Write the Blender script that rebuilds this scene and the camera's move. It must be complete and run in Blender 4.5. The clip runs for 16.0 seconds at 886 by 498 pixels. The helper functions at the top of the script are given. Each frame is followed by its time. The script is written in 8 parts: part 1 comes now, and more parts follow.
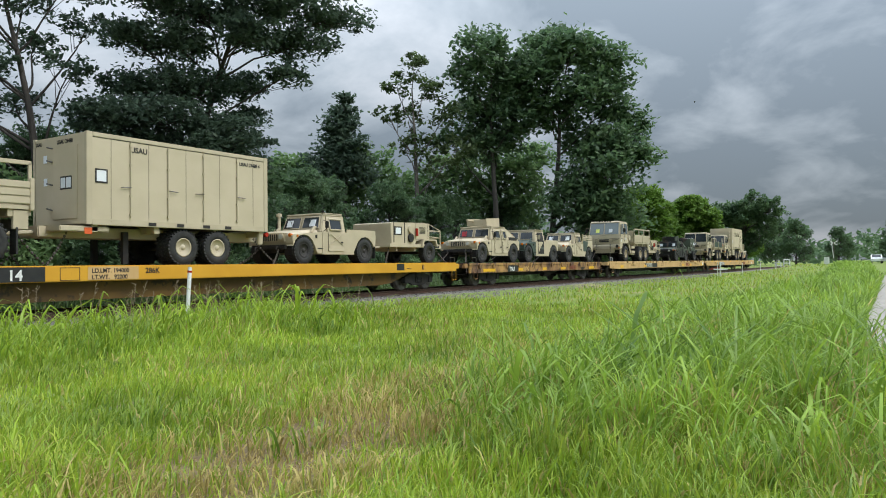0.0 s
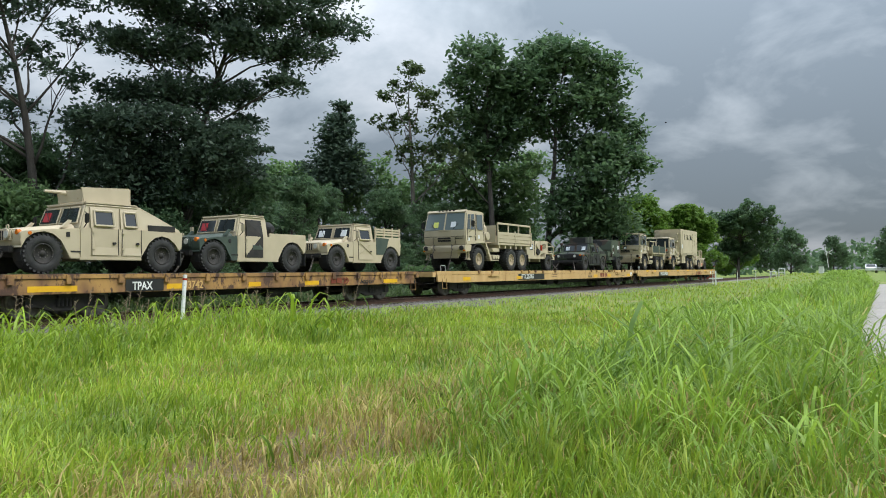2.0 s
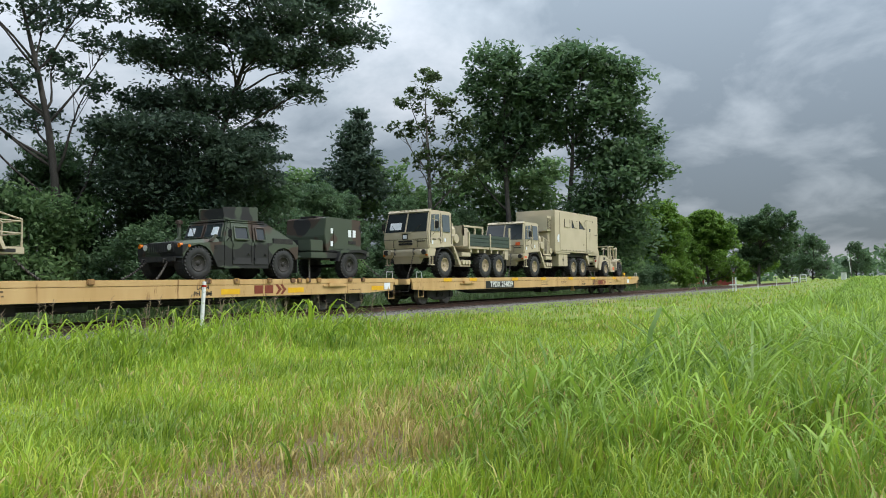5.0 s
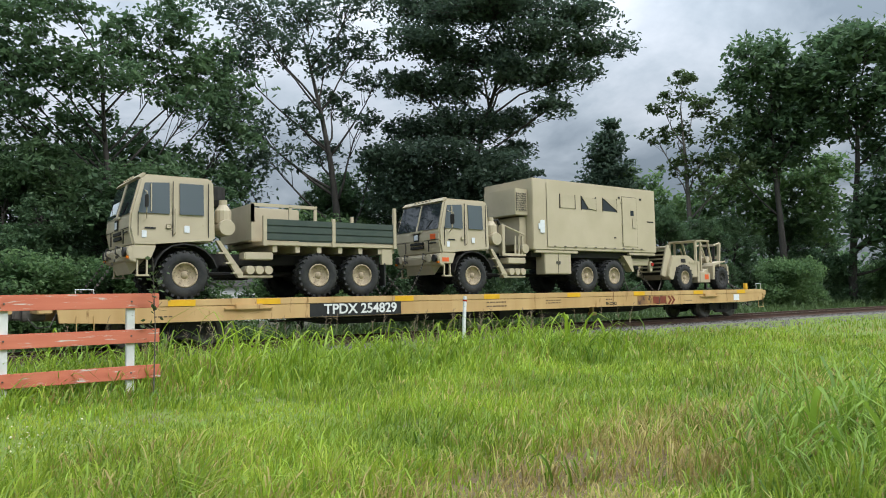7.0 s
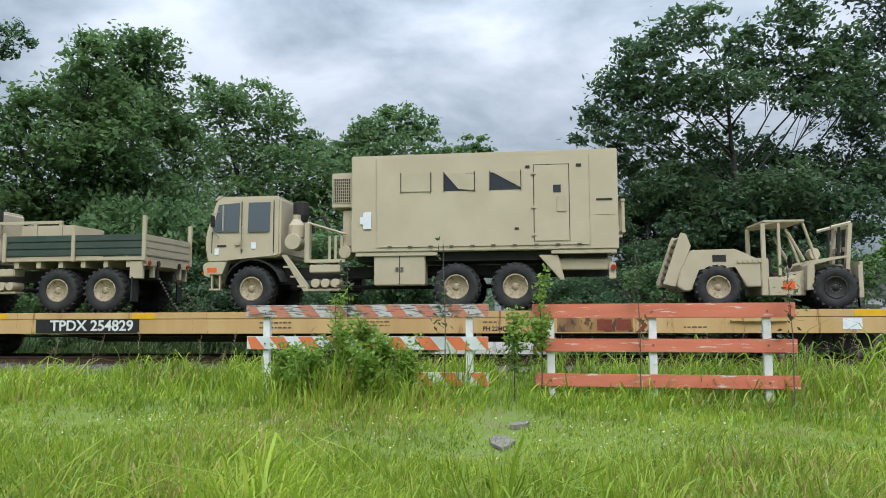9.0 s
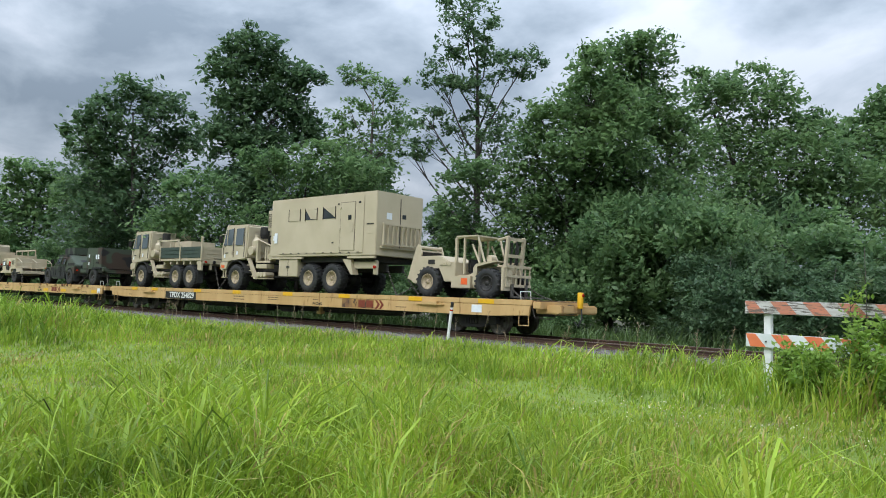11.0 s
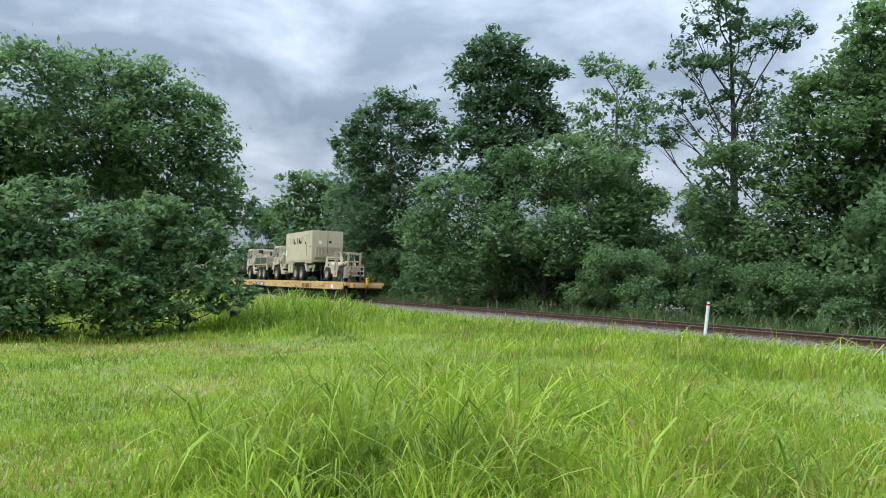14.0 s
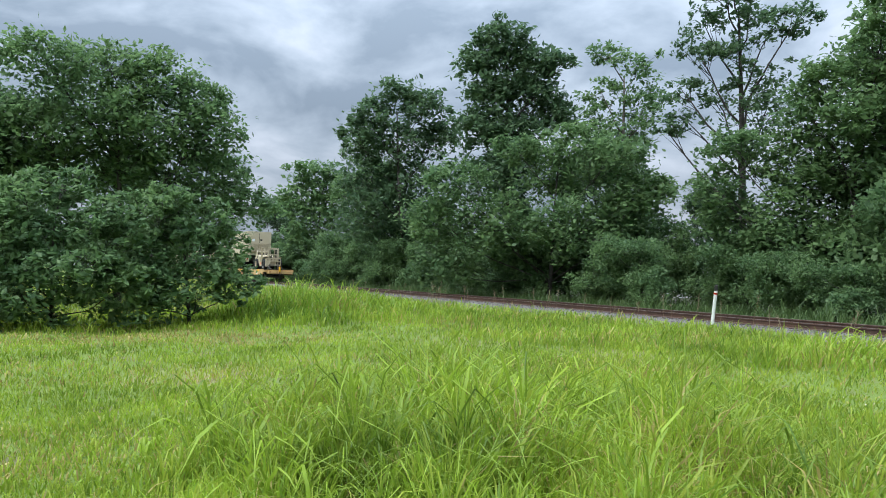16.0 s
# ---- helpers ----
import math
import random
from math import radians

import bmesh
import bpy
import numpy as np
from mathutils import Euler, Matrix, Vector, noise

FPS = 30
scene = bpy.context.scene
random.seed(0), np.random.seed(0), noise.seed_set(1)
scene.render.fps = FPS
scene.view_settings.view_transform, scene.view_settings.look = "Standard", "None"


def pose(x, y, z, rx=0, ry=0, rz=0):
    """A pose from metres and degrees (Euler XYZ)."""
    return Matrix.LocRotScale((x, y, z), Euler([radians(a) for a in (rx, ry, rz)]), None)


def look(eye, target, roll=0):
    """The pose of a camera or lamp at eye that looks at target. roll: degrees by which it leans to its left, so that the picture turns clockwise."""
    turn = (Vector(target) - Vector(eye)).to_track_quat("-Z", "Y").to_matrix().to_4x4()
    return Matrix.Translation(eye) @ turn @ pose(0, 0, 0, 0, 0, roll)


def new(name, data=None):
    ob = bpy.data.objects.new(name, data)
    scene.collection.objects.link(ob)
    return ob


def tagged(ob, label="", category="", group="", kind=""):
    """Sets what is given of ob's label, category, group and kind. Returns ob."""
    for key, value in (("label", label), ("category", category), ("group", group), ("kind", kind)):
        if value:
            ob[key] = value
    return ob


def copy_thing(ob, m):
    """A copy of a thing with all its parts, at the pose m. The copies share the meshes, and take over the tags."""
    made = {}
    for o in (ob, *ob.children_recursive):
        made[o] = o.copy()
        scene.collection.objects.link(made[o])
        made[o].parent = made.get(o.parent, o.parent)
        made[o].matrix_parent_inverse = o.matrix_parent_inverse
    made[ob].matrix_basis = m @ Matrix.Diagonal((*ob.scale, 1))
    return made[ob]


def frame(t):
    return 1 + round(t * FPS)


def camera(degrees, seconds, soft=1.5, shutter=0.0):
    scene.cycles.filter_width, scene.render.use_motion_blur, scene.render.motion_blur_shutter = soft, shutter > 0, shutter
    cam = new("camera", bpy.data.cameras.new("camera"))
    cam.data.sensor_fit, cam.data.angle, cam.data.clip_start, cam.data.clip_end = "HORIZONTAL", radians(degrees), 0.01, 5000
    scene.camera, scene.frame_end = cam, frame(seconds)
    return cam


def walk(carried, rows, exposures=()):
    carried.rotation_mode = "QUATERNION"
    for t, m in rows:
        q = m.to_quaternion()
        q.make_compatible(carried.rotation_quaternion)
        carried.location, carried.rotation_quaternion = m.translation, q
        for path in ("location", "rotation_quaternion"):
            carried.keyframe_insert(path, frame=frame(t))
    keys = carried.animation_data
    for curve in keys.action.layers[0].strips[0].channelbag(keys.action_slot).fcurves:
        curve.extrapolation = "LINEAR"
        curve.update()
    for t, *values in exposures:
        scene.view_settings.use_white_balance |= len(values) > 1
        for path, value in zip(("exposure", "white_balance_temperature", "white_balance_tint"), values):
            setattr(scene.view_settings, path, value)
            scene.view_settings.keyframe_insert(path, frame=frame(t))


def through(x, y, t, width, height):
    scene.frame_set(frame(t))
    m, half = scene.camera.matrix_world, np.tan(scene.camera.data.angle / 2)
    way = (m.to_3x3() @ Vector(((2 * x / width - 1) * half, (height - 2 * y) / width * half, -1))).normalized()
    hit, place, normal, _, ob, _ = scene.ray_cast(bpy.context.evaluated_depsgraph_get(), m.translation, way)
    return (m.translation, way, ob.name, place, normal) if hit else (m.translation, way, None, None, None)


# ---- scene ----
# ---- camera and its walk ----
EYE = (0.0, 0.0, 1.6)
cam = camera(62.8, 16.0, soft=1.0)
PATH = [
    (0.0, pose(*EYE, 91.15, 0.57, -57.45)),
    (0.5, pose(*EYE, 91.22, 0.57, -57.47)),
    (1.0, pose(*EYE, 91.40, 0.47, -57.51)),
    (1.5, pose(*EYE, 91.63, 0.41, -57.64)),
    (2.0, pose(*EYE, 91.80, 0.42, -57.78)),
    (2.5, pose(*EYE, 91.99, 0.38, -57.93)),
    (3.0, pose(*EYE, 92.17, 0.29, -58.14)),
    (5.5, pose(*EYE, 92.49, 0.67, -54.77)),
    (6.0, pose(*EYE, 93.01, 0.49, -50.71)),
    (6.5, pose(*EYE, 93.34, 0.80, -44.63)),
    (7.0, pose(*EYE, 93.68, 1.08, -36.50)),
    (7.5, pose(*EYE, 94.07, 0.92, -26.58)),
    (8.0, pose(*EYE, 94.40, 0.54, -14.97)),
    (8.5, pose(*EYE, 94.66, 0.37, -2.09)),
    (9.0, pose(*EYE, 94.98, 0.28, 10.65)),
    (9.5, pose(*EYE, 95.07, -0.11, 22.09)),
    (10.0, pose(*EYE, 94.94, -0.46, 32.15)),
    (10.2, pose(*EYE, 94.73, -0.96, 35.70)),
    (12.3, pose(*EYE, 93.14, -1.67, 62.40)),
    (12.5, pose(*EYE, 93.07, -1.65, 63.72)),
    (13.0, pose(*EYE, 92.97, -1.58, 65.95)),
    (13.5, pose(*EYE, 92.93, -1.60, 67.07)),
    (14.0, pose(*EYE, 92.82, -1.51, 67.65)),
    (14.5, pose(*EYE, 92.60, -1.39, 68.01)),
    (15.0, pose(*EYE, 92.37, -1.29, 68.21)),
    (15.5, pose(*EYE, 92.13, -1.38, 68.25)),
    (16.0, pose(*EYE, 91.98, -1.44, 68.17)),
]
# the clip's camera turns a little brighter and cooler towards the west
walk(cam, PATH, ((0.0, 0.73, 6400, 9), (6.0, 0.77, 6400, 9), (9.0, 0.61, 6150, 10), (10.2, 0.62, 6150, 10), (12.5, 0.92, 6000, 10), (16.0, 0.93, 6000, 10)))

# ---- sky, sun, exposure ----
SUN_EL, SUN_AZ = radians(52), radians(160)
world = bpy.data.worlds.new("overcast_sky")
scene.world = world
world.use_nodes = True
wn, wl = world.node_tree.nodes, world.node_tree.links
wn.clear()


def wnode(kind, **values):
    n = wn.new(kind)
    for k, v in values.items():
        n.inputs[k].default_value = v
    return n


w_out = wn.new("ShaderNodeOutputWorld")
w_bg = wnode("ShaderNodeBackground", Strength=1.0)
w_sky = wn.new("ShaderNodeTexSky")
w_sky.sky_type = "NISHITA"
w_sky.sun_disc = False
w_sky.sun_elevation, w_sky.sun_rotation = SUN_EL, SUN_AZ
w_dim = wn.new("ShaderNodeMix")
w_dim.data_type = "RGBA"
w_dim.blend_type = "MULTIPLY"
w_dim.inputs[0].default_value = 1.0
w_dim.inputs[7].default_value = (0.1, 0.1, 0.1, 1)
w_co = wn.new("ShaderNodeTexCoord")
w_sep = wn.new("ShaderNodeSeparateXYZ")
wl.new(w_co.outputs["Generated"], w_sep.inputs[0])
w_up = wn.new("ShaderNodeMath")
w_up.operation = "MULTIPLY_ADD"
w_up.inputs[1].default_value, w_up.inputs[2].default_value = 1.0, 0.32
w_abs = wn.new("ShaderNodeMath")
w_abs.operation = "ABSOLUTE"
wl.new(w_sep.outputs[2], w_abs.inputs[0])
wl.new(w_abs.outputs[0], w_up.inputs[0])
w_div = wn.new("ShaderNodeVectorMath")
w_div.operation = "DIVIDE"
w_cmb = wn.new("ShaderNodeCombineXYZ")
for i in range(3):
    wl.new(w_up.outputs[0], w_cmb.inputs[i])
wl.new(w_co.outputs["Generated"], w_div.inputs[0])
wl.new(w_cmb.outputs[0], w_div.inputs[1])
# heavy cloud masses and finer billows on a flat cloud layer
w_big = wnode("ShaderNodeTexNoise", Scale=0.95, Detail=5.0, Roughness=0.55, Distortion=0.5)
w_fine = wnode("ShaderNodeTexNoise", Scale=3.1, Detail=7.0, Roughness=0.55, Distortion=0.3)
w_map = wn.new("ShaderNodeMapping")
w_map.inputs["Location"].default_value = (3.1, 1.7, 0.4)
wl.new(w_div.outputs[0], w_map.inputs[0])
wl.new(w_map.outputs[0], w_big.inputs["Vector"])
wl.new(w_map.outputs[0], w_fine.inputs["Vector"])
w_mix = wn.new("ShaderNodeMix")
w_mix.data_type = "FLOAT"
w_mix.inputs[0].default_value = 0.46
wl.new(w_big.outputs[0], w_mix.inputs[2])
wl.new(w_fine.outputs[0], w_mix.inputs[3])
w_ramp = wn.new("ShaderNodeValToRGB")
w_ramp.color_ramp.elements[0].position, w_ramp.color_ramp.elements[0].color = 0.41, (0.22, 0.26, 0.30, 1)
w_ramp.color_ramp.elements[1].position, w_ramp.color_ramp.elements[1].color = 0.60, (0.57, 0.60, 0.645, 1)
e = w_ramp.color_ramp.elements.new(0.5)
e.color = (0.38, 0.425, 0.47, 1)
# a heavy dark cloud bank stands high in the east
w_dot = wn.new("ShaderNodeVectorMath")
w_dot.operation = "DOT_PRODUCT"
w_dot.inputs[1].default_value = (0.85, 0.30, 0.43)
wl.new(w_co.outputs["Generated"], w_dot.inputs[0])
w_bank = wn.new("ShaderNodeMapRange")
w_bank.interpolation_type = "SMOOTHSTEP"
w_bank.inputs[1].default_value, w_bank.inputs[2].default_value = 0.93, 1.0
w_bank.inputs[3].default_value, w_bank.inputs[4].default_value = 0.0, -0.09
wl.new(w_dot.outputs["Value"], w_bank.inputs[0])
w_heavy = wn.new("ShaderNodeMath")
wl.new(w_mix.outputs[0], w_heavy.inputs[0])
wl.new(w_bank.outputs[0], w_heavy.inputs[1])
wl.new(w_heavy.outputs[0], w_ramp.inputs[0])
w_all = wn.new("ShaderNodeMix")
w_all.data_type = "RGBA"
w_all.inputs[0].default_value = 0.9
wl.new(w_sky.outputs[0], w_dim.inputs[6])
wl.new(w_dim.outputs[2], w_all.inputs[6])
wl.new(w_ramp.outputs[0], w_all.inputs[7])
# an overcast sky is brighter overhead than at the horizon
w_rise = wn.new("ShaderNodeMath")
w_rise.operation = "MULTIPLY_ADD"
w_rise.inputs[1].default_value, w_rise.inputs[2].default_value = 2.1, 1.2
w_zen = wn.new("ShaderNodeMath")
w_zen.operation = "MULTIPLY_ADD"
w_zen.inputs[2].default_value = 0.42
wl.new(w_abs.outputs[0], w_rise.inputs[0])
wl.new(w_rise.outputs[0], w_zen.inputs[0])
wl.new(w_abs.outputs[0], w_zen.inputs[1])
wl.new(w_zen.outputs[0], w_bg.inputs["Strength"])
wl.new(w_all.outputs[2], w_bg.inputs[0])
wl.new(w_bg.outputs[0], w_out.inputs[0])

sun = new("sun", bpy.data.lights.new("sun", "SUN"))
sun.data.energy, sun.data.angle, sun.data.color = 1.5, radians(35), (1.0, 0.96, 0.9)
sun.matrix_basis = look((30 * math.sin(SUN_AZ) * math.cos(SUN_EL), 30 * math.cos(SUN_AZ) * math.cos(SUN_EL), 30 * math.sin(SUN_EL)), (0, 0, 0))

# ---- materials ----


def material(name):
    m = bpy.data.materials.new(name)
    m.use_nodes = True
    nt = m.node_tree
    return m, nt.nodes, nt.links, nt.nodes["Principled BSDF"]


def rgb(c):
    return (c[0], c[1], c[2], 1)


def surface(name, a, b, rough=0.6, metal=0.0, scale=4.0, bump=0.05, fine=60.0, spot=None, spot_at=0.62, stretch=(1, 1, 1), coat=0.0):
    """Two tones mixed by broad noise, fine relief, and spots of dirt, rust or wear."""
    m, n, l, p = material(name)
    co, mp = n.new("ShaderNodeTexCoord"), n.new("ShaderNodeMapping")
    mp.inputs["Scale"].default_value = stretch
    l.new(co.outputs["Object"], mp.inputs[0])
    big, small = n.new("ShaderNodeTexNoise"), n.new("ShaderNodeTexNoise")
    big.inputs["Scale"].default_value, big.inputs["Detail"].default_value = scale, 6
    small.inputs["Scale"].default_value, small.inputs["Detail"].default_value = fine, 3
    l.new(mp.outputs[0], big.inputs["Vector"]), l.new(mp.outputs[0], small.inputs["Vector"])
    mix = n.new("ShaderNodeMix")
    mix.data_type = "RGBA"
    mix.inputs[6].default_value, mix.inputs[7].default_value = rgb(a), rgb(b)
    ramp = n.new("ShaderNodeValToRGB")
    ramp.color_ramp.elements[0].position, ramp.color_ramp.elements[1].position = 0.35, 0.65
    l.new(big.outputs[0], ramp.inputs[0]), l.new(ramp.outputs[0], mix.inputs[0])
    out = mix.outputs[2]
    if spot:
        sp, sr, sm = n.new("ShaderNodeTexNoise"), n.new("ShaderNodeValToRGB"), n.new("ShaderNodeMix")
        sp.inputs["Scale"].default_value, sp.inputs["Detail"].default_value, sp.inputs["Roughness"].default_value = scale * 2.3, 8, 0.7
        sr.color_ramp.elements[0].position, sr.color_ramp.elements[1].position = spot_at, spot_at + 0.06
        l.new(mp.outputs[0], sp.inputs["Vector"]), l.new(sp.outputs[0], sr.inputs[0])
        sm.data_type = "RGBA"
        sm.inputs[7].default_value = rgb(spot)
        l.new(sr.outputs[0], sm.inputs[0]), l.new(out, sm.inputs[6])
        out = sm.outputs[2]
    l.new(out, p.inputs["Base Color"])
    p.inputs["Roughness"].default_value, p.inputs["Metallic"].default_value = rough, metal
    p.inputs["Coat Weight"].default_value = coat
    bp = n.new("ShaderNodeBump")
    bp.inputs["Strength"].default_value, bp.inputs["Distance"].default_value = bump * 4, 0.01
    l.new(small.outputs[0], bp.inputs["Height"]), l.new(bp.outputs[0], p.inputs["Normal"])
    return m


def leaf_material(name, a, b, through=0.35, gloss=0.35, rough=0.5):
    """Leaves: each its own tone, light passes through them."""
    m, n, l, p = material(name)
    g, mix = n.new("ShaderNodeNewGeometry"), n.new("ShaderNodeMix")
    mix.data_type = "RGBA"
    mix.inputs[6].default_value, mix.inputs[7].default_value = rgb(a), rgb(b)
    co, nz, ad = n.new("ShaderNodeTexCoord"), n.new("ShaderNodeTexNoise"), n.new("ShaderNodeMath")
    nz.inputs["Scale"].default_value, nz.inputs["Detail"].default_value = 0.55, 3
    l.new(co.outputs["Object"], nz.inputs["Vector"])
    ad.operation = "MULTIPLY_ADD"
    ad.use_clamp = True
    ad.inputs[1].default_value = 0.55
    sh = n.new("ShaderNodeMapRange")
    sh.inputs[1].default_value, sh.inputs[2].default_value, sh.inputs[3].default_value, sh.inputs[4].default_value = 0.3, 0.7, -0.1, 0.5
    l.new(nz.outputs[0], sh.inputs[0])
    l.new(g.outputs["Random Per Island"], ad.inputs[0]), l.new(sh.outputs[0], ad.inputs[2])
    l.new(ad.outputs[0], mix.inputs[0])
    l.new(mix.outputs[2], p.inputs["Base Color"])
    p.inputs["Roughness"].default_value = rough
    p.inputs["Specular IOR Level"].default_value = gloss
    tr, ms = n.new("ShaderNodeBsdfTranslucent"), n.new("ShaderNodeMixShader")
    ms.inputs[0].default_value = through
    l.new(mix.outputs[2], tr.inputs[0])
    l.new(p.outputs[0], ms.inputs[1]), l.new(tr.outputs[0], ms.inputs[2])
    l.new(ms.outputs[0], n["Material Output"].inputs[0])
    return m


def camo(name):
    """Three-tone woodland camouflage: green ground, brown and black patches."""
    m, n, l, p = material(name)
    co = n.new("ShaderNodeTexCoord")
    out = None
    for i, (c, at, sc) in enumerate((((0.05, 0.032, 0.022), 0.53, 0.8), ((0.012, 0.012, 0.012), 0.56, 1.1))):
        nz, rp, mx = n.new("ShaderNodeTexNoise"), n.new("ShaderNodeValToRGB"), n.new("ShaderNodeMix")
        mp = n.new("ShaderNodeMapping")
        mp.inputs["Location"].default_value = (i * 7.3, i * 2.1, 1.0)
        l.new(co.outputs["Object"], mp.inputs[0]), l.new(mp.outputs[0], nz.inputs["Vector"])
        nz.inputs["Scale"].default_value, nz.inputs["Detail"].default_value = sc, 1
        rp.color_ramp.elements[0].position, rp.color_ramp.elements[1].position = at, at + 0.02
        mx.data_type = "RGBA"
        mx.inputs[6].default_value, mx.inputs[7].default_value = (0.05, 0.065, 0.042, 1), rgb(c)
        if out:
            l.new(out, mx.inputs[6])
        l.new(nz.outputs[0], rp.inputs[0]), l.new(rp.outputs[0], mx.inputs[0])
        out = mx.outputs[2]
    l.new(out, p.inputs["Base Color"])
    p.inputs["Roughness"].default_value = 0.6
    return m


def glass(name, tint, rough=0.05):
    m, n, l, p = material(name)
    p.inputs["Base Color"].default_value = rgb(tint)
    p.inputs["Roughness"].default_value = rough
    p.inputs["Specular IOR Level"].default_value = 0.6
    return m


TAN = surface("desert_tan_paint", (0.47, 0.405, 0.285), (0.415, 0.355, 0.245), 0.62, scale=1.6, spot=(0.33, 0.26, 0.15), spot_at=0.66)
TAN_B = surface("sand_tan_paint", (0.50, 0.43, 0.305), (0.45, 0.385, 0.265), 0.58, scale=1.1, spot=(0.36, 0.28, 0.16), spot_at=0.68)
GREEN = surface("olive_green_paint", (0.035, 0.055, 0.045), (0.05, 0.07, 0.055), 0.6, scale=3)
CAMO = camo("woodland_camouflage_paint")
RUBBER = surface("tyre_rubber", (0.012, 0.013, 0.014), (0.03, 0.03, 0.028), 0.8, scale=6, bump=0.15)
BLACK = surface("black_underbody", (0.01, 0.01, 0.01), (0.025, 0.022, 0.018), 0.75, scale=5)
STEEL = surface("worn_steel", (0.18, 0.17, 0.16), (0.09, 0.08, 0.07), 0.5, metal=0.7, scale=8)
CHAIN = surface("chain_steel", (0.06, 0.055, 0.05), (0.16, 0.14, 0.12), 0.5, metal=0.6, scale=20)
DARK_GLASS = glass("dark_window_glass", (0.026, 0.032, 0.036))
# these two lighter panes have the sky's reflection put into their base colour
PALE_GLASS = glass("sky_tinted_windscreen_glass", (0.15, 0.185, 0.19))
SIDE_GLASS = glass("sky_tinted_side_glass", (0.085, 0.105, 0.115), 0.08)
LAMP_GLASS = glass("lamp_glass", (0.55, 0.55, 0.5), 0.15)
RED_LENS = glass("red_lens", (0.35, 0.02, 0.01), 0.2)
AMBER = glass("amber_lens", (0.55, 0.14, 0.01), 0.2)
PAPER = surface("white_paper", (0.72, 0.75, 0.78), (0.66, 0.69, 0.73), 0.7, scale=9, bump=0.0)
YELLOW_PAPER = surface("yellow_paper", (0.72, 0.75, 0.15), (0.62, 0.68, 0.2), 0.7, scale=9, bump=0.0)
ORANGE_CARD = surface("orange_placard", (0.75, 0.12, 0.02), (0.65, 0.1, 0.02), 0.6, scale=9, bump=0.0)
RED_CARD = surface("red_card", (0.42, 0.03, 0.04), (0.36, 0.03, 0.035), 0.6, scale=9, bump=0.0)
RIM_DUST = surface("dusty_brown_wheel_dish", (0.30, 0.235, 0.15), (0.19, 0.14, 0.085), 0.75, scale=9, spot=(0.07, 0.05, 0.035), spot_at=0.55)
RIM_TAN = surface("dirty_tan_rim", (0.40, 0.325, 0.215), (0.27, 0.21, 0.135), 0.75, scale=7, spot=(0.1, 0.075, 0.05), spot_at=0.56)
WHITE = surface("white_paint", (0.74, 0.75, 0.74), (0.62, 0.63, 0.61), 0.55, scale=6, spot=(0.36, 0.33, 0.28), spot_at=0.63)
CREAM = surface("cream_petals", (0.62, 0.60, 0.42), (0.5, 0.48, 0.3), 0.8, scale=9)
BLACK_PAINT = surface("black_paint", (0.012, 0.012, 0.014), (0.02, 0.02, 0.02), 0.5, scale=5)
FADED = surface("faded_yellow_car_paint", (0.56, 0.36, 0.13), (0.48, 0.28, 0.085), 0.6, scale=0.9, spot=(0.19, 0.085, 0.035), spot_at=0.62, stretch=(1, 1, 0.45))
FADED_B = surface("pale_yellow_car_paint", (0.54, 0.36, 0.16), (0.46, 0.29, 0.115), 0.6, scale=1.2, spot=(0.24, 0.125, 0.045), spot_at=0.6, stretch=(1.6, 1, 0.25))
RUSTY = surface("rusty_yellow_car_paint", (0.40, 0.23, 0.07), (0.15, 0.075, 0.04), 0.75, scale=1.7, spot=(0.075, 0.04, 0.026), spot_at=0.52, stretch=(1, 1, 0.5))
YELLOW = surface("bright_yellow_car_paint", (0.62, 0.33, 0.022), (0.54, 0.27, 0.015), 0.5, scale=0.8, spot=(0.3, 0.14, 0.02), spot_at=0.68)
# girder yellow carries both grime and the shade under the deck
GRIMY_SHADED = surface("grimy_shaded_girder_paint", (0.17, 0.095, 0.018), (0.10, 0.06, 0.018), 0.75, scale=0.9, spot=(0.04, 0.028, 0.015), spot_at=0.55)
YELLOW_MARK = surface("fresh_yellow_patch", (0.72, 0.42, 0.01), (0.66, 0.36, 0.01), 0.5, scale=6)
STENCIL = surface("faded_dark_stencil_paint", (0.09, 0.06, 0.035), (0.16, 0.1, 0.05), 0.7, scale=9)
RED_MARK = surface("dark_red_mark", (0.16, 0.025, 0.012), (0.2, 0.045, 0.02), 0.6, scale=5)
RAIL = surface("rusty_rail_steel", (0.10, 0.055, 0.035), (0.065, 0.037, 0.026), 0.7, metal=0.2, scale=3)
RAIL_TOP = surface("polished_rail_head", (0.30, 0.25, 0.22), (0.2, 0.15, 0.12), 0.35, metal=0.8, scale=4)
TIE = surface("weathered_tie_wood", (0.075, 0.06, 0.048), (0.04, 0.033, 0.028), 0.85, scale=4, bump=0.2, stretch=(6, 1, 1))
STONE = surface("grey_ballast_stone", (0.20, 0.185, 0.17), (0.11, 0.10, 0.092), 0.85, scale=25, bump=0.3)
DECKWOOD = surface("dark_wooden_deck", (0.05, 0.04, 0.032), (0.085, 0.07, 0.055), 0.85, scale=3, bump=0.2, stretch=(8, 1, 1))
ROAD = surface("pale_concrete_road", (0.40, 0.36, 0.33), (0.33, 0.30, 0.275), 0.85, scale=0.7, bump=0.2, spot=(0.24, 0.22, 0.2), spot_at=0.64)
SLAB = surface("dirty_old_concrete", (0.24, 0.22, 0.19), (0.17, 0.155, 0.13), 0.9, scale=6, bump=0.3, spot=(0.09, 0.1, 0.04), spot_at=0.56)
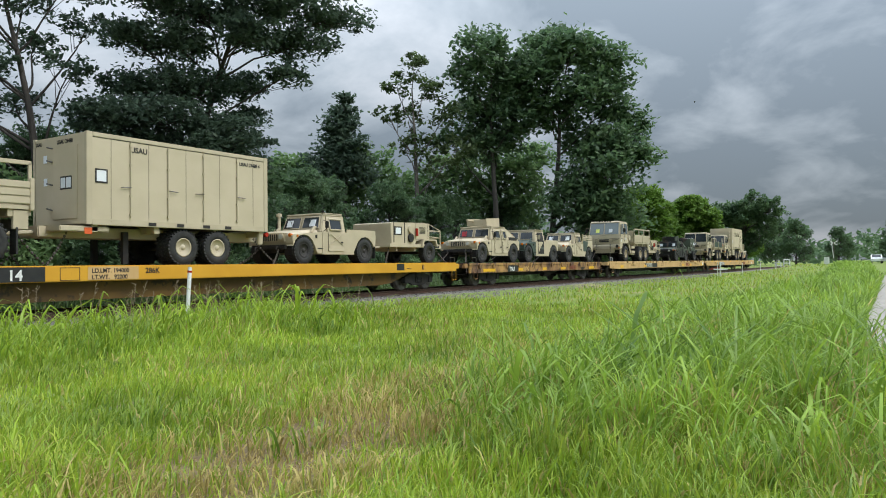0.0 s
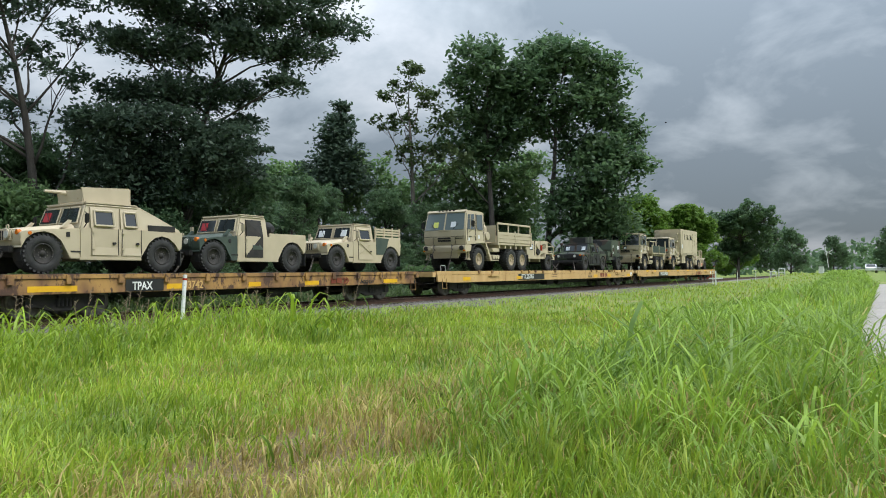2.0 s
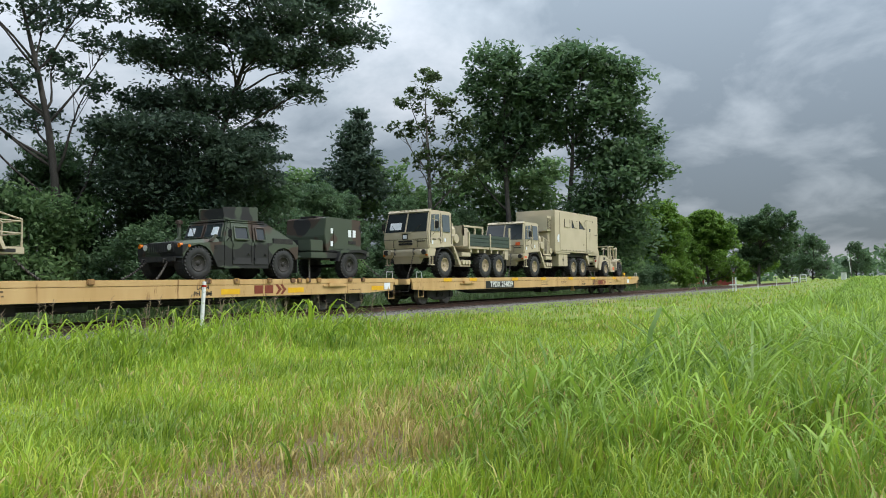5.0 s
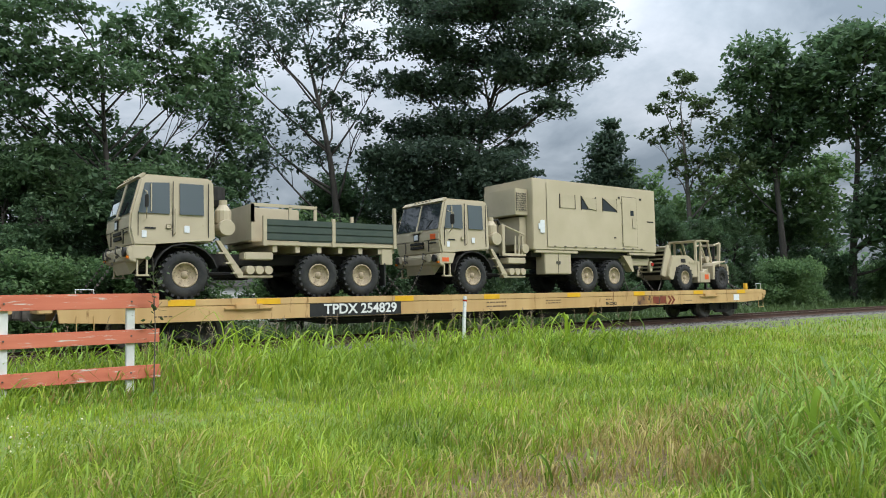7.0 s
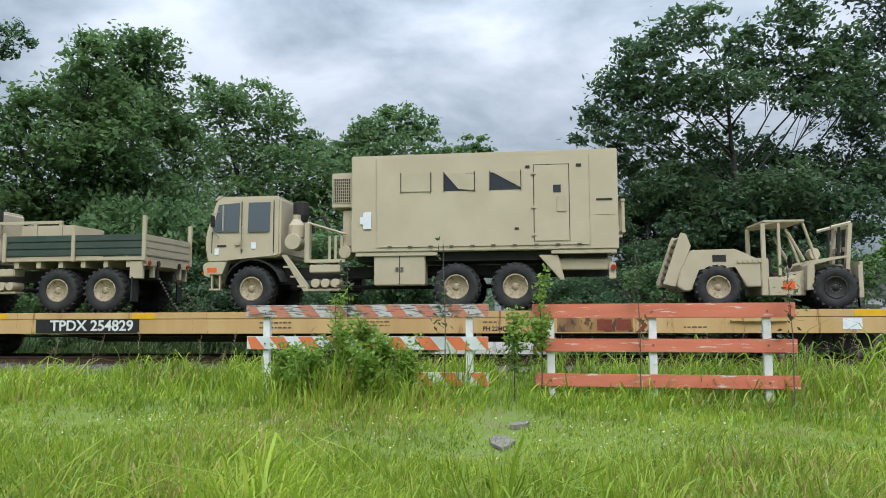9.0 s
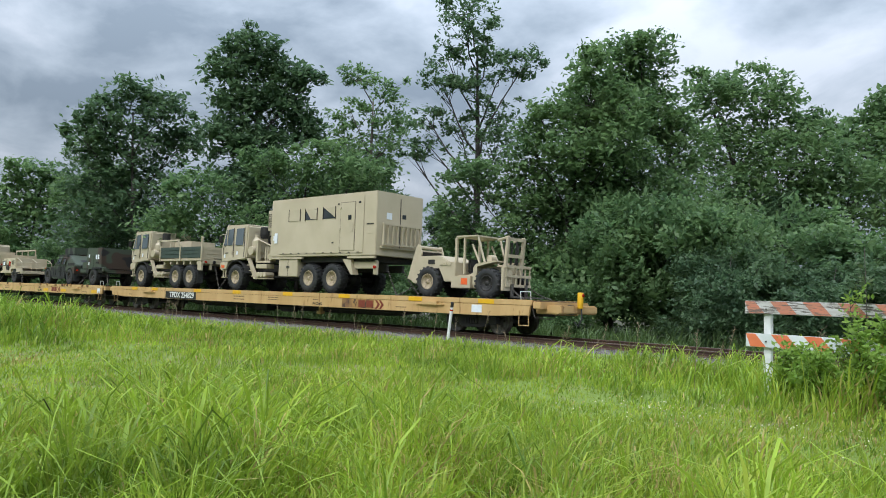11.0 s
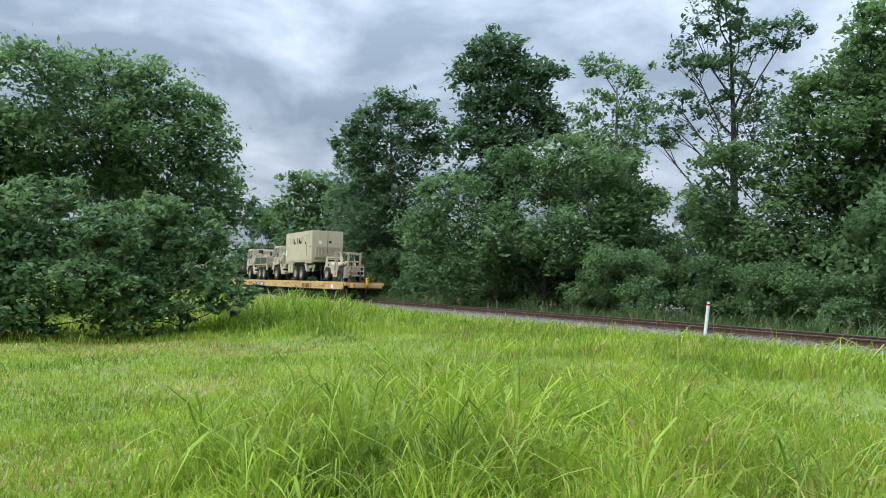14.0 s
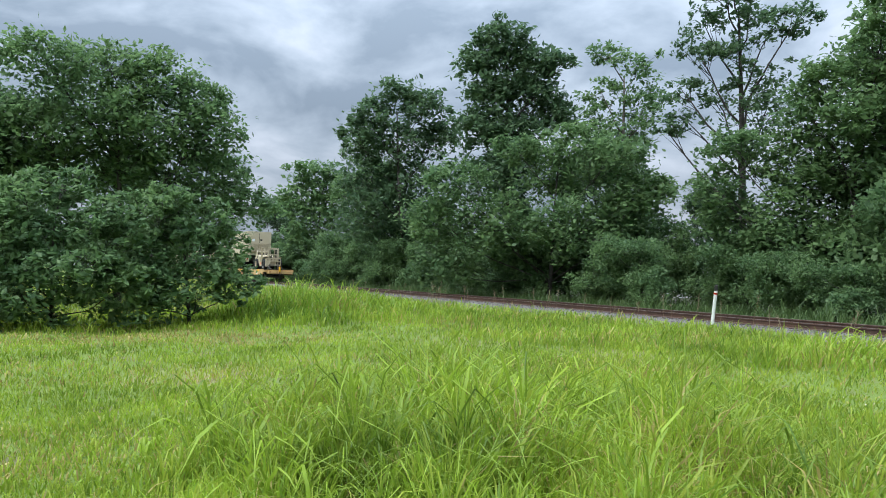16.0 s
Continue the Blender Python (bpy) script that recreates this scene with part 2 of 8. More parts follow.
ORANGE_BOARD = surface("flaking_orange_board", (0.62, 0.19, 0.11), (0.55, 0.15, 0.085), 0.7, scale=2.5, spot=(0.60, 0.57, 0.52), spot_at=0.585, stretch=(0.45, 1, 3.4))
WORN_BOARD = surface("worn_grey_striped_board", (0.55, 0.55, 0.53), (0.45, 0.43, 0.40), 0.8, scale=5, spot=(0.13, 0.11, 0.095), spot_at=0.50, stretch=(0.35, 1, 3.2))
WORN_STRIPE = surface("worn_orange_stripe", (0.55, 0.20, 0.12), (0.45, 0.2, 0.13), 0.8, scale=5, spot=(0.13, 0.11, 0.095), spot_at=0.52, stretch=(0.35, 1, 3.2))
STRIPE = surface("orange_stripe", (0.70, 0.19, 0.07), (0.62, 0.16, 0.06), 0.6, scale=4, spot=(0.62, 0.58, 0.52), spot_at=0.70)
STRIPE_WHITE = surface("white_stripe_paint", (0.66, 0.70, 0.68), (0.56, 0.6, 0.58), 0.6, scale=4, spot=(0.3, 0.28, 0.24), spot_at=0.69)
BARK = surface("dark_bark", (0.042, 0.036, 0.032), (0.075, 0.066, 0.057), 0.9, scale=5, bump=0.5, stretch=(1, 1, 0.25))
BARK_PALE = surface("grey_bark", (0.13, 0.115, 0.10), (0.085, 0.073, 0.062), 0.9, scale=5, bump=0.5, stretch=(1, 1, 0.25))
DRY = surface("dry_twigs", (0.20, 0.15, 0.095), (0.27, 0.21, 0.14), 0.9, scale=6)
# oak, conifer and green leaf tones are lifted and blued to imitate haze
LEAF_DARK = leaf_material("dark_oak_leaves", (0.06, 0.115, 0.06), (0.15, 0.235, 0.105), 0.52)
LEAF_PINE = leaf_material("dark_conifer_needles", (0.052, 0.084, 0.062), (0.105, 0.155, 0.10), 0.5, 0.2)
LEAF_MID = leaf_material("green_leaves", (0.085, 0.16, 0.068), (0.21, 0.32, 0.12), 0.54)
LEAF_LIGHT = leaf_material("light_green_leaves", (0.09, 0.18, 0.025), (0.19, 0.31, 0.055), 0.5)
LEAF_YOUNG = leaf_material("young_bright_leaves", (0.16, 0.29, 0.04), (0.32, 0.45, 0.09), 0.5)
LEAF_DRY = leaf_material("thin_grey_green_leaves", (0.06, 0.09, 0.04), (0.12, 0.17, 0.065), 0.45)
GRASS = leaf_material("lush_grass_blades", (0.095, 0.165, 0.014), (0.42, 0.58, 0.05), 0.45, 0.45, 0.45)
GRASS_PALE = leaf_material("yellow_green_grass_blades", (0.17, 0.25, 0.03), (0.49, 0.57, 0.07), 0.45, 0.4, 0.5)
GRASS_DEEP = leaf_material("deep_green_grass_blades", (0.085, 0.17, 0.018), (0.40, 0.58, 0.075), 0.45, 0.5, 0.45)
STRAW = leaf_material("straw_grass_blades", (0.25, 0.19, 0.065), (0.62, 0.52, 0.19), 0.35, 0.3)
# litter and weeds: the wood's shade is worked into these dark tones
LITTER = surface("shade_dark_leaf_litter", (0.045, 0.042, 0.026), (0.075, 0.07, 0.036), 0.95, scale=1.5, bump=0.4, spot=(0.06, 0.085, 0.03), spot_at=0.55)
WEEDS = leaf_material("shade_dark_weed_leaves", (0.05, 0.09, 0.03), (0.13, 0.20, 0.06), 0.35)
BRICK_RED = surface("red_painted_boards", (0.35, 0.06, 0.04), (0.28, 0.05, 0.035), 0.7, scale=2)
ROOF = surface("grey_shingle_roof", (0.16, 0.15, 0.15), (0.11, 0.105, 0.105), 0.9, scale=4)
CAR_WHITE = surface("white_car_paint", (0.75, 0.76, 0.78), (0.72, 0.73, 0.75), 0.3, scale=2, bump=0.0, coat=0.5)
POLE_WOOD = surface("weathered_pole_wood", (0.11, 0.095, 0.08), (0.07, 0.06, 0.052), 0.9, scale=4, stretch=(1, 1, 0.2))


def ground_material():
    m, n, l, p = material("grassy_ground")
    co = n.new("ShaderNodeTexCoord")
    tones = (((0.105, 0.16, 0.02), (0.18, 0.245, 0.036), 0.35), ((0.27, 0.24, 0.10), None, 0.21), ((0.17, 0.15, 0.07), None, 1.3))
    mix = n.new("ShaderNodeMix")
    mix.data_type = "RGBA"
    mix.inputs[6].default_value, mix.inputs[7].default_value = rgb(tones[0][0]), rgb(tones[0][1])
    nz = n.new("ShaderNodeTexNoise")
    nz.inputs["Scale"].default_value, nz.inputs["Detail"].default_value = 0.8, 9
    l.new(co.outputs["Object"], nz.inputs["Vector"]), l.new(nz.outputs[0], mix.inputs[0])
    out = mix.outputs[2]
    for c, _, sc in tones[1:]:
        z, r, x = n.new("ShaderNodeTexNoise"), n.new("ShaderNodeValToRGB"), n.new("ShaderNodeMix")
        z.inputs["Scale"].default_value, z.inputs["Detail"].default_value = sc, 8
        r.color_ramp.elements[0].position, r.color_ramp.elements[1].position = 0.56, 0.72
        x.data_type = "RGBA"
        x.inputs[7].default_value = rgb(c)
        l.new(co.outputs["Object"], z.inputs["Vector"]), l.new(z.outputs[0], r.inputs[0])
        l.new(r.outputs[0], x.inputs[0]), l.new(out, x.inputs[6])
        out = x.outputs[2]
    # worn soil and thatch in a trodden patch of the lawn
    far, soft, soil = n.new("ShaderNodeVectorMath"), n.new("ShaderNodeMapRange"), n.new("ShaderNodeMix")
    near, wob = n.new("ShaderNodeMapping"), n.new("ShaderNodeMath")
    near.inputs["Location"].default_value, near.inputs["Scale"].default_value = (-1.95, -4.1, 0), (0.42, 0.9, 0)
    far.operation, wob.operation = "LENGTH", "MULTIPLY_ADD"
    wob.inputs[1].default_value = 1.6
    soft.inputs[1].default_value, soft.inputs[2].default_value, soft.inputs[3].default_value, soft.inputs[4].default_value = 1.5, 2.0, 1.0, 0.0
    soil.data_type = "RGBA"
    soil.inputs[7].default_value = (0.15, 0.105, 0.05, 1)
    l.new(co.outputs["Object"], near.inputs[0]), l.new(near.outputs[0], far.inputs[0]), l.new(nz.outputs[0], wob.inputs[0])
    l.new(far.outputs["Value"], wob.inputs[2]), l.new(wob.outputs[0], soft.inputs[0])
    l.new(soft.outputs[0], soil.inputs[0]), l.new(out, soil.inputs[6])
    out = soil.outputs[2]
    l.new(out, p.inputs["Base Color"])
    p.inputs["Roughness"].default_value = 0.95
    b, f = n.new("ShaderNodeBump"), n.new("ShaderNodeTexNoise")
    f.inputs["Scale"].default_value, f.inputs["Detail"].default_value = 14, 6
    b.inputs["Strength"].default_value, b.inputs["Distance"].default_value = 0.7, 0.06
    l.new(co.outputs["Object"], f.inputs["Vector"]), l.new(f.outputs[0], b.inputs["Height"]), l.new(b.outputs[0], p.inputs["Normal"])
    return m


GROUND = ground_material()

# ---- mesh helpers ----


def part(name, bm, mat, parent=None, label="", smooth=False):
    """Link a bmesh as one mesh object, under a thing or a part."""
    me = bpy.data.meshes.new(name)
    bmesh.ops.recalc_face_normals(bm, faces=bm.faces)
    bm.to_mesh(me)
    bm.free()
    me.materials.append(mat)
    if smooth:
        me.shade_auto_smooth(angle=radians(40)) if hasattr(me, "shade_auto_smooth") else me.shade_smooth()
    ob = new(name, me)
    ob.parent = parent
    if label:
        tagged(ob, label)
    return ob


def soup(name, verts, faces, mat, parent=None):
    """A mesh from arrays, for leaves and blades."""
    me = bpy.data.meshes.new(name)
    me.from_pydata(verts, [], faces)
    me.materials.append(mat)
    ob = new(name, me)
    ob.parent = parent
    return ob


def thing(name, label, category, group="", kind=""):
    return tagged(new(name), label, category, group, kind)


def box(bm, x0, x1, y0, y1, z0, z1, bev=0.0):
    v = [bm.verts.new((x, y, z)) for x in (x0, x1) for y in (y0, y1) for z in (z0, z1)]
    fs = [bm.faces.new([v[i] for i in q]) for q in ((0, 1, 3, 2), (4, 6, 7, 5), (0, 4, 5, 1), (2, 3, 7, 6), (0, 2, 6, 4), (1, 5, 7, 3))]
    if bev:
        edges = list({ed for fc in fs for ed in fc.edges})
        bmesh.ops.bevel(bm, geom=edges, offset=bev, segments=2, affect="EDGES", clamp_overlap=True)
    return bm


def prism(bm, pts, y0, y1, bev=0.0, y0s=None, y1s=None):
    """A side outline of (x, z) points pushed from y0 to y1; y0s, y1s give each point its own ends."""
    n = len(pts)
    a = [bm.verts.new((x, (y0s[i] if y0s else y0), z)) for i, (x, z) in enumerate(pts)]
    b = [bm.verts.new((x, (y1s[i] if y1s else y1), z)) for i, (x, z) in enumerate(pts)]
    fs = [bm.faces.new(a), bm.faces.new(b[::-1])]
    for i in range(n):
        fs.append(bm.faces.new((a[i], b[i], b[(i + 1) % n], a[(i + 1) % n])))
    if bev:
        bmesh.ops.bevel(bm, geom=list({ed for fc in fs for ed in fc.edges}), offset=bev, segments=2, affect="EDGES", clamp_overlap=True)
    return bm


def lathe(bm, profile, n=20, centre=(0, 0, 0), axis="y"):
    """A profile of (radius, along) points turned round an axis."""
    rings = []
    for r, d in profile:
        ring = []
        for i in range(n):
            a = 2 * math.pi * i / n
            u, w = r * math.cos(a), r * math.sin(a)
            co = {"y": (u, d, w), "x": (d, u, w), "z": (u, w, d)}[axis]
            ring.append(bm.verts.new(Vector(co) + Vector(centre)))
        rings.append(ring)
    for p, q in zip(rings, rings[1:]):
        for i in range(n):
            bm.faces.new((p[i], p[(i + 1) % n], q[(i + 1) % n], q[i]))
    for ring in (rings[0], rings[-1]):
        bm.faces.new(ring)
    return bm


def cyl(bm, centre, r, half, axis="y", n=14):
    return lathe(bm, [(r * 0.94, -half), (r, -half * 0.94), (r, half * 0.94), (r * 0.94, half)], n, centre, axis)


def tube(bm, pts, r, n=6, r2=None):
    """A round bar along a line of points, tapering from r to r2."""
    pts = [Vector(p) for p in pts]
    r2 = r if r2 is None else r2
    rings = []
    for i, p in enumerate(pts):
        d = (pts[min(i + 1, len(pts) - 1)] - pts[max(i - 1, 0)]).normalized()
        u = d.orthogonal().normalized()
        if rings:
            u = (last - last.dot(d) * d).normalized()
        last, w = u, d.cross(u)
        k = r + (r2 - r) * i / max(1, len(pts) - 1)
        rings.append([bm.verts.new(p + k * (u * math.cos(2 * math.pi * j / n) + w * math.sin(2 * math.pi * j / n))) for j in range(n)])
    for a, b in zip(rings, rings[1:]):
        for j in range(n):
            bm.faces.new((a[j], a[(j + 1) % n], b[(j + 1) % n], b[j]))
    bm.faces.new(rings[0]), bm.faces.new(rings[-1])
    return bm


def B():
    return bmesh.new()


def letters(name, body, size, mat, parent, m, squeeze=1.0):
    """Lettering with the built-in font, as a mesh; m: pose of its lower left corner, text in the XY plane."""
    cu = bpy.data.curves.new(name, "FONT")
    cu.body, cu.size, cu.extrude, cu.offset = body, size, 0.002, size * 0.022
    tmp = new(name, cu)
    me = bpy.data.meshes.new_from_object(tmp.evaluated_get(bpy.context.evaluated_depsgraph_get()))
    bpy.data.objects.remove(tmp)
    me.materials.append(mat)
    me.transform(Matrix.Diagonal((squeeze, 1, 1, 1)))
    ob = new(name, me)
    ob.parent = parent
    ob.matrix_basis = m
    return ob


# ---- the track's line: straight in the east, a slight bend, straight again in the west ----
TRACK_Y, RAIL_Z = 18.39, 0.51
BEND_AT, BEND_R, BEND_A = 8.0, 254.0, 0.126


def track(s):
    """x, y and heading (degrees) at s metres along the line."""
    if s >= BEND_AT:
        return s, TRACK_Y, 0.0
    a = min((BEND_AT - s) / BEND_R, BEND_A)
    x, y = BEND_AT - BEND_R * math.sin(a), TRACK_Y - BEND_R * (1 - math.cos(a))
    rest = BEND_AT - s - BEND_R * a
    return x - rest * math.cos(a), y - rest * math.sin(a), math.degrees(a)


def beside(x, y):
    """Distance of a place from the track's middle, north of it positive."""
    x, y = np.asarray(x, float), np.asarray(y, float)
    yc = TRACK_Y - BEND_R
    phi = np.arctan2(BEND_AT - x, y - yc)
    arc = np.hypot(x - BEND_AT, y - yc) - BEND_R
    ex, ey = BEND_AT - BEND_R * math.sin(BEND_A), yc + BEND_R * math.cos(BEND_A)
    west = (y - ey) * math.cos(BEND_A) - (x - ex) * math.sin(BEND_A)
    return np.where(phi < 0, y - TRACK_Y, np.where(phi < BEND_A, arc, west))


def ground_z(x, y):
    """Height of the ground: a lawn, a rough rise along the line, a low ballast bank under the track."""
    x, y = np.asarray(x, float), np.asarray(y, float)
    d = np.abs(beside(x, y))
    k = np.clip((16 - d) / 12, 0, 1)
    z = 0.16 * k * k * (3 - 2 * k)
    b = np.clip((3.6 - d) / 1.7, 0, 1)
    z = z + (RAIL_Z - 0.2 - 0.16) * b * b * (3 - 2 * b)
    z = z + 0.42 * np.exp(-(((x + 25) / 5.5) ** 2 + ((y - 5.6) / 3.2) ** 2))
    # the land rises gently to the crossing in the east
    e = np.clip((x - 72) / 55, 0, 1) * np.clip((-beside(x, y) - 2.6) / 2.0, 0, 1)
    z = z + 0.75 * e * e * (3 - 2 * e)
    fade = np.clip((120 - np.hypot(x, y)) / 80, 0, 1)
    return z + fade * (1 - b) * 0.05 * (np.sin(x * 0.7 + 1.3 * np.sin(y * 0.4)) * np.cos(y * 0.9 + 0.5) + 0.5 * np.sin(x * 1.9) * np.sin(y * 2.3))


# ---- ground, road, track ----
def build_ground():
    def axis(lo, hi, fine, lo_f, hi_f):
        a = list(np.arange(lo_f, hi_f, fine))
        step, v = fine, hi_f
        while v < hi:
            a.append(v)
            step *= 1.25
            v += step
        a.append(hi)
        step, v = fine, lo_f - fine
        while v > lo:
            a.insert(0, v)
            step *= 1.25
            v -= step
        a.insert(0, lo)
        return np.array(a)

    xs, ys = axis(-2500, 2500, 0.5, -50, 60), axis(-2500, 2500, 0.35, -8, 26)
    X, Y = np.meshgrid(xs, ys)
    Z = ground_z(X, Y)
    n = len(xs)
    verts = np.stack([X.ravel(), Y.ravel(), Z.ravel()], -1).tolist()
    faces = [(j * n + i, j * n + i + 1, (j + 1) * n + i + 1, (j + 1) * n + i) for j in range(len(ys) - 1) for i in range(n - 1)]
    ob = soup("ground", verts, faces, GROUND)
    ob.data.shade_smooth()
    tagged(ob, "rough grassy ground beside a railway line", "ground", kind="structure")


def road_edge(x):
    """The road's ragged north edge; it swings away from the standpoint."""
    return 0.45 + 0.016 * np.minimum(x, 60) + 0.05 * np.clip(x - 60, 0, 70) - 0.28 * np.clip(15 - x, 0, 20)


def build_road():
    bm = B()
    xs = np.arange(6, 260, 3.0)
    last = None
    rng = random.Random(4)
    for x in xs:
        e = road_edge(x) + rng.uniform(-0.08, 0.08)
        row = [bm.verts.new((x, y, z)) for y, z in ((e + 0.12, -0.02), (e, 0.075), (-4.4, 0.11), (-7.6, 0.075), (-7.75, -0.02))]
        if last:
            for a, b in zip(range(4), range(1, 5)):
                bm.faces.new((last[a], row[a], row[b], last[b]))
        last = row
    tagged(part("road", bm, ROAD, smooth=True), "pale worn concrete country road with a ragged edge", "road", kind="structure")


RAIL_S = (-150.0, 240.0)


def sweep(profile, lateral, step=3.0):
    """A rail-like profile of (lateral, height) points swept along the track."""
    bm, last = B(), None
    for s in np.arange(RAIL_S[0], RAIL_S[1] + 0.1, step):
        x, y, a = track(float(s))
        a = radians(a)
        row = [bm.verts.new((x - math.sin(a) * (lateral + u), y + math.cos(a) * (lateral + u), RAIL_Z + z)) for u, z in profile]
        if last:
            k = len(row)
            for i in range(k):
                bm.faces.new((last[i], row[i], row[(i + 1) % k], last[(i + 1) % k]))
        last = row
    return bm


def build_track():
    rail_profile = [(-0.075, -0.17), (0.075, -0.17), (0.07, -0.155), (0.012, -0.135), (0.012, -0.045), (0.036, -0.035), (0.036, -0.004), (-0.036, -0.004), (-0.036, -0.035), (-0.012, -0.045), (-0.012, -0.135), (-0.07, -0.155)]
    for side in (-1, 1):
        rail = tagged(part("rail", sweep(rail_profile, side * 0.755), RAIL), "rusty steel running rail spiked to ties", "rail", "rails", "structure")
        part("rail_head", sweep([(-0.03, -0.003), (0.03, -0.003), (0.026, 0.0), (-0.026, 0.0)], side * 0.755), RAIL_TOP, rail, "polished running surface")
    bank = sweep([(-2.0, -0.19), (2.0, -0.19), (2.9, -0.36), (2.9, -0.6), (-2.9, -0.6), (-2.9, -0.36)], 0)
    tagged(part("ballast_bed", bank, STONE), "grey crushed stone ballast bed under the track", "ballast", kind="structure")
    # loose stones on the bed's near shoulder
    rng = np.random.default_rng(5)
    verts, faces = [], []
    for i in range(22000):
        s = rng.uniform(-46, 30) if i % 4 else rng.uniform(30, 75)
        u = rng.uniform(-3.5, -0.85) if rng.random() < 0.8 else rng.uniform(-0.7, 2.4)
        x, y, a = track(s)
        a = math.radians(a)
        z = RAIL_Z - 0.19 - max(0, abs(u) - 2.0) * 0.19
        r = rng.uniform(0.025, 0.06)
        px, py = x - math.sin(a) * u, y + math.cos(a) * u
        z = max(z, float(ground_z(px, py)) - 0.005) if u < -2.4 else z
        k = len(verts)
        th = rng.uniform(0, 6.28)
        for j in range(4):
            q = r * rng.uniform(0.7, 1.2)
            verts.append((px + q * math.cos(th + j * 1.57), py + q * math.sin(th + j * 1.57), z + rng.uniform(-0.02, 0.02)))
        verts.append((px + rng.uniform(-0.02, 0.02), py + rng.uniform(-0.02, 0.02), z + r * rng.uniform(0.5, 1.0)))
        faces += [(k, k + 1, k + 4), (k + 1, k + 2, k + 4), (k + 2, k + 3, k + 4), (k + 3, k, k + 4)]
    tagged(soup("ballast_stones", verts, faces, STONE), "loose grey crushed stones beside the rails", "gravel", kind="stuff")
    # ties
    shape = box(B(), -0.11, 0.11, -1.3, 1.3, -0.16, 0.0, 0.008)
    holder = thing("railway_ties", "dark weathered wooden railway ties in ballast", "ties", kind="structure")
    first = part("tie", shape, TIE, holder)
    for i in range(290):
        ob = first if i == 0 else new("tie", first.data)
        ob.parent = holder
        x, y, a = track(-62 + i * 0.53)
        ob.matrix_basis = pose(x, y, RAIL_Z - 0.172 + 0.006 * math.sin(i * 2.3), 0, 0, a + 1.2 * math.sin(i * 1.7))


build_ground()
build_road()
build_track()


# ---- railway cars ----
TRAIN = []  # (thing, car's own offset from the train's tail, local pose on the car)
WHEELSETS = []


def side_text(name, body, size, mat, car, x, z, y=-1.432, squeeze=1.0):
    return letters(name, body, size, mat, car, pose(x, y, z, 90, 0, 0), squeeze)


def plate(name, x0, x1, z0, z1, mat, car, y=-1.425, label=""):
    return part(name, box(B(), x0, x1, y - 0.004, y, z0, z1), mat, car, label)


def bars(name, x, z, w, h, mat, car, n=2, y=-1.432):
    """Stencilled lines too small to read."""
    bm = B()
    rng = random.Random(int(x * 100) + n)
    for i in range(n):
        a = x
        while a < x + w:
            b = a + rng.uniform(0.04, 0.12)
            box(bm, a, min(b, x + w), y - 0.003, y, z - i * h * 1.7, z - i * h * 1.7 + h * 0.55)
            a = b + 0.03
    return tagged(part(name, bm, mat, car), kind="stuff")


def bogie(car, x):
    b = part("bogie", B(), BLACK, car)
    bm = B()
    for s in (-1, 1):
        y = s * 1.0
        prism(bm, [(-1.05, 0.52), (-0.75, 0.62), (-0.35, 0.72), (0.35, 0.72), (0.75, 0.62), (1.05, 0.52), (1.05, 0.36), (0.7, 0.34), (0.36, 0.2), (-0.36, 0.2), (-0.7, 0.34), (-1.05, 0.36)], y - 0.07, y + 0.07, 0.02)
        for k in range(5):
            cyl(bm, (-0.2 + k * 0.1, y - s * -0.09, 0.42), 0.045, 0.1, "z", 8)
        for u in (-0.88, 0.88):
            box(bm, u - 0.14, u + 0.14, y - 0.11, y + 0.11, 0.3, 0.56, 0.02)
    box(bm, -0.22, 0.22, -1.1, 1.1, 0.4, 0.72, 0.03)
    bm.to_mesh(b.data)
    bm.free()
    b.matrix_basis = pose(x, 0, 0)
    for u in (-0.88, 0.88):
        w = B()
        for s in (-1, 1):
            lathe(w, [(0.1, s * 0.82), (0.3, s * 0.8), (0.38, s * 0.83), (0.42, s * 0.82), (0.425, s * 0.72), (0.455, s * 0.7), (0.455, s * 0.68), (0.38, s * 0.675), (0.12, s * 0.7)], 24)
        cyl(w, (0, 0, 0), 0.08, 0.85, "y", 10)
        for k in range(6):
            a = k * math.pi / 3
            cyl(w, (0.2 * math.cos(a), -0.81, 0.2 * math.sin(a)), 0.03, 0.02, "y", 6)
        ws = part("wheelset", w, STEEL, b, smooth=True)
        ws.matrix_basis = pose(u, 0, 0.425)
        WHEELSETS.append((ws, u))


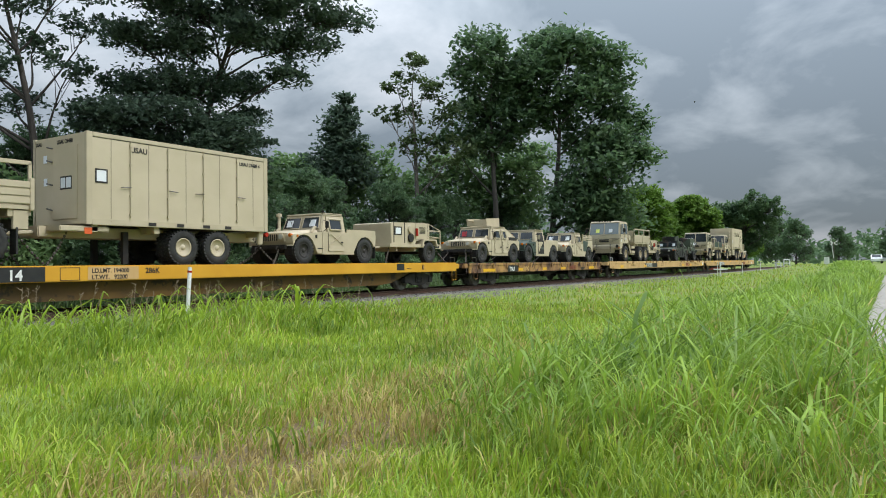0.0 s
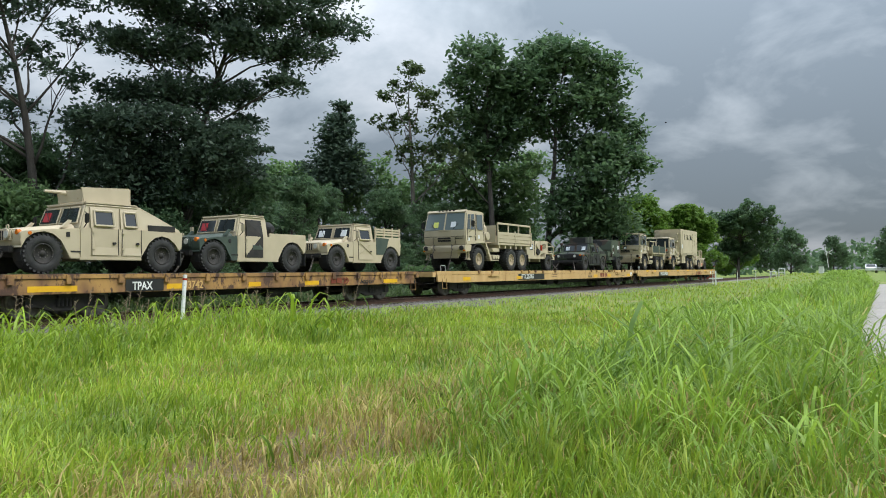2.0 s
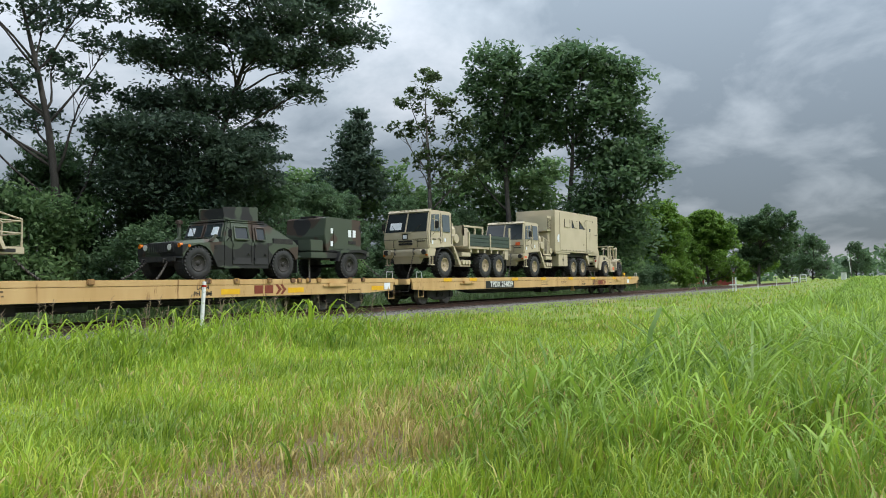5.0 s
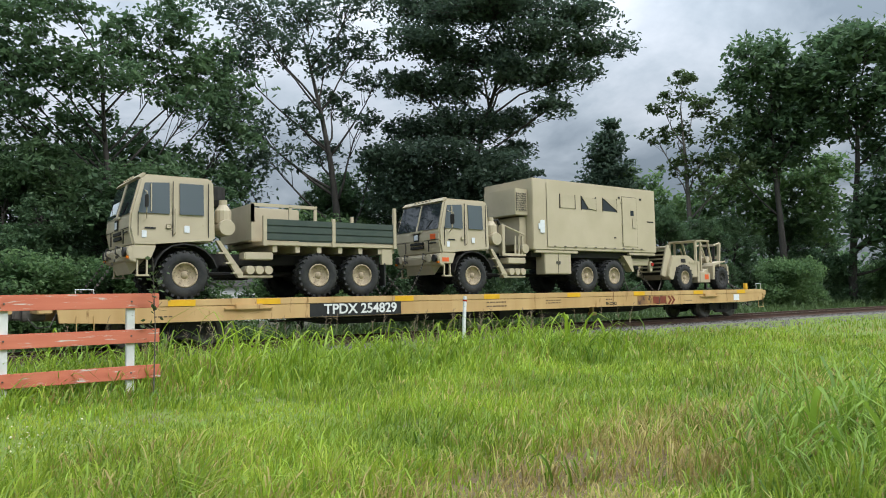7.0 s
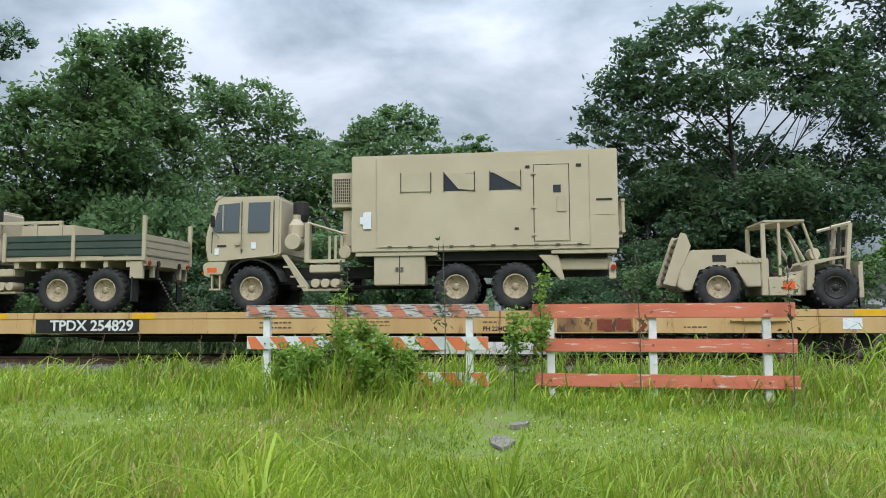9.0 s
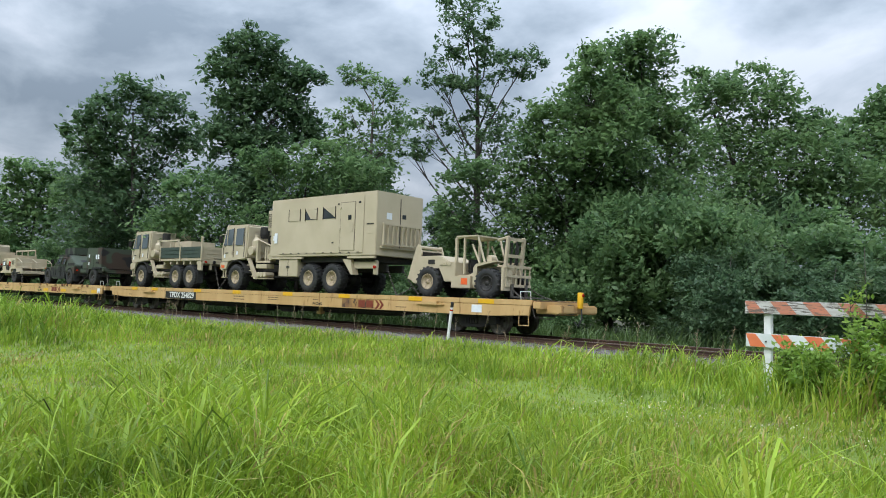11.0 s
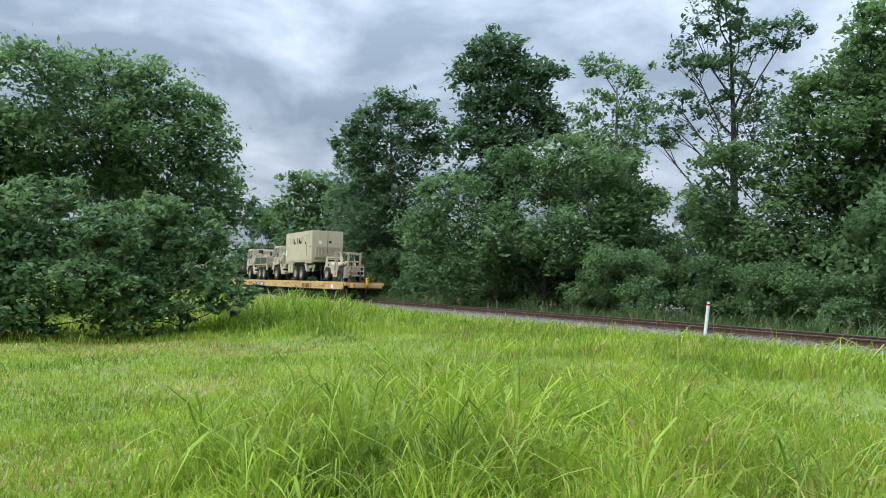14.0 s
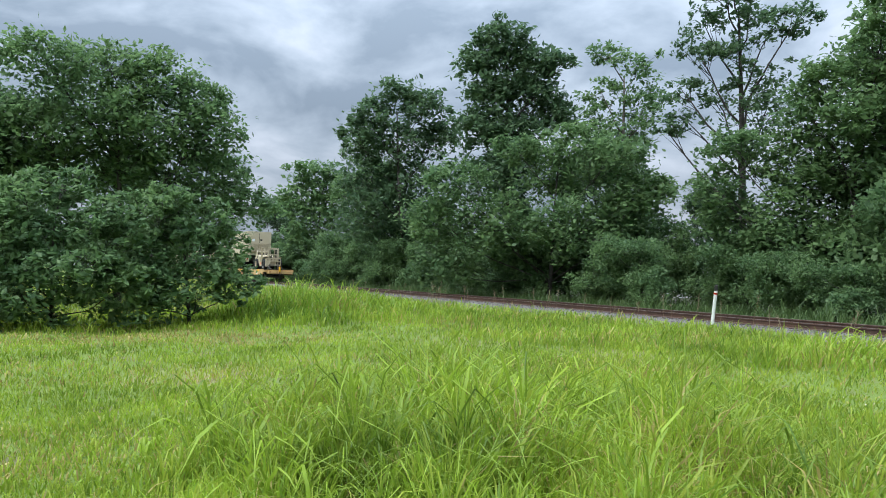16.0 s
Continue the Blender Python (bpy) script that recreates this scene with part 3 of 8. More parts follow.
def car_end(car, x, side, paint):
    """Coupler, striker, ladder and grab rail at one end; side +1 is the east end."""
    bm = B()
    box(bm, x, x + side * 0.45, -0.28, 0.28, 0.7, 1.0, 0.02)
    box(bm, x + side * 0.4, x + side * 0.62, -0.14, 0.14, 0.72, 0.98, 0.04)
    part("coupler", bm, STEEL, car)
    bm = B()
    box(bm, x + side * 0.02, x + side * 0.3, -1.38, 1.38, 0.86, 1.08, 0.02)
    part("end_platform", bm, paint, car)
    lx = x - side * 0.42
    bm = B()
    for dx in (0, 0.34):
        tube(bm, [(lx + dx, -1.44, 0.34), (lx + dx, -1.44, 0.8)], 0.011)
    for z in (0.36,):
        tube(bm, [(lx, -1.45, z), (lx + 0.34, -1.45, z)], 0.011)
    part("ladder", bm, paint, car)
    bm = B()
    tube(bm, [(lx, -1.36, 1.1), (lx - 0.02, -1.36, 1.36), (lx + 0.34, -1.36, 1.36), (lx + 0.36, -1.36, 1.1)], 0.011)
    part("grab_rail", bm, WHITE if paint is FADED_B else STEEL, car)
    bm = B()
    tube(bm, [(x - side * 0.1, -1.25, 0.95), (x + side * 0.05, -1.3, 0.6), (x + side * 0.2, -0.6, 0.55), (x + side * 0.35, -0.4, 0.75)], 0.013)
    part("uncoupling_lever", bm, STEEL, car)


def flatcar(label, offset, length, style, paint):
    """offset: metres from the train's tail to the car's east end. Local: x east, z = 0 at the rail head."""
    car = thing("railway_flatcar", label, "flatcar", "flatcars of the train")
    h = length / 2
    bm = B()
    box(bm, -h + 0.05, h - 0.05, -1.36, 1.36, 1.03, 1.10)
    part("deck", bm, DECKWOOD if style != "fishbelly" else RUSTY, car)
    bm = B()
    tracks = (-0.95, 0.95) if style == "long" else (-1.1, -0.4, 0.4, 1.1)
    for y in tracks:
        box(bm, -h + 0.4, h - 0.4, y - 0.12, y + 0.12, 1.104, 1.112)
    part("deck_tread", bm, STEEL, car)
    for s in (-1, 1):
        bm = B()
        y0, y1 = (s * 1.30, s * 1.42)
        if style == "long":
            box(bm, -h, h, min(y0, y1), max(y0, y1), 0.955, 1.118, 0.012)
            prism(bm, [(-h + 0.05, 0.95), (h - 0.05, 0.95), (h - 0.1, 0.66), (h - 1.5, 0.60), (-h + 1.5, 0.60), (-h + 0.1, 0.66)], s * 1.33, s * 1.415, 0.008)
        elif style == "fishbelly":
            box(bm, -h, h, min(y0, y1), max(y0, y1), 0.74, 1.13, 0.02)
        else:
            box(bm, -h, h, min(y0, y1), max(y0, y1), 0.985, 1.10, 0.01)
            box(bm, -h + 0.1, h - 0.1, min(s * 1.30, s * 1.39), max(s * 1.30, s * 1.39), 0.62, 0.98, 0.012)
        part("side_sill", bm, paint, car)
    bm = B()
    box(bm, -h + 0.3, h - 0.3, -0.34, 0.34, 0.62 if style != "fishbelly" else 0.5, 1.03)
    for k in range(int(length / 2.4)):
        x = -h + 1.2 + k * 2.4
        box(bm, x - 0.06, x + 0.06, -1.28, 1.28, 0.72, 1.02)
    part("centre_sill", bm, BLACK, car)
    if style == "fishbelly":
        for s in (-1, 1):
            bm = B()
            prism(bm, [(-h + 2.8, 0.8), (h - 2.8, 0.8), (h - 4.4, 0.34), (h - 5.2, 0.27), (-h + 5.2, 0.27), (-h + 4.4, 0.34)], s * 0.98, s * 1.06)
            part("belly_girder", bm, GRIMY_SHADED, car, "dirty yellow deep girder, darkened for shade under the deck")
    elif style == "long":
        bm = B()
        prism(bm, [(-h + 5.0, 0.7), (h - 5.0, 0.7), (h - 7.0, 0.36), (-h + 7.0, 0.36)], -0.36, 0.36)
        tube(bm, [(-h + 5, -0.8, 0.52), (h - 5, -0.8, 0.52)], 0.025)
        box(bm, -1.0, -0.1, -0.95, -0.5, 0.3, 0.6, 0.02)
        cyl(bm, (1.2, -0.75, 0.46), 0.16, 0.45, "x", 12)
        part("brake_rigging", bm, BLACK, car)
    else:
        bm = B()
        prism(bm, [(-h + 4.2, 0.7), (h - 4.2, 0.7), (h - 5.4, 0.42), (-h + 5.4, 0.42)], -0.36, 0.36)
        cyl(bm, (1.2, -0.75, 0.46), 0.16, 0.45, "x", 12)
        part("brake_rigging", bm, BLACK, car)
    for x in (-h + 2.5, h - 2.5):
        bogie(car, x)
    car_end(car, h, 1, paint)
    car_end(car, -h, -1, paint)
    mid = offset + h
    TRAIN.append((car, mid, pose(0, 0, 0)))
    return car, h, mid


def red_monogram(car, x, z, k=1.0):
    """The painted emblem, as plain shapes: two blocks and a double chevron."""
    for dx in (0, 0.42):
        part("painted_emblem", box(B(), x + dx * k, x + (dx + 0.34) * k, -1.424, -1.42, z + 0.04 * k, z + 0.29 * k), RED_MARK, car)
    for dx in (0.86, 1.06):
        part("painted_emblem", prism(B(), [(x + (dx + a) * k, z + b * k) for a, b in ((0, 0), (0.1, 0), (0.26, 0.155), (0.1, 0.31), (0, 0.31), (0.14, 0.155))], -1.425, -1.42), RED_MARK, car)


def stake_stop(bm, x):
    box(bm, x - 0.09, x + 0.09, -1.46, -1.40, 1.02, 1.17, 0.015)


# tail car
CAR_A, HA, MID_A = flatcar("long faded yellow flatcar with a black number panel, carrying trucks", 0.0, 27.2, "long", FADED_B)
plate("number_panel", -7.78, -5.0, 0.61, 0.95, BLACK_PAINT, CAR_A, -1.417)
side_text("car_number", "TPDX 254829", 0.36, WHITE, CAR_A, -7.38, 0.68, squeeze=1.06)
for x in (-11.3, -9.2, -5.2, -2.0, 1.6, 5.0, 8.6, 11.6):
    plate("yellow_patch", x, x + 0.62, 0.965, 1.105, YELLOW_MARK, CAR_A, -1.421)
plate("brown_patch", 5.2, 6.9, 0.63, 0.945, RUSTY, CAR_A, -1.4165)
red_monogram(CAR_A, 6.1, 0.62)
bars("stencil", -1.9, 0.84, 0.8, 0.07, STENCIL, CAR_A, 2, -1.418)
bars("stencil", 0.6, 0.86, 0.7, 0.05, STENCIL, CAR_A, 2, -1.418)
side_text("car_code", "PH 22MD", 0.14, BLACK_PAINT, CAR_A, 3.5, 0.66, -1.418)
bars("stencil", 3.5, 0.84, 0.34, 0.06, STENCIL, CAR_A, 1, -1.418)
bars("stencil", 8.0, 0.72, 0.5, 0.05, STENCIL, CAR_A, 1, -1.418)
bars("stencil", -11.6, 0.72, 0.4, 0.05, STENCIL, CAR_A, 1, -1.418)
plate("data_plate", 11.35, 11.75, 0.68, 0.92, PAPER, CAR_A, -1.419, "white data plate")
for x in (-9.4, 9.6):
    bm = box(B(), x - 0.35, x + 0.35, -1.50, -1.41, 0.84, 0.98, 0.02)
    box(bm, x - 0.6, x + 0.6, -1.47, -1.41, 0.86, 0.89)
    part("side_bracket", bm, FADED_B, CAR_A)
bm = box(B(), 3.3, 3.42, -0.95, -0.8, 0.34, 0.62, 0.01)
box(bm, 3.24, 3.5, -1.0, -0.78, 0.3, 0.42, 0.02)
part("hanging_bracket", bm, FADED_B, CAR_A)
bm = B()
box(bm, HA - 0.1, HA + 0.75, -1.05, -0.55, 0.72, 1.0, 0.03)
box(bm, HA - 0.1, HA + 0.75, 0.55, 1.05, 0.72, 1.0, 0.03)
box(bm, HA + 0.66, HA + 0.8, -1.05, 1.05, 0.74, 0.98, 0.03)
part("end_sill", bm, FADED_B, CAR_A)
eot = part("tail_marker", cyl(B(), (HA + 0.86, -0.1, 1.15), 0.09, 0.24, "z", 12), YELLOW_MARK, CAR_A, "yellow end-of-train marker", True)
part("marker_lens", cyl(B(), (HA + 0.93, -0.1, 1.3), 0.05, 0.04, "x", 10), RED_LENS, eot)
bm = tube(B(), [(HA + 0.9, -0.1, 0.95), (HA + 0.93, -0.12, 0.6), (HA + 0.85, -0.2, 0.38), (HA + 0.7, -0.15, 0.5)], 0.025)
part("air_hose", bm, RUBBER, CAR_A)

# second car
CAR_B, HB, MID_B = flatcar("long pale yellow flatcar with brown stake stops along its edge", 28.3, 27.2, "long", FADED_B)
plate("number_panel", -5.7, -2.4, 0.63, 0.95, BLACK_PAINT, CAR_B, -1.417)
side_text("car_number", "ITTX 253955", 0.34, WHITE, CAR_B, -5.35, 0.7, squeeze=0.82)
red_monogram(CAR_B, 6.6, 0.64)
side_text("car_code", "L-69-4", 0.16, BLACK_PAINT, CAR_B, 4.5, 0.84, -1.418)
side_text("car_code", "PH 20MI", 0.18, BLACK_PAINT, CAR_B, 4.4, 0.66, -1.418)
for x in (-11.4, -5.9, 5.35, 8.0, 12.2):
    plate("yellow_patch", x, x + 0.7, 0.68, 0.84, YELLOW_MARK, CAR_B, -1.418)
bars("stencil", -1.4, 0.86, 0.8, 0.06, STENCIL, CAR_B, 2, -1.418)
bars("stencil", 11.0, 0.72, 0.6, 0.05, STENCIL, CAR_B, 1, -1.418)
plate("data_plate", 12.95, 13.3, 0.7, 0.95, PAPER, CAR_B, -1.419, "white data plate")
for i, x in enumerate((-9.9, -8.6, -5.3, -4.4, -3.6, -2.6, -0.9, 1.4, 4.9, 5.9, 7.2, 8.2, 8.5, 8.9, 9.4, 11.0, 11.7)):
    part("stake_stop", box(B(), x - 0.1, x + 0.1, -1.47, -1.40, 1.0, 1.15, 0.02), RUSTY, CAR_B)
for x in (-8.4, 10.2):
    bm = box(B(), x - 0.35, x + 0.35, -1.50, -1.41, 0.84, 0.98, 0.02)
    box(bm, x - 0.6, x + 0.6, -1.47, -1.41, 0.86, 0.89)
    part("side_bracket", bm, FADED_B, CAR_B)

# third car
CAR_E, HE, MID_E = flatcar("short rusty yellow flatcar with stake pockets and a wooden deck", 57.1, 17.2, "short", RUSTY)
plate("number_panel", -4.7, -3.55, 0.64, 0.96, BLACK_PAINT, CAR_E, -1.396)
side_text("car_mark", "TPAX", 0.3, WHITE, CAR_E, -4.5, 0.68, -1.402, 0.8)
side_text("car_number", "93742", 0.3, FADED, CAR_E, -2.9, 0.68, -1.396, 0.9)
red_monogram(CAR_E, 3.3, 0.68, 0.75)
side_text("car_code", "F60GHD", 0.18, BLACK_PAINT, CAR_E, 5.0, 0.68, -1.396)
for x, w in ((-7.2, 1.2), (-3.45, 0.5), (-0.5, 0.5), (2.0, 0.7), (6.4, 0.9)):
    plate("yellow_patch", x, x + w, 0.68, 0.82, YELLOW_MARK, CAR_E, -1.393)
for i in range(12):
    x = -7.6 + i * 1.38
    part("stake_pocket", box(B(), x - 0.08, x + 0.08, -1.46, -1.39, 0.86, 1.08, 0.01), RUSTY, CAR_E)

# fourth car
CAR_D, HD, MID_D = flatcar("bright yellow fishbelly flatcar with weight stencils", 75.4, 27.2, "fishbelly", YELLOW)
X_D = MID_D - 94.1
plate("number_panel", X_D - 3.0, X_D + 0.3, 0.76, 1.1, BLACK_PAINT, CAR_D, -1.421)
side_text("car_number", "14", 0.34, WHITE, CAR_D, X_D - 0.55, 0.8, -1.427)
plate("weight_panel", X_D + 1.35, X_D + 2.75, 0.77, 1.1, FADED_B, CAR_D, -1.421)
side_text("load_limit", "LD.LMT. 194000", 0.15, BLACK_PAINT, CAR_D, X_D + 1.45, 0.95, -1.427)
side_text("light_weight", "LT.WT.   92000", 0.15, BLACK_PAINT, CAR_D, X_D + 1.45, 0.79, -1.427)
side_text("gross_weight", "286K", 0.2, BLACK_PAINT, CAR_D, X_D + 2.95, 0.92, -1.425)
bm = B()
for a, b, c, d in ((0.0, 0.5, 0.0, 0.015), (0.0, 0.5, 0.3, 0.315), (0.0, 0.015, 0.0, 0.3), (0.485, 0.5, 0.0, 0.3)):
    box(bm, X_D + 0.65 + a, X_D + 0.65 + b, -1.424, -1.42, 0.77 + c, 0.77 + d)
part("stencil_frame", bm, BLACK_PAINT, CAR_D)
plate("notice", 9.1, 9.6, 0.84, 1.1, BLACK_PAINT, CAR_D, -1.421)
bars("stencil", 9.8, 0.88, 0.3, 0.06, BLACK_PAINT, CAR_D, 1, -1.424)
part("wheel_ratchet", box(B(), 10.85, 11.0, -1.46, -1.41, 0.85, 1.05, 0.03), RUSTY, CAR_D)


# ---- vehicles: x ahead, y to the left, z = 0 on the deck ----
def wheel(parent, x, y, r, w, rim_mat, lugs=22, name="wheel"):
    s = 1 if y > 0 else -1
    wh = part(name, lathe(B(), [(r * 0.49, -w * 0.2), (r * 0.5, -w * 0.46), (r * 0.7, -w * 0.52), (r * 0.9, -w * 0.5), (r * 0.98, -w * 0.36), (r * 0.98, w * 0.36), (r * 0.9, w * 0.5), (r * 0.7, w * 0.52), (r * 0.5, w * 0.46), (r * 0.49, w * 0.2)], 32), RUBBER, parent, smooth=True)
    wh.matrix_basis = pose(x, y - s * w / 2, r, 0, 0, 0 if s > 0 else 180)
    bm = B()
    for i in range(lugs):
        for k in (-1, 1):
            a = 2 * math.pi * (i + 0.25 * k) / lugs
            m = Matrix.Rotation(-a, 4, "Y") @ pose(r * 0.965, k * w * 0.25, 0, k * 18)
            bmesh.ops.create_cube(bm, size=1, matrix=m @ Matrix.Diagonal((r * 0.1, w * 0.5, r * 0.12, 1)))
    part("tread", bm, RUBBER, wh)
    bm = lathe(B(), [(r * 0.53, w * 0.38), (r * 0.53, w * 0.48), (r * 0.49, w * 0.5), (r * 0.45, w * 0.42), (r * 0.40, w * 0.22), (r * 0.25, w * 0.22), (r * 0.21, w * 0.36), (r * 0.13, w * 0.4), (r * 0.1, w * 0.47), (r * 0.02, w * 0.47)], 28)
    rim = part("rim", bm, rim_mat, wh, smooth=True)
    if rim_mat is not BLACK:
        part("dish", lathe(B(), [(r * 0.42, w * 0.29), (r * 0.405, w * 0.235), (r * 0.25, w * 0.235), (r * 0.22, w * 0.34)], 28), RIM_DUST, rim, "dusty brown dish")
    bm = B()
    for i in range(10):
        a = i * math.pi / 5
        cyl(bm, (r * 0.33 * math.cos(a), w * 0.235, r * 0.33 * math.sin(a)), r * 0.055, w * 0.03, "y", 8)
    tagged(part("hand_hole_ring", bm, BLACK, rim), kind="stuff")
    bm = B()
    for i in range(10):
        a = i * math.pi / 5 + 0.3
        cyl(bm, (r * 0.235 * math.cos(a), w * 0.36, r * 0.235 * math.sin(a)), r * 0.028, w * 0.05, "y", 6)
        cyl(bm, (r * 0.47 * math.cos(a), w * 0.49, r * 0.47 * math.sin(a)), r * 0.02, w * 0.03, "y", 5)
    tagged(part("lug_nut_ring", bm, rim_mat if rim_mat is not BLACK else STEEL, rim), kind="stuff")
    return wh


def pane(name, parent, pts, mat=None, thick=0.012):
    """A flat sheet through the corner points."""
    bm = B()
    pts = [Vector(p) for p in pts]
    nrm = (pts[1] - pts[0]).cross(pts[2] - pts[0]).normalized() * thick
    a, b = [bm.verts.new(p) for p in pts], [bm.verts.new(p + nrm) for p in pts]
    bm.faces.new(a), bm.faces.new(b)
    k = len(pts)
    for i in range(k):
        bm.faces.new((a[i], a[(i + 1) % k], b[(i + 1) % k], b[i]))
    return part(name, bm, mat or DARK_GLASS, parent)


def chains(parent, spots):
    for (x, y, z), (u, v, w) in spots:
        bm = B()
        n = 14
        for i in range(n):
            k = i / (n - 1)
            p = Vector((x + (u - x) * k, y + (v - y) * k, z + (w - z) * k - 0.05 * math.sin(k * math.pi)))
            lathe(bm, [(0.028, -0.014), (0.04, 0.0), (0.028, 0.014)], 7, p, "x" if i % 2 else "y")
        part("tie_down_chain", bm, CHAIN, parent)


def place(ob, car_mid, offset, y=0.0, z=1.12, turn=180):
    """Stand a thing on a car's deck, its origin so many metres from the train's tail."""
    TRAIN.append((ob, car_mid, pose(car_mid - offset, y, z, 0, 0, turn)))


def fmtv(label, body, paint, pale=False, cover=False):
    """Military six-wheel truck. Origin under the front axle."""
    t = thing("military_truck", label, "truck", "military trucks on the train")
    # cab
    out = [(1.28, 1.22), (1.38, 1.62), (1.36, 1.94), (1.10, 2.79), (0.98, 2.89), (-0.62, 2.89), (-0.70, 2.83), (-0.72, 1.40), (-0.64, 1.34), (0.62, 1.34), (0.72, 1.22)]
    cab = part("cab", prism(B(), out, -1.18, 1.18, 0.05, [-1.18 + (0.07 if z > 2.3 else 0) for _, z in out], [1.18 - (0.07 if z > 2.3 else 0) for _, z in out]), paint, t)
    for s in (-1, 1):
        y = s * 1.19
        pane("side_window", cab, [(1.16, y - s * 0.003, 1.98), (0.99, y - s * 0.045, 2.68), (0.36, y - s * 0.045, 2.72), (0.36, y - s * 0.003, 1.98)][:: s], SIDE_GLASS)
        pane("rear_side_window", cab, [(0.12, y - s * 0.003, 1.98), (0.12, y - s * 0.045, 2.72), (-0.44, y - s * 0.045, 2.72), (-0.44, y - s * 0.003, 1.98)][:: s], SIDE_GLASS)
        ya, yb = min(y, y - s * 0.02), max(y, y - s * 0.02)
        for x, z0, z1 in ((0.28, 1.46, 2.75), (-0.55, 1.46, 2.75), (1.16, 1.46, 2.0)):
            part("door_seam", box(B(), x - 0.008, x + 0.008, ya, yb, z0, z1), BLACK, cab)
        part("door_handle", box(B(), 0.32, 0.46, min(y, y + s * 0.02), max(y, y + s * 0.02), 1.64, 1.74, 0.01), paint, cab)
        part("grab_handle", tube(B(), [(0.24, y, 1.5), (0.24, y + s * 0.05, 1.55), (0.24, y + s * 0.05, 2.1), (0.24, y, 2.15)], 0.012), paint, cab)
        part("window_pillar", box(B(), 0.82, 0.85, min(y - s * 0.05, y + s * 0.008), max(y - s * 0.05, y + s * 0.008), 2.02, 2.66), paint, cab)
        bm = tube(B(), [(0.95, y, 1.86), (1.02, s * 1.42, 1.98), (1.02, s * 1.46, 2.42), (0.98, y - s * 0.04, 2.5)], 0.014)
        mir = part("mirror", bm, paint, cab)
        part("mirror_glass", box(B(), 0.99, 1.05, s * 1.42 - 0.09, s * 1.42 + 0.09, 2.08, 2.38, 0.02), BLACK, mir)
        # wheel arch and step
        bm = B()
        arch = [(0.78 * math.cos(a) * 0.98, 0.56 + 0.72 * math.sin(a)) for a in np.linspace(0.15, 2.9, 9)]
        for (xa, za), (xb, zb) in zip(arch, arch[1:]):
            vs = [bm.verts.new((xa, s * 0.62, za)), bm.verts.new((xb, s * 0.62, zb)), bm.verts.new((xb, s * 1.2, zb)), bm.verts.new((xa, s * 1.2, za))]
            bm.faces.new(vs)
        bmesh.ops.remove_doubles(bm, verts=bm.verts, dist=0.001)
        bmesh.ops.solidify(bm, geom=bm.faces, thickness=0.03)
        part("mudguard", bm, BLACK, t)
        bm = B()
        for dx in (0.92, 1.16):
            box(bm, dx - 0.02, dx + 0.02, s * 1.12 - 0.03, s * 1.12 + 0.03, 0.56, 0.95)
        box(bm, 0.88, 1.2, s * 1.12 - 0.08, s * 1.12 + 0.08, 0.54, 0.58)
        part("cab_step", bm, paint, t)
    glassmat = PALE_GLASS if pale else DARK_GLASS
    for s in (-1, 1):
        a, b = (0.04 * s, 1.08 * s)
        pane("windscreen", cab, [(1.362, a, 1.96), (1.362, b, 1.96), (1.112, b * 0.95, 2.76), (1.112, a, 2.76)][:: s], glassmat)
        if pale:
            pane("paper_sheet", cab, [(1.325, s * 0.35, 2.08), (1.325, s * 0.62, 2.08), (1.24, s * 0.62, 2.34), (1.24, s * 0.35, 2.34)][:: s], PAPER if s > 0 else YELLOW_PAPER, 0.026)
        elif cover and s < 0:
            pane("paper_sheet", cab, [(1.335, -0.25, 2.06), (1.335, -0.85, 2.06), (1.235, -0.85, 2.36), (1.235, -0.25, 2.36)][::-1], PAPER, 0.026)
        tube_ = tube(B(), [(1.37, s * 0.5, 2.0), (1.30, s * 0.75, 2.25)], 0.012)
        part("wiper", tube_, BLACK, cab)
    bm = B()
    box(bm, 1.34, 1.385, -0.36, 0.36, 1.40, 1.49, 0.01)
    box(bm, 1.355, 1.395, -0.36, 0.36, 1.52, 1.60, 0.01)
    part("grille", bm, BLACK, cab)
    bm = B()
    box(bm, 1.38, 1.41, -0.3, 0.3, 1.9, 1.96)
    part("hood_bar", bm, paint, cab)
    if not pale:
        sign = part("sign_frame", box(B(), 1.385, 1.41, -0.14, 0.14, 1.64, 1.88, 0.006), BLACK_PAINT, cab, "small framed unit sign")
        part("sign_sheet", box(B(), 1.41, 1.414, -0.1, 0.1, 1.68, 1.84), PAPER, sign)
    part("centre_post", tube(B(), [(1.385, 0, 1.95), (1.125, 0, 2.78)], 0.028, 6), paint, cab)
    part("roof_visor", prism(B(), [(1.16, 2.81), (1.03, 2.92), (0.94, 2.92), (0.96, 2.87), (1.08, 2.79)], -1.08, 1.08, 0.01), paint, cab)
    for y in (-0.4, -0.2, 0.0, 0.2, 0.4):
        part("marker_lamp", box(B(), 1.06, 1.12, y - 0.05, y + 0.05, 2.87, 2.92, 0.01), BLACK if pale else paint, cab)
    bm = B()
    prism(bm, [(1.2, 0.84), (1.38, 0.9), (1.43, 1.12), (1.39, 1.22), (1.15, 1.22)], -1.18, 1.18, 0.02)
    prism(bm, [(0.85, 0.95), (1.2, 0.6), (1.34, 0.9), (1.15, 1.2)], -0.7, 0.7, 0.01)
    bumper = part("front_bumper", bm, paint, t)
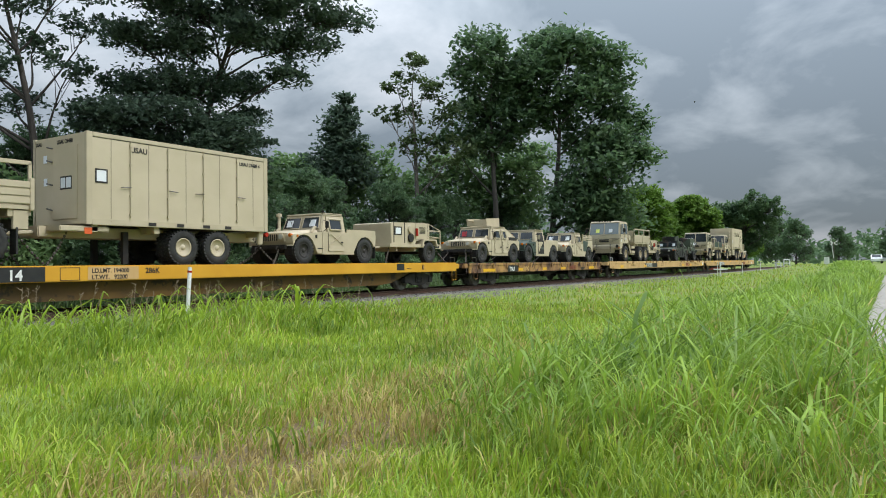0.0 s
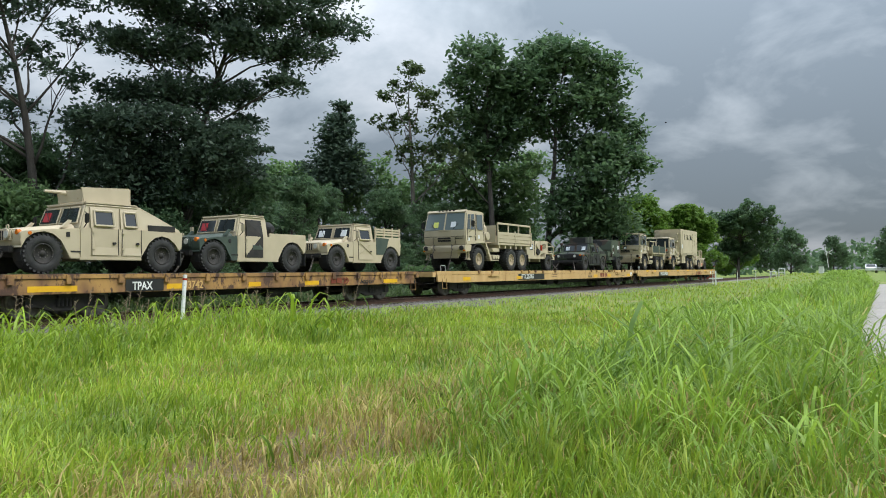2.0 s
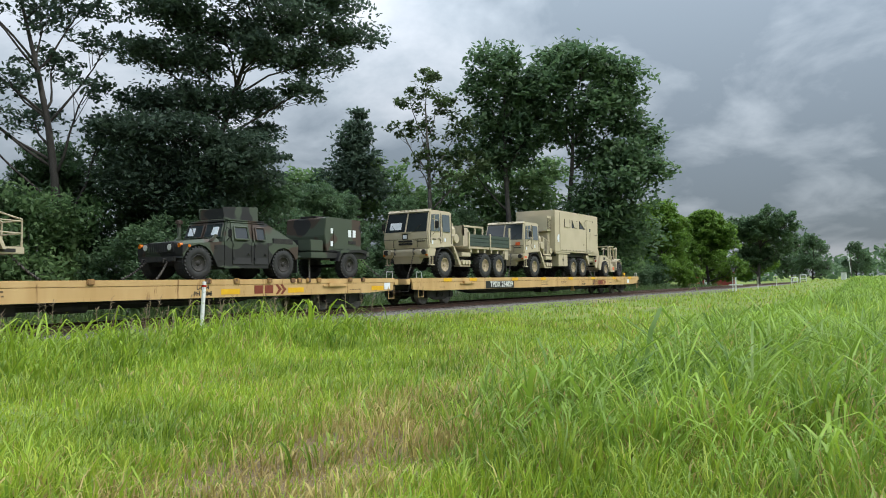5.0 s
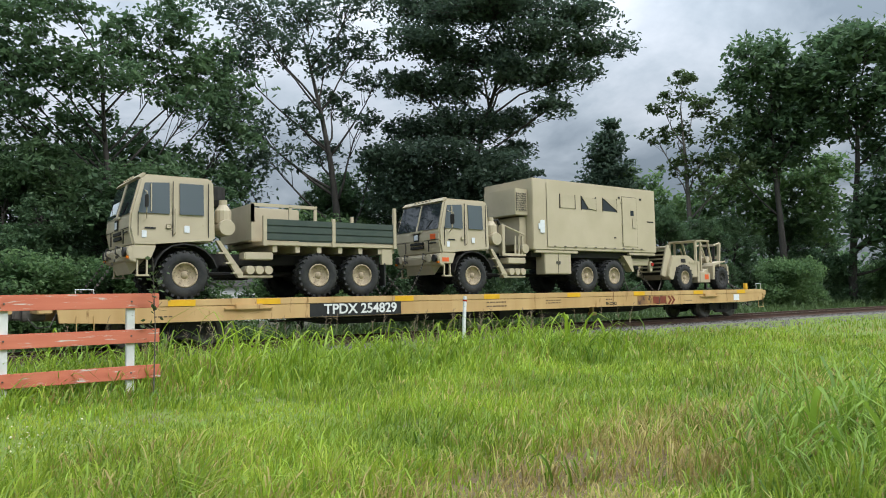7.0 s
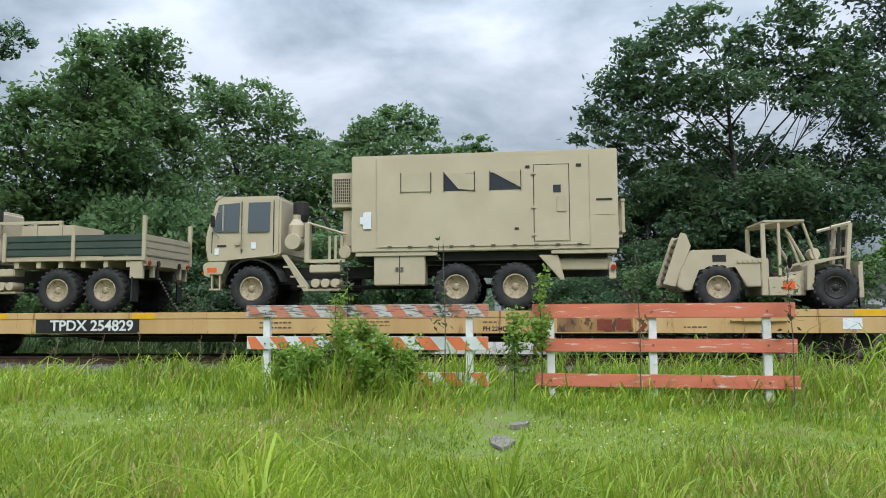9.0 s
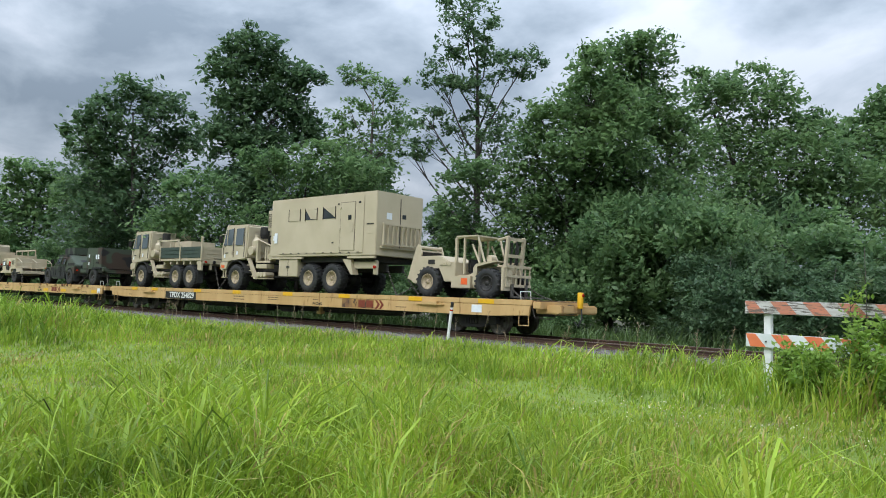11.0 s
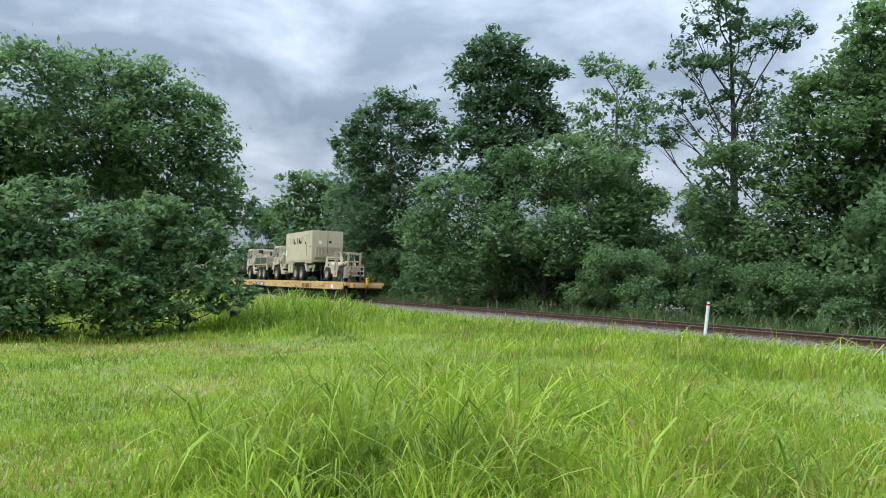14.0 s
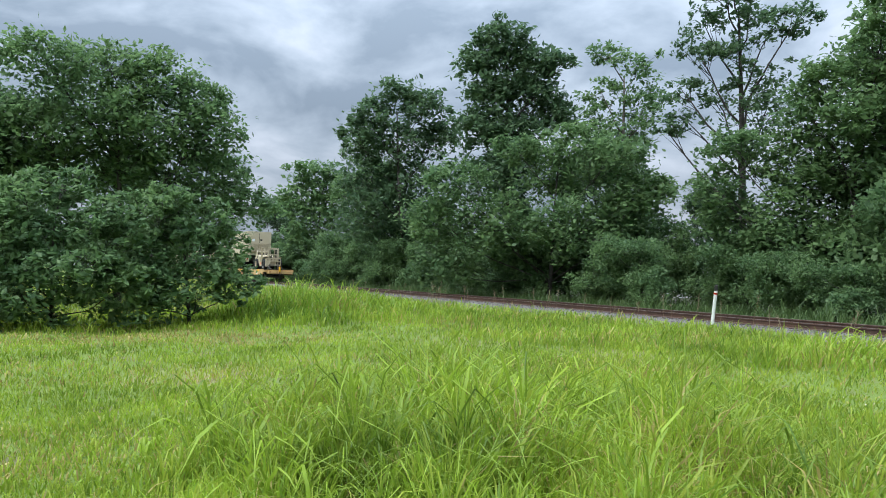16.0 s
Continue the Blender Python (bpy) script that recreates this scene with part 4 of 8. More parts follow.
    for s in (-1, 1):
        part("corner_panel", prism(B(), [(0.70, 1.24), (0.84, 0.93), (1.3, 0.93), (1.3, 1.24)], min(s * 0.9, s * 1.185), max(s * 0.9, s * 1.185), 0.01), paint, bumper)
        part("body_seam", box(B(), 1.385, 1.395, min(s * 0.4, s * 1.16), max(s * 0.4, s * 1.16), 1.63, 1.645), BLACK, cab)
    for s in (-1, 1):
        for k, ly in enumerate((0.78, 0.99)):
            lamp = part("headlamp", cyl(B(), (1.43, s * ly, 1.09), 0.085, 0.05, "x", 14), LAMP_GLASS, bumper)
            part("lamp_ring", lathe(B(), [(0.085, -0.05), (0.108, -0.05), (0.108, 0.055), (0.085, 0.055)], 16, (1.43, s * ly, 1.09), "x"), BLACK if k else paint, lamp)
        part("indicator_lamp", box(B(), 1.36, 1.44, s * 1.12 - 0.05, s * 1.12 + 0.05, 0.93, 1.0, 0.01), AMBER, bumper)
        part("tow_hook", tube(B(), [(1.38, s * 0.5, 1.2), (1.52, s * 0.5, 1.24), (1.54, s * 0.5, 1.08), (1.4, s * 0.5, 1.0)], 0.025), STEEL, bumper)
    part("orange_placard", box(B(), 1.0, 1.28, 1.185, 1.19, 0.98, 1.1), ORANGE_CARD, bumper) if body == "van" else None
    part("orange_placard", box(B(), 1.386, 1.396, 0.72, 0.98, 1.66, 1.82), ORANGE_CARD, cab) if body == "van" else None
    # panel joints, skirt and rivets on the cab front
    for y in (-0.62, 0.62):
        part("body_seam", box(B(), 1.36, 1.39, y - 0.006, y + 0.006, 1.3, 1.62), BLACK, cab)
    part("stencil_bar", box(B(), 1.376, 1.384, 0.6, 1.02, 1.53, 1.57), BLACK_PAINT, cab)
    part("stencil_bar", box(B(), 0.72, 1.0, 1.184, 1.19, 1.62, 1.66), BLACK_PAINT, cab)
    for i, (x, z) in enumerate(((0.95, 1.42), (-0.1, 1.56))):
        part("sticker", box(B(), x, x + 0.12, 1.186, 1.192, z, z + 0.16), PAPER, cab)
    # chassis and wheels
    x1, x2 = (-3.45, -4.75) if body == "cargo" else (-5.05, -6.45)
    end = x2 - 1.0 if body == "cargo" else -8.7
    bm = B()
    for s in (-1, 1):
        box(bm, end, 1.2, s * 0.42 - 0.05, s * 0.42 + 0.05, 0.85, 1.12)
    for x in (0, x1, x2):
        cyl(bm, (x, 0, 0.56), 0.09, 1.0, "y", 10)
        lathe(bm, [(0.05, -0.3), (0.24, -0.1), (0.24, 0.1), (0.05, 0.3)], 12, (x, 0, 0.56))
    box(bm, -0.6, 1.0, -0.5, 0.5, 0.7, 1.25)
    tube(bm, [(0, 0, 0.62), (x2, 0, 0.62)], 0.06)
    part("chassis", bm, BLACK, t)
    for x in (0, x1, x2):
        for s in (-1, 1):
            wheel(t, x, s * 1.2, 0.565, 0.4, RIM_TAN)
    # gear behind the cab
    bm = B()
    cyl(bm, (-1.02, 0.92, 1.72), 0.2, 0.24, "y", 20)
    lathe(bm, [(0.2, 1.85), (0.2, 2.15), (0.1, 2.3), (0.1, 2.42)], 14, (-1.02, 0.85, 0), "z")
    part("air_cleaner", bm, paint, t)
    part("exhaust_stack", lathe(B(), [(0.16, 2.3), (0.2, 2.45), (0.2, 2.78), (0.14, 2.8)], 14, (-1.0, 0.45, 0), "z"), BLACK, t, "black exhaust stack")
    bm = B()
    prism(bm, [(-0.75, 1.4), (-0.85, 1.4), (-1.42, 0.62), (-1.42, 0.5), (-1.3, 0.5)], 1.0, 1.14)
    for k in range(3):
        box(bm, -1.0 - 0.18 * k, -0.8 - 0.18 * k, 0.98, 1.16, 1.08 - 0.24 * k, 1.12 - 0.24 * k)
    part("boarding_step", bm, paint, t)
    part("tank_shelf", box(B(), -2.2, -1.45, 0.75, 1.16, 0.95, 1.14, 0.02), paint, t)
    part("tank_cradle", box(B(), -2.2, -1.42, 0.74, 1.12, 0.5, 0.56, 0.01), paint, t)
    for k in range(3):
        part("air_tank", cyl(B(), (-1.6 - 0.24 * k, 0.95, 0.69), 0.11, 0.22, "y", 14), paint, t)
    bm = B()
    box(bm, -2.3, -1.4, -1.15, -0.6, 0.5, 1.1, 0.05)
    part("fuel_tank", bm, BLACK, t)
    if body == "van":
        bm = B()
        for x in (-1.35, -1.9, -2.05, -2.2):
            tube(bm, [(x, 1.0, 1.22), (x, 1.0, 1.86)], 0.035)
        box(bm, -2.3, -1.3, 0.94, 1.06, 1.2, 1.28)
        box(bm, -1.42, -1.3, 0.9, 1.08, 1.2, 2.18, 0.01)
        tube(bm, [(-1.35, 1.0, 2.2), (-2.3, 1.0, 1.9)], 0.03)
        cyl(bm, (-2.3, 0.85, 1.45), 0.16, 0.22, "y", 12)
        part("equipment_rack", bm, paint, t)
        part("rubber_hose", tube(B(), [(-1.3, 0.4, 2.0), (-1.3, 0.45, 2.35), (-1.6, 0.5, 2.4), (-1.75, 0.5, 2.1)], 0.05, 8), BLACK, t)
        v = part("van_body", box(B(), -8.85, -2.5, -1.22, 1.22, 1.42, 3.78, 0.02), TAN_B, t, "insulated box body with side door")
        for s in (1,):
            y = 1.222
            bm = box(B(), -8.2, -3.12, y, y + 0.02, 1.52, 3.68, 0.01)
            part("side_panel", bm, TAN_B, v)
            y += 0.022
            door = part("door", box(B(), -7.72, -6.92, y, y + 0.02, 1.62, 3.42, 0.008), TAN_B, v)
            for xa, xb, za, zb in ((-7.74, -7.725, 1.6, 3.44), (-6.915, -6.9, 1.6, 3.44), (-7.74, -6.9, 3.425, 3.44)):
                part("door_joint_line", box(B(), xa, xb, y, y + 0.004, za, zb), BLACK, door)
            part("door_window", box(B(), -7.54, -7.36, y + 0.02, y + 0.026, 2.76, 2.94), DARK_GLASS, door)
            part("door_handle", box(B(), -7.66, -7.44, y + 0.02, y + 0.04, 2.3, 2.66, 0.01), TAN, door)
            for z in (1.75, 2.4, 3.2):
                part("hinge", box(B(), -6.97, -6.85, y + 0.02, y + 0.04, z, z + 0.05), TAN, door)
            for i, x in enumerate((-4.1, -5.15, -6.25)):
                hole = part("window", box(B(), x - 0.36, x + 0.36, y, y + 0.006, 2.86, 3.28), DARK_GLASS if i else TAN, v)
                bm = B()
                if i == 0:
                    box(bm, x - 0.36, x + 0.36, y + 0.006, y + 0.02, 2.86, 3.3)
                else:
                    pts = [(x - 0.36, 2.86), (x + 0.02, 2.9), (x + 0.36, 3.3), (x - 0.36, 3.26)] if i == 1 else [(x - 0.36, 2.9), (x + 0.3, 3.28), (x - 0.36, 3.3)]
                    pts = [(px, pz) for px, pz in pts]
                    prism(bm, pts, y + 0.008, y + 0.03)
                part("window_flap", bm, TAN, hole, "peeling blackout cover")
                for dx in (-0.37, 0.36):
                    part("window_channel", box(B(), x + dx, x + dx + 0.02, y, y + 0.03, 2.84, 3.32), BLACK, hole)
            for x, z, w, h in ((-6.72, 3.36, 0.1, 0.06), (-7.9, 3.36, 0.12, 0.07), (-6.45, 1.9, 0.1, 0.05)):
                part("vent", box(B(), x - w, x + w * 0, y, y + 0.012, z, z + h), BLACK, v)
            part("slot", box(B(), -8.72, -8.35, 1.224, 1.23, 2.55, 2.6), BLACK, v)
            part("slot", box(B(), -8.75, -8.33, 1.224, 1.23, 2.22, 2.24), TAN, v)
            for x, z, w, h in ((-3.0, 1.98, 0.2, 0.4), (-2.86, 2.1, 0.14, 0.18), (-3.0, 2.2, 0.16, 0.2)):
                part("sticker", box(B(), x, x + w, 1.244 + w * 0.02, 1.25 + w * 0.02, z, z + h), PAPER, v)
            for k in range(10):
                part("panel_latch", box(B(), -3.5 - k * 0.5, -3.4 - k * 0.5, y, y + 0.02, 1.53, 1.56), STEEL, v)
        ac = part("air_conditioner", box(B(), -2.5, -1.95, -0.6, 1.0, 2.55, 3.42, 0.02), TAN, v)
        bm = box(B(), -2.42, -1.99, 1.0, 1.012, 2.68, 3.28)
        part("grille_backing", bm, BLACK, ac)
        bm = B()
        for k in range(9):
            tube(bm, [(-2.42, 1.015, 2.68 + k * 0.075), (-1.99, 1.015, 2.68 + (k + 0.0) * 0.075)], 0.008, 4)
            tube(bm, [(-2.42 + k * 0.05, 1.016, 2.68), (-2.42 + k * 0.05, 1.016, 3.28)], 0.008, 4)
        part("grille_mesh", bm, TAN, ac)
        bm = box(B(), -2.5, -2.2, -0.5, 0.9, 1.6, 2.5, 0.02)
        part("front_duct", bm, TAN, v)
        # rear: folded stairs
        bm = B()
        for k in range(9):
            y = -0.95 + k * 0.24
            box(bm, -9.02, -8.95, y - 0.02, y + 0.02, 1.85, 2.6)
        for z in (1.85, 2.58):
            box(bm, -9.03, -8.94, -0.98, 1.0, z - 0.03, z + 0.03)
        box(bm, -8.95, -8.86, -1.0, 1.02, 1.7, 1.76)
        part("folded_stair", bm, TAN, v)
        part("notice", box(B(), -8.862, -8.856, 0.45, 0.72, 2.78, 3.02), PAPER, v)
        part("rear_window", box(B(), -8.862, -8.856, -0.3, -0.1, 2.86, 3.02), DARK_GLASS, v)
        bm = box(B(), -8.857, -8.852, -0.02, 0.02, 1.7, 3.6)
        part("door_joint", bm, BLACK, v)
        bm = box(B(), -4.3, -3.05, 0.72, 1.16, 0.62, 1.38, 0.02)
        chest = part("tool_chest", bm, paint, t)
        for x in (-3.62, -3.74):
            part("latch", box(B(), x - 0.035, x + 0.035, 1.16, 1.18, 0.95, 1.05), STEEL, chest)
        part("chest_seam", box(B(), -3.69, -3.67, 1.158, 1.165, 0.64, 1.36), BLACK, chest)
        part("subframe", box(B(), -8.6, -2.6, -1.0, 1.0, 1.2, 1.4), BLACK, t)
        part("tail_frame", box(B(), -8.7, -7.2, 0.86, 1.0, 0.95, 1.25, 0.02), paint, t)
        part("body_rail", box(B(), -4.6, -2.6, 1.1, 1.2, 1.32, 1.41, 0.01), paint, t)
        part("body_rail", box(B(), -8.8, -7.3, 1.1, 1.2, 1.32, 1.41, 0.01), paint, t)
        part("tail_lamp", cyl(B(), (-8.72, 1.1, 1.0), 0.06, 0.04, "y", 12), RED_LENS, t)
        part("rear_bracket", box(B(), -8.78, -8.62, 0.95, 1.08, 0.72, 1.12, 0.02), paint, t)
        bm = prism(B(), [(-7.0, 1.3), (-7.35, 0.9), (-7.5, 0.72), (-7.6, 0.72), (-7.45, 1.3)], 0.85, 1.15)
        part("rear_mudguard", bm, paint, t)
    else:
        b0, b1 = -1.95, end - 0.05
        bed = part("bed_floor", box(B(), b1, b0, -1.2, 1.2, 1.32, 1.42, 0.01), paint, t)
        for k in range(6):
            x = b0 - 0.3 - k * 0.62
            part("crossbeam", box(B(), x - 0.06, x + 0.06, -1.15, 1.15, 1.15, 1.318), paint, bed)
        boardmat = GREEN if cover else paint
        for s in (-1, 1):
            for xa, xb in ((b0 - 0.04, (b0 + b1) / 2 + 0.03), ((b0 + b1) / 2 - 0.03, b1 + 0.04)):
                bm = B()
                for k in range(3):
                    box(bm, xb, xa, s * 1.2 - 0.03, s * 1.2 + 0.03, 1.45 + k * 0.185, 1.61 + k * 0.185, 0.012)
                box(bm, xb, xa, s * 1.19 - 0.025, s * 1.19 + 0.015, 1.44, 1.98)
                part("side_board", bm, boardmat, t, "ribbed drop side" if not cover else "dark green ribbed drop side")
            for x in (b0, (b0 + b1) / 2, b1):
                part("stake_post", box(B(), x - 0.05, x + 0.05, s * 1.21 - 0.04, s * 1.21 + 0.04, 1.3, 2.06 if not (cover and x == b1) else 2.45, 0.01), paint, t)
        bm = B()
        for k in range(3):
            box(bm, b1 - 0.03, b1 + 0.03, -1.16, 1.16, 1.45 + k * 0.185, 1.61 + k * 0.185, 0.012)
        box(bm, b1 - 0.015, b1 + 0.02, -1.16, 1.16, 1.44, 1.98)
        part("tailgate", bm, paint, t)
        if cover:
            bm = box(B(), b0 - 1.35, b0 + 0.25, -1.0, 0.35, 1.45, 2.36, 0.03)
            part("stowed_box", bm, paint, t)
            bm = B()
            box(bm, b0 - 1.5, b0 + 0.3, 1.05, 1.1, 2.3, 2.38)
            box(bm, b0 + 0.22, b0 + 0.3, -1.1, 1.1, 1.45, 2.36)
            for x in (b0 + 0.26, b0 - 0.75, b0 - 1.46):
                box(bm, x - 0.04, x + 0.04, 1.05, 1.1, 1.9, 2.32)
            part("front_rail", bm, paint, t)
        else:
            for s in (-1, 1):
                bm = B()
                box(bm, b1, b0, s * 1.18 - 0.025, s * 1.18 + 0.025, 2.36, 2.46, 0.01)
                for x in (b0 - 0.03, b0 - 1.2, b0 - 2.4, b1 + 0.03):
                    box(bm, x - 0.035, x + 0.035, s * 1.18 - 0.025, s * 1.18 + 0.025, 1.98, 2.4)
                part("troop_seat_rail", bm, paint, t)
            bm = box(B(), b0 + 0.02, b0 + 0.08, -1.1, 1.1, 1.45, 2.3)
            part("headboard", bm, paint, t)
            bm = cyl(B(), (b0 + 0.35, -0.55, 1.75), 0.5, 0.16, "x", 20)
            part("spare_wheel", bm, RUBBER, t)
        bm = B()
        box(bm, b1 - 0.02, b1 + 0.06, -1.15, 1.15, 1.18, 1.34, 0.01)
        for s in (-1, 1):
            box(bm, b1 + 0.05, b1 + 0.4, s * 1.12 - 0.05, s * 1.12 + 0.05, 0.86, 1.3, 0.01)
            box(bm, b1, b1 + 0.1, s * 0.7 - 0.05, s * 0.7 + 0.05, 0.9, 1.3)
        part("rear_crossmember", bm, paint, t)
        for s in (-1, 1):
            part("tail_lamp", cyl(B(), (b1 - 0.03, s * 1.0, 1.26), 0.06, 0.03, "x", 12), RED_LENS, t)
            part("mud_flap", box(B(), b1 + 0.3, b1 + 0.34, s * 1.15 - 0.25, s * 1.15 + 0.05, 0.28, 0.9), RUBBER, t)
            cyl_ = B()
            part("rear_reflector", cyl(cyl_, (b1 - 0.03, s * 0.55, 1.26), 0.08, 0.02, "x", 12), BLACK, t)
    chains(t, [((1.5, s * 0.5, 1.0), (2.3, s * 0.7, 0.02)) for s in (-1, 1)] + [((end, s * 0.4, 0.95), (end - 0.7, s * 0.6, 0.02)) for s in (-1, 1)])
    return t


def humvee(label, paint, top, doors=True, hood=None, rim=None, red_card=False, stack=False):
    """Low wide four-wheel drive. top: 'turret' hard top with sloped tail, 'pickup' two-door with bed, 'troop' bed with wooden seats."""
    t = thing("military_jeep", label, "jeep", "military jeeps on the train")
    hood_paint = hood or paint
    # lower body with wheel arches
    def arch(cx, n=7, r=0.56):
        return [(cx + r * math.cos(a), 0.47 + r * math.sin(a)) for a in np.linspace(0.25, math.pi - 0.25, n)]
    ra = arch(-1.65)
    low = [(0.74, 0.36), (-0.98, 0.36)] + ra + [(-2.3, 0.66), (-2.34, 1.12), (-1.1, 1.14), (0.74, 1.14)]
    part("body", prism(B(), low, -1.06, 1.06, 0.02), paint, t)
    # fenders and hood are one wide shape that falls off at its sides
    front_low = [(2.2, 0.96), (2.19, 0.74), (2.15, 0.62)] + arch(1.65) + [(0.98, 0.36), (0.74, 0.36), (0.74, 1.13), (1.2, 1.09), (1.7, 1.05), (2.1, 1.01)]
    part("front_fender", prism(B(), front_low, -1.06, 1.06, 0.025), hood_paint, t)
    hood_out = [(2.2, 0.94), (2.17, 1.05), (1.9, 1.11), (0.74, 1.24), (0.74, 0.98)]
    h = part("hood", prism(B(), hood_out, -0.86, 0.86, 0.035, [-0.92, -0.78, -0.76, -0.8, -0.95], [0.92, 0.78, 0.76, 0.8, 0.95]), hood_paint, t)
    for s in (-1, 1):
        bm = prism(B(), [(1.34, 1.1), (1.62, 1.08), (1.56, 1.13), (1.38, 1.16)], s * 0.66 - 0.12, s * 0.66 + 0.12, 0.01)
        part("hood_scoop", bm, hood_paint, h)
        part("hood_latch", box(B(), 1.0, 1.1, min(s * 1.06, s * 1.075), max(s * 1.06, s * 1.075), 0.9, 1.02, 0.005), BLACK, h)
    part("hood_lift_ring", tube(B(), [(1.95, -0.06, 1.1), (1.95, -0.05, 1.19), (1.95, 0.05, 1.19), (1.95, 0.06, 1.1)], 0.014), paint, h)
    bm = B()
    box(bm, 2.16, 2.24, -0.72, 0.72, 0.76, 1.06, 0.03)
    front = part("grille", bm, hood_paint, t)
    bm = B()
    for k in range(8):
        y = -0.36 + k * 0.103
        box(bm, 2.238, 2.246, y - 0.028, y + 0.028, 0.8, 1.02)
    part("grille_slot", bm, BLACK, front)
    for s in (-1, 1):
        part("headlamp", cyl(B(), (2.25, s * 0.56, 0.93), 0.09, 0.03, "x", 16), LAMP_GLASS, front)
        part("headlamp_bezel", lathe(B(), [(0.09, -0.02), (0.12, -0.02), (0.12, 0.03), (0.09, 0.03)], 16, (2.235, s * 0.56, 0.93), "x"), hood_paint, front)
        part("indicator_lamp", cyl(B(), (2.17, s * 0.92, 0.98), 0.065, 0.05, "x", 12), AMBER, front)
        part("side_marker", cyl(B(), (1.98, s * 1.06, 0.96), 0.045, 0.02, "y", 12), AMBER, front)
        part("hood_intake", prism(B(), [(1.0, 1.14), (1.15, 1.13), (0.92, 1.34), (0.85, 1.32)], s * 0.86 - 0.04, s * 0.86 + 0.04), hood_paint, h)
    bm = B()
    box(bm, 2.2, 2.32, -0.8, 0.8, 0.5, 0.66, 0.02)
    for s in (-1, 1):
        tube(bm, [(2.3, s * 0.5, 0.58), (2.42, s * 0.5, 0.58), (2.42, s * 0.5, 0.48)], 0.025)
    part("front_bumper", bm, BLACK, t)
    # cabin
    if top == "turret":
        roof = [(0.72, 1.12), (0.50, 1.76), (0.40, 1.80), (-0.98, 1.80), (-1.12, 1.76), (-2.3, 1.20), (-2.34, 1.1)]
    else:
        roof = [(0.72, 1.12), (0.50, 1.76), (0.40, 1.80), (-0.50, 1.80), (-0.60, 1.74), (-0.62, 1.1)]
    ins = [0.16 if z > 1.5 else 0.05 for _, z in roof]
    cab = part("cabin", prism(B(), roof, -1, 1, 0.03, [-1.04 + i for i in ins], [1.04 - i for i in ins]), paint, t)
    for s in (-1, 1):
        pane("windscreen", cab, [(0.692, s * 0.08, 1.30), (0.692, s * 0.83, 1.30), (0.565, s * 0.78, 1.665), (0.565, s * 0.08, 1.665)][:: s], DARK_GLASS, 0.02)
        bm = B()
        ring = [(0.70, s * 0.07, 1.28), (0.70, s * 0.85, 1.28), (0.572, s * 0.80, 1.68), (0.572, s * 0.07, 1.68)]
        for p, q in zip(ring, ring[1:] + ring[:1]):
            tube(bm, [p, q], 0.022, 5)
        part("windscreen_frame", bm, paint, cab)
        part("wiper", tube(B(), [(0.69, s * 0.55, 1.68), (0.72, s * 0.38, 1.36)], 0.01, 5), BLACK, cab)
        pane("paper_sheet", cab, [(0.70, s * 0.42, 1.34), (0.70, s * 0.68, 1.34), (0.615, s * 0.68, 1.58), (0.615, s * 0.42, 1.58)][:: s], RED_CARD if s < 0 and red_card else PAPER, 0.03) if s < 0 or not red_card else None
        spans = ((0.42, -0.30), (-0.42, -0.98)) if top == "turret" else ((0.42, -0.42),)
        for a, b in spans:
            y = s * 1.0
            if doors:
                bm = prism(B(), [(a + 0.02, 0.46), (a + 0.02, 1.15), (a - 0.02, 1.70), (b, 1.70), (b, 0.46)], 0, 0, 0.0, [s * 1.055, s * 1.03, s * 0.9, s * 0.9, s * 1.055], [s * 1.085, s * 1.06, s * 0.93, s * 0.93, s * 1.085])
                d = part("door", bm, paint, t)
                w = [(a - 0.08, s * 1.058, 1.22), (a - 0.10, s * 0.965, 1.60), (b + 0.1, s * 0.965, 1.60), (b + 0.1, s * 1.058, 1.22)]
                pane("door_window", d, w[:: s], DARK_GLASS, 0.015)
                bm = B()
                for p, q in zip(w, w[1:] + w[:1]):
                    tube(bm, [(p[0], p[1] + s * 0.01, p[2]), (q[0], q[1] + s * 0.01, q[2])], 0.03, 5)
                part("window_frame", bm, paint, d)
                part("door_handle", box(B(), b + 0.06, b + 0.16, min(s * 1.07, s * 1.1), max(s * 1.07, s * 1.1), 0.74, 0.8, 0.01), BLACK, d)
                if not top == "turret":
                    bm = B()
                    tube(bm, [(a - 0.05, s * 1.08, 0.68), (b + 0.06, s * 1.075, 1.1)], 0.012, 5)
                    tube(bm, [(b + 0.06, s * 1.08, 0.68), (a - 0.05, s * 1.075, 1.1)], 0.012, 5)
                    part("door_brace", bm, paint, d)
            else:
                # a solid black block gives the open doorway its inner shade
                part("door_opening", prism(B(), [(a - 0.04, 0.46), (a - 0.06, 1.14), (a - 0.12, 1.66), (b + 0.1, 1.66), (b + 0.1, 1.14), (b + 0.1, 0.46)], 0, 0, 0, [s * 1.0, s * 1.0, s * 0.85, s * 0.85, s * 1.0, s * 1.0], [s * 1.068, s * 1.068, s * 0.945, s * 0.945, s * 1.068, s * 1.068]), BLACK, t, "black block standing for the shaded open doorway")
                part("seat", prism(B(), [(a - 0.3, 0.72), (a - 0.3, 0.86), (b + 0.28, 0.84), (b + 0.2, 1.44), (b + 0.12, 1.44), (b + 0.12, 0.72)], 0, 0, 0, [s * 0.9] * 6, [s * 1.076, s * 1.076, s * 1.076, s * 0.99, s * 0.99, s * 1.076]), GREEN, t, "dark green canvas seat")
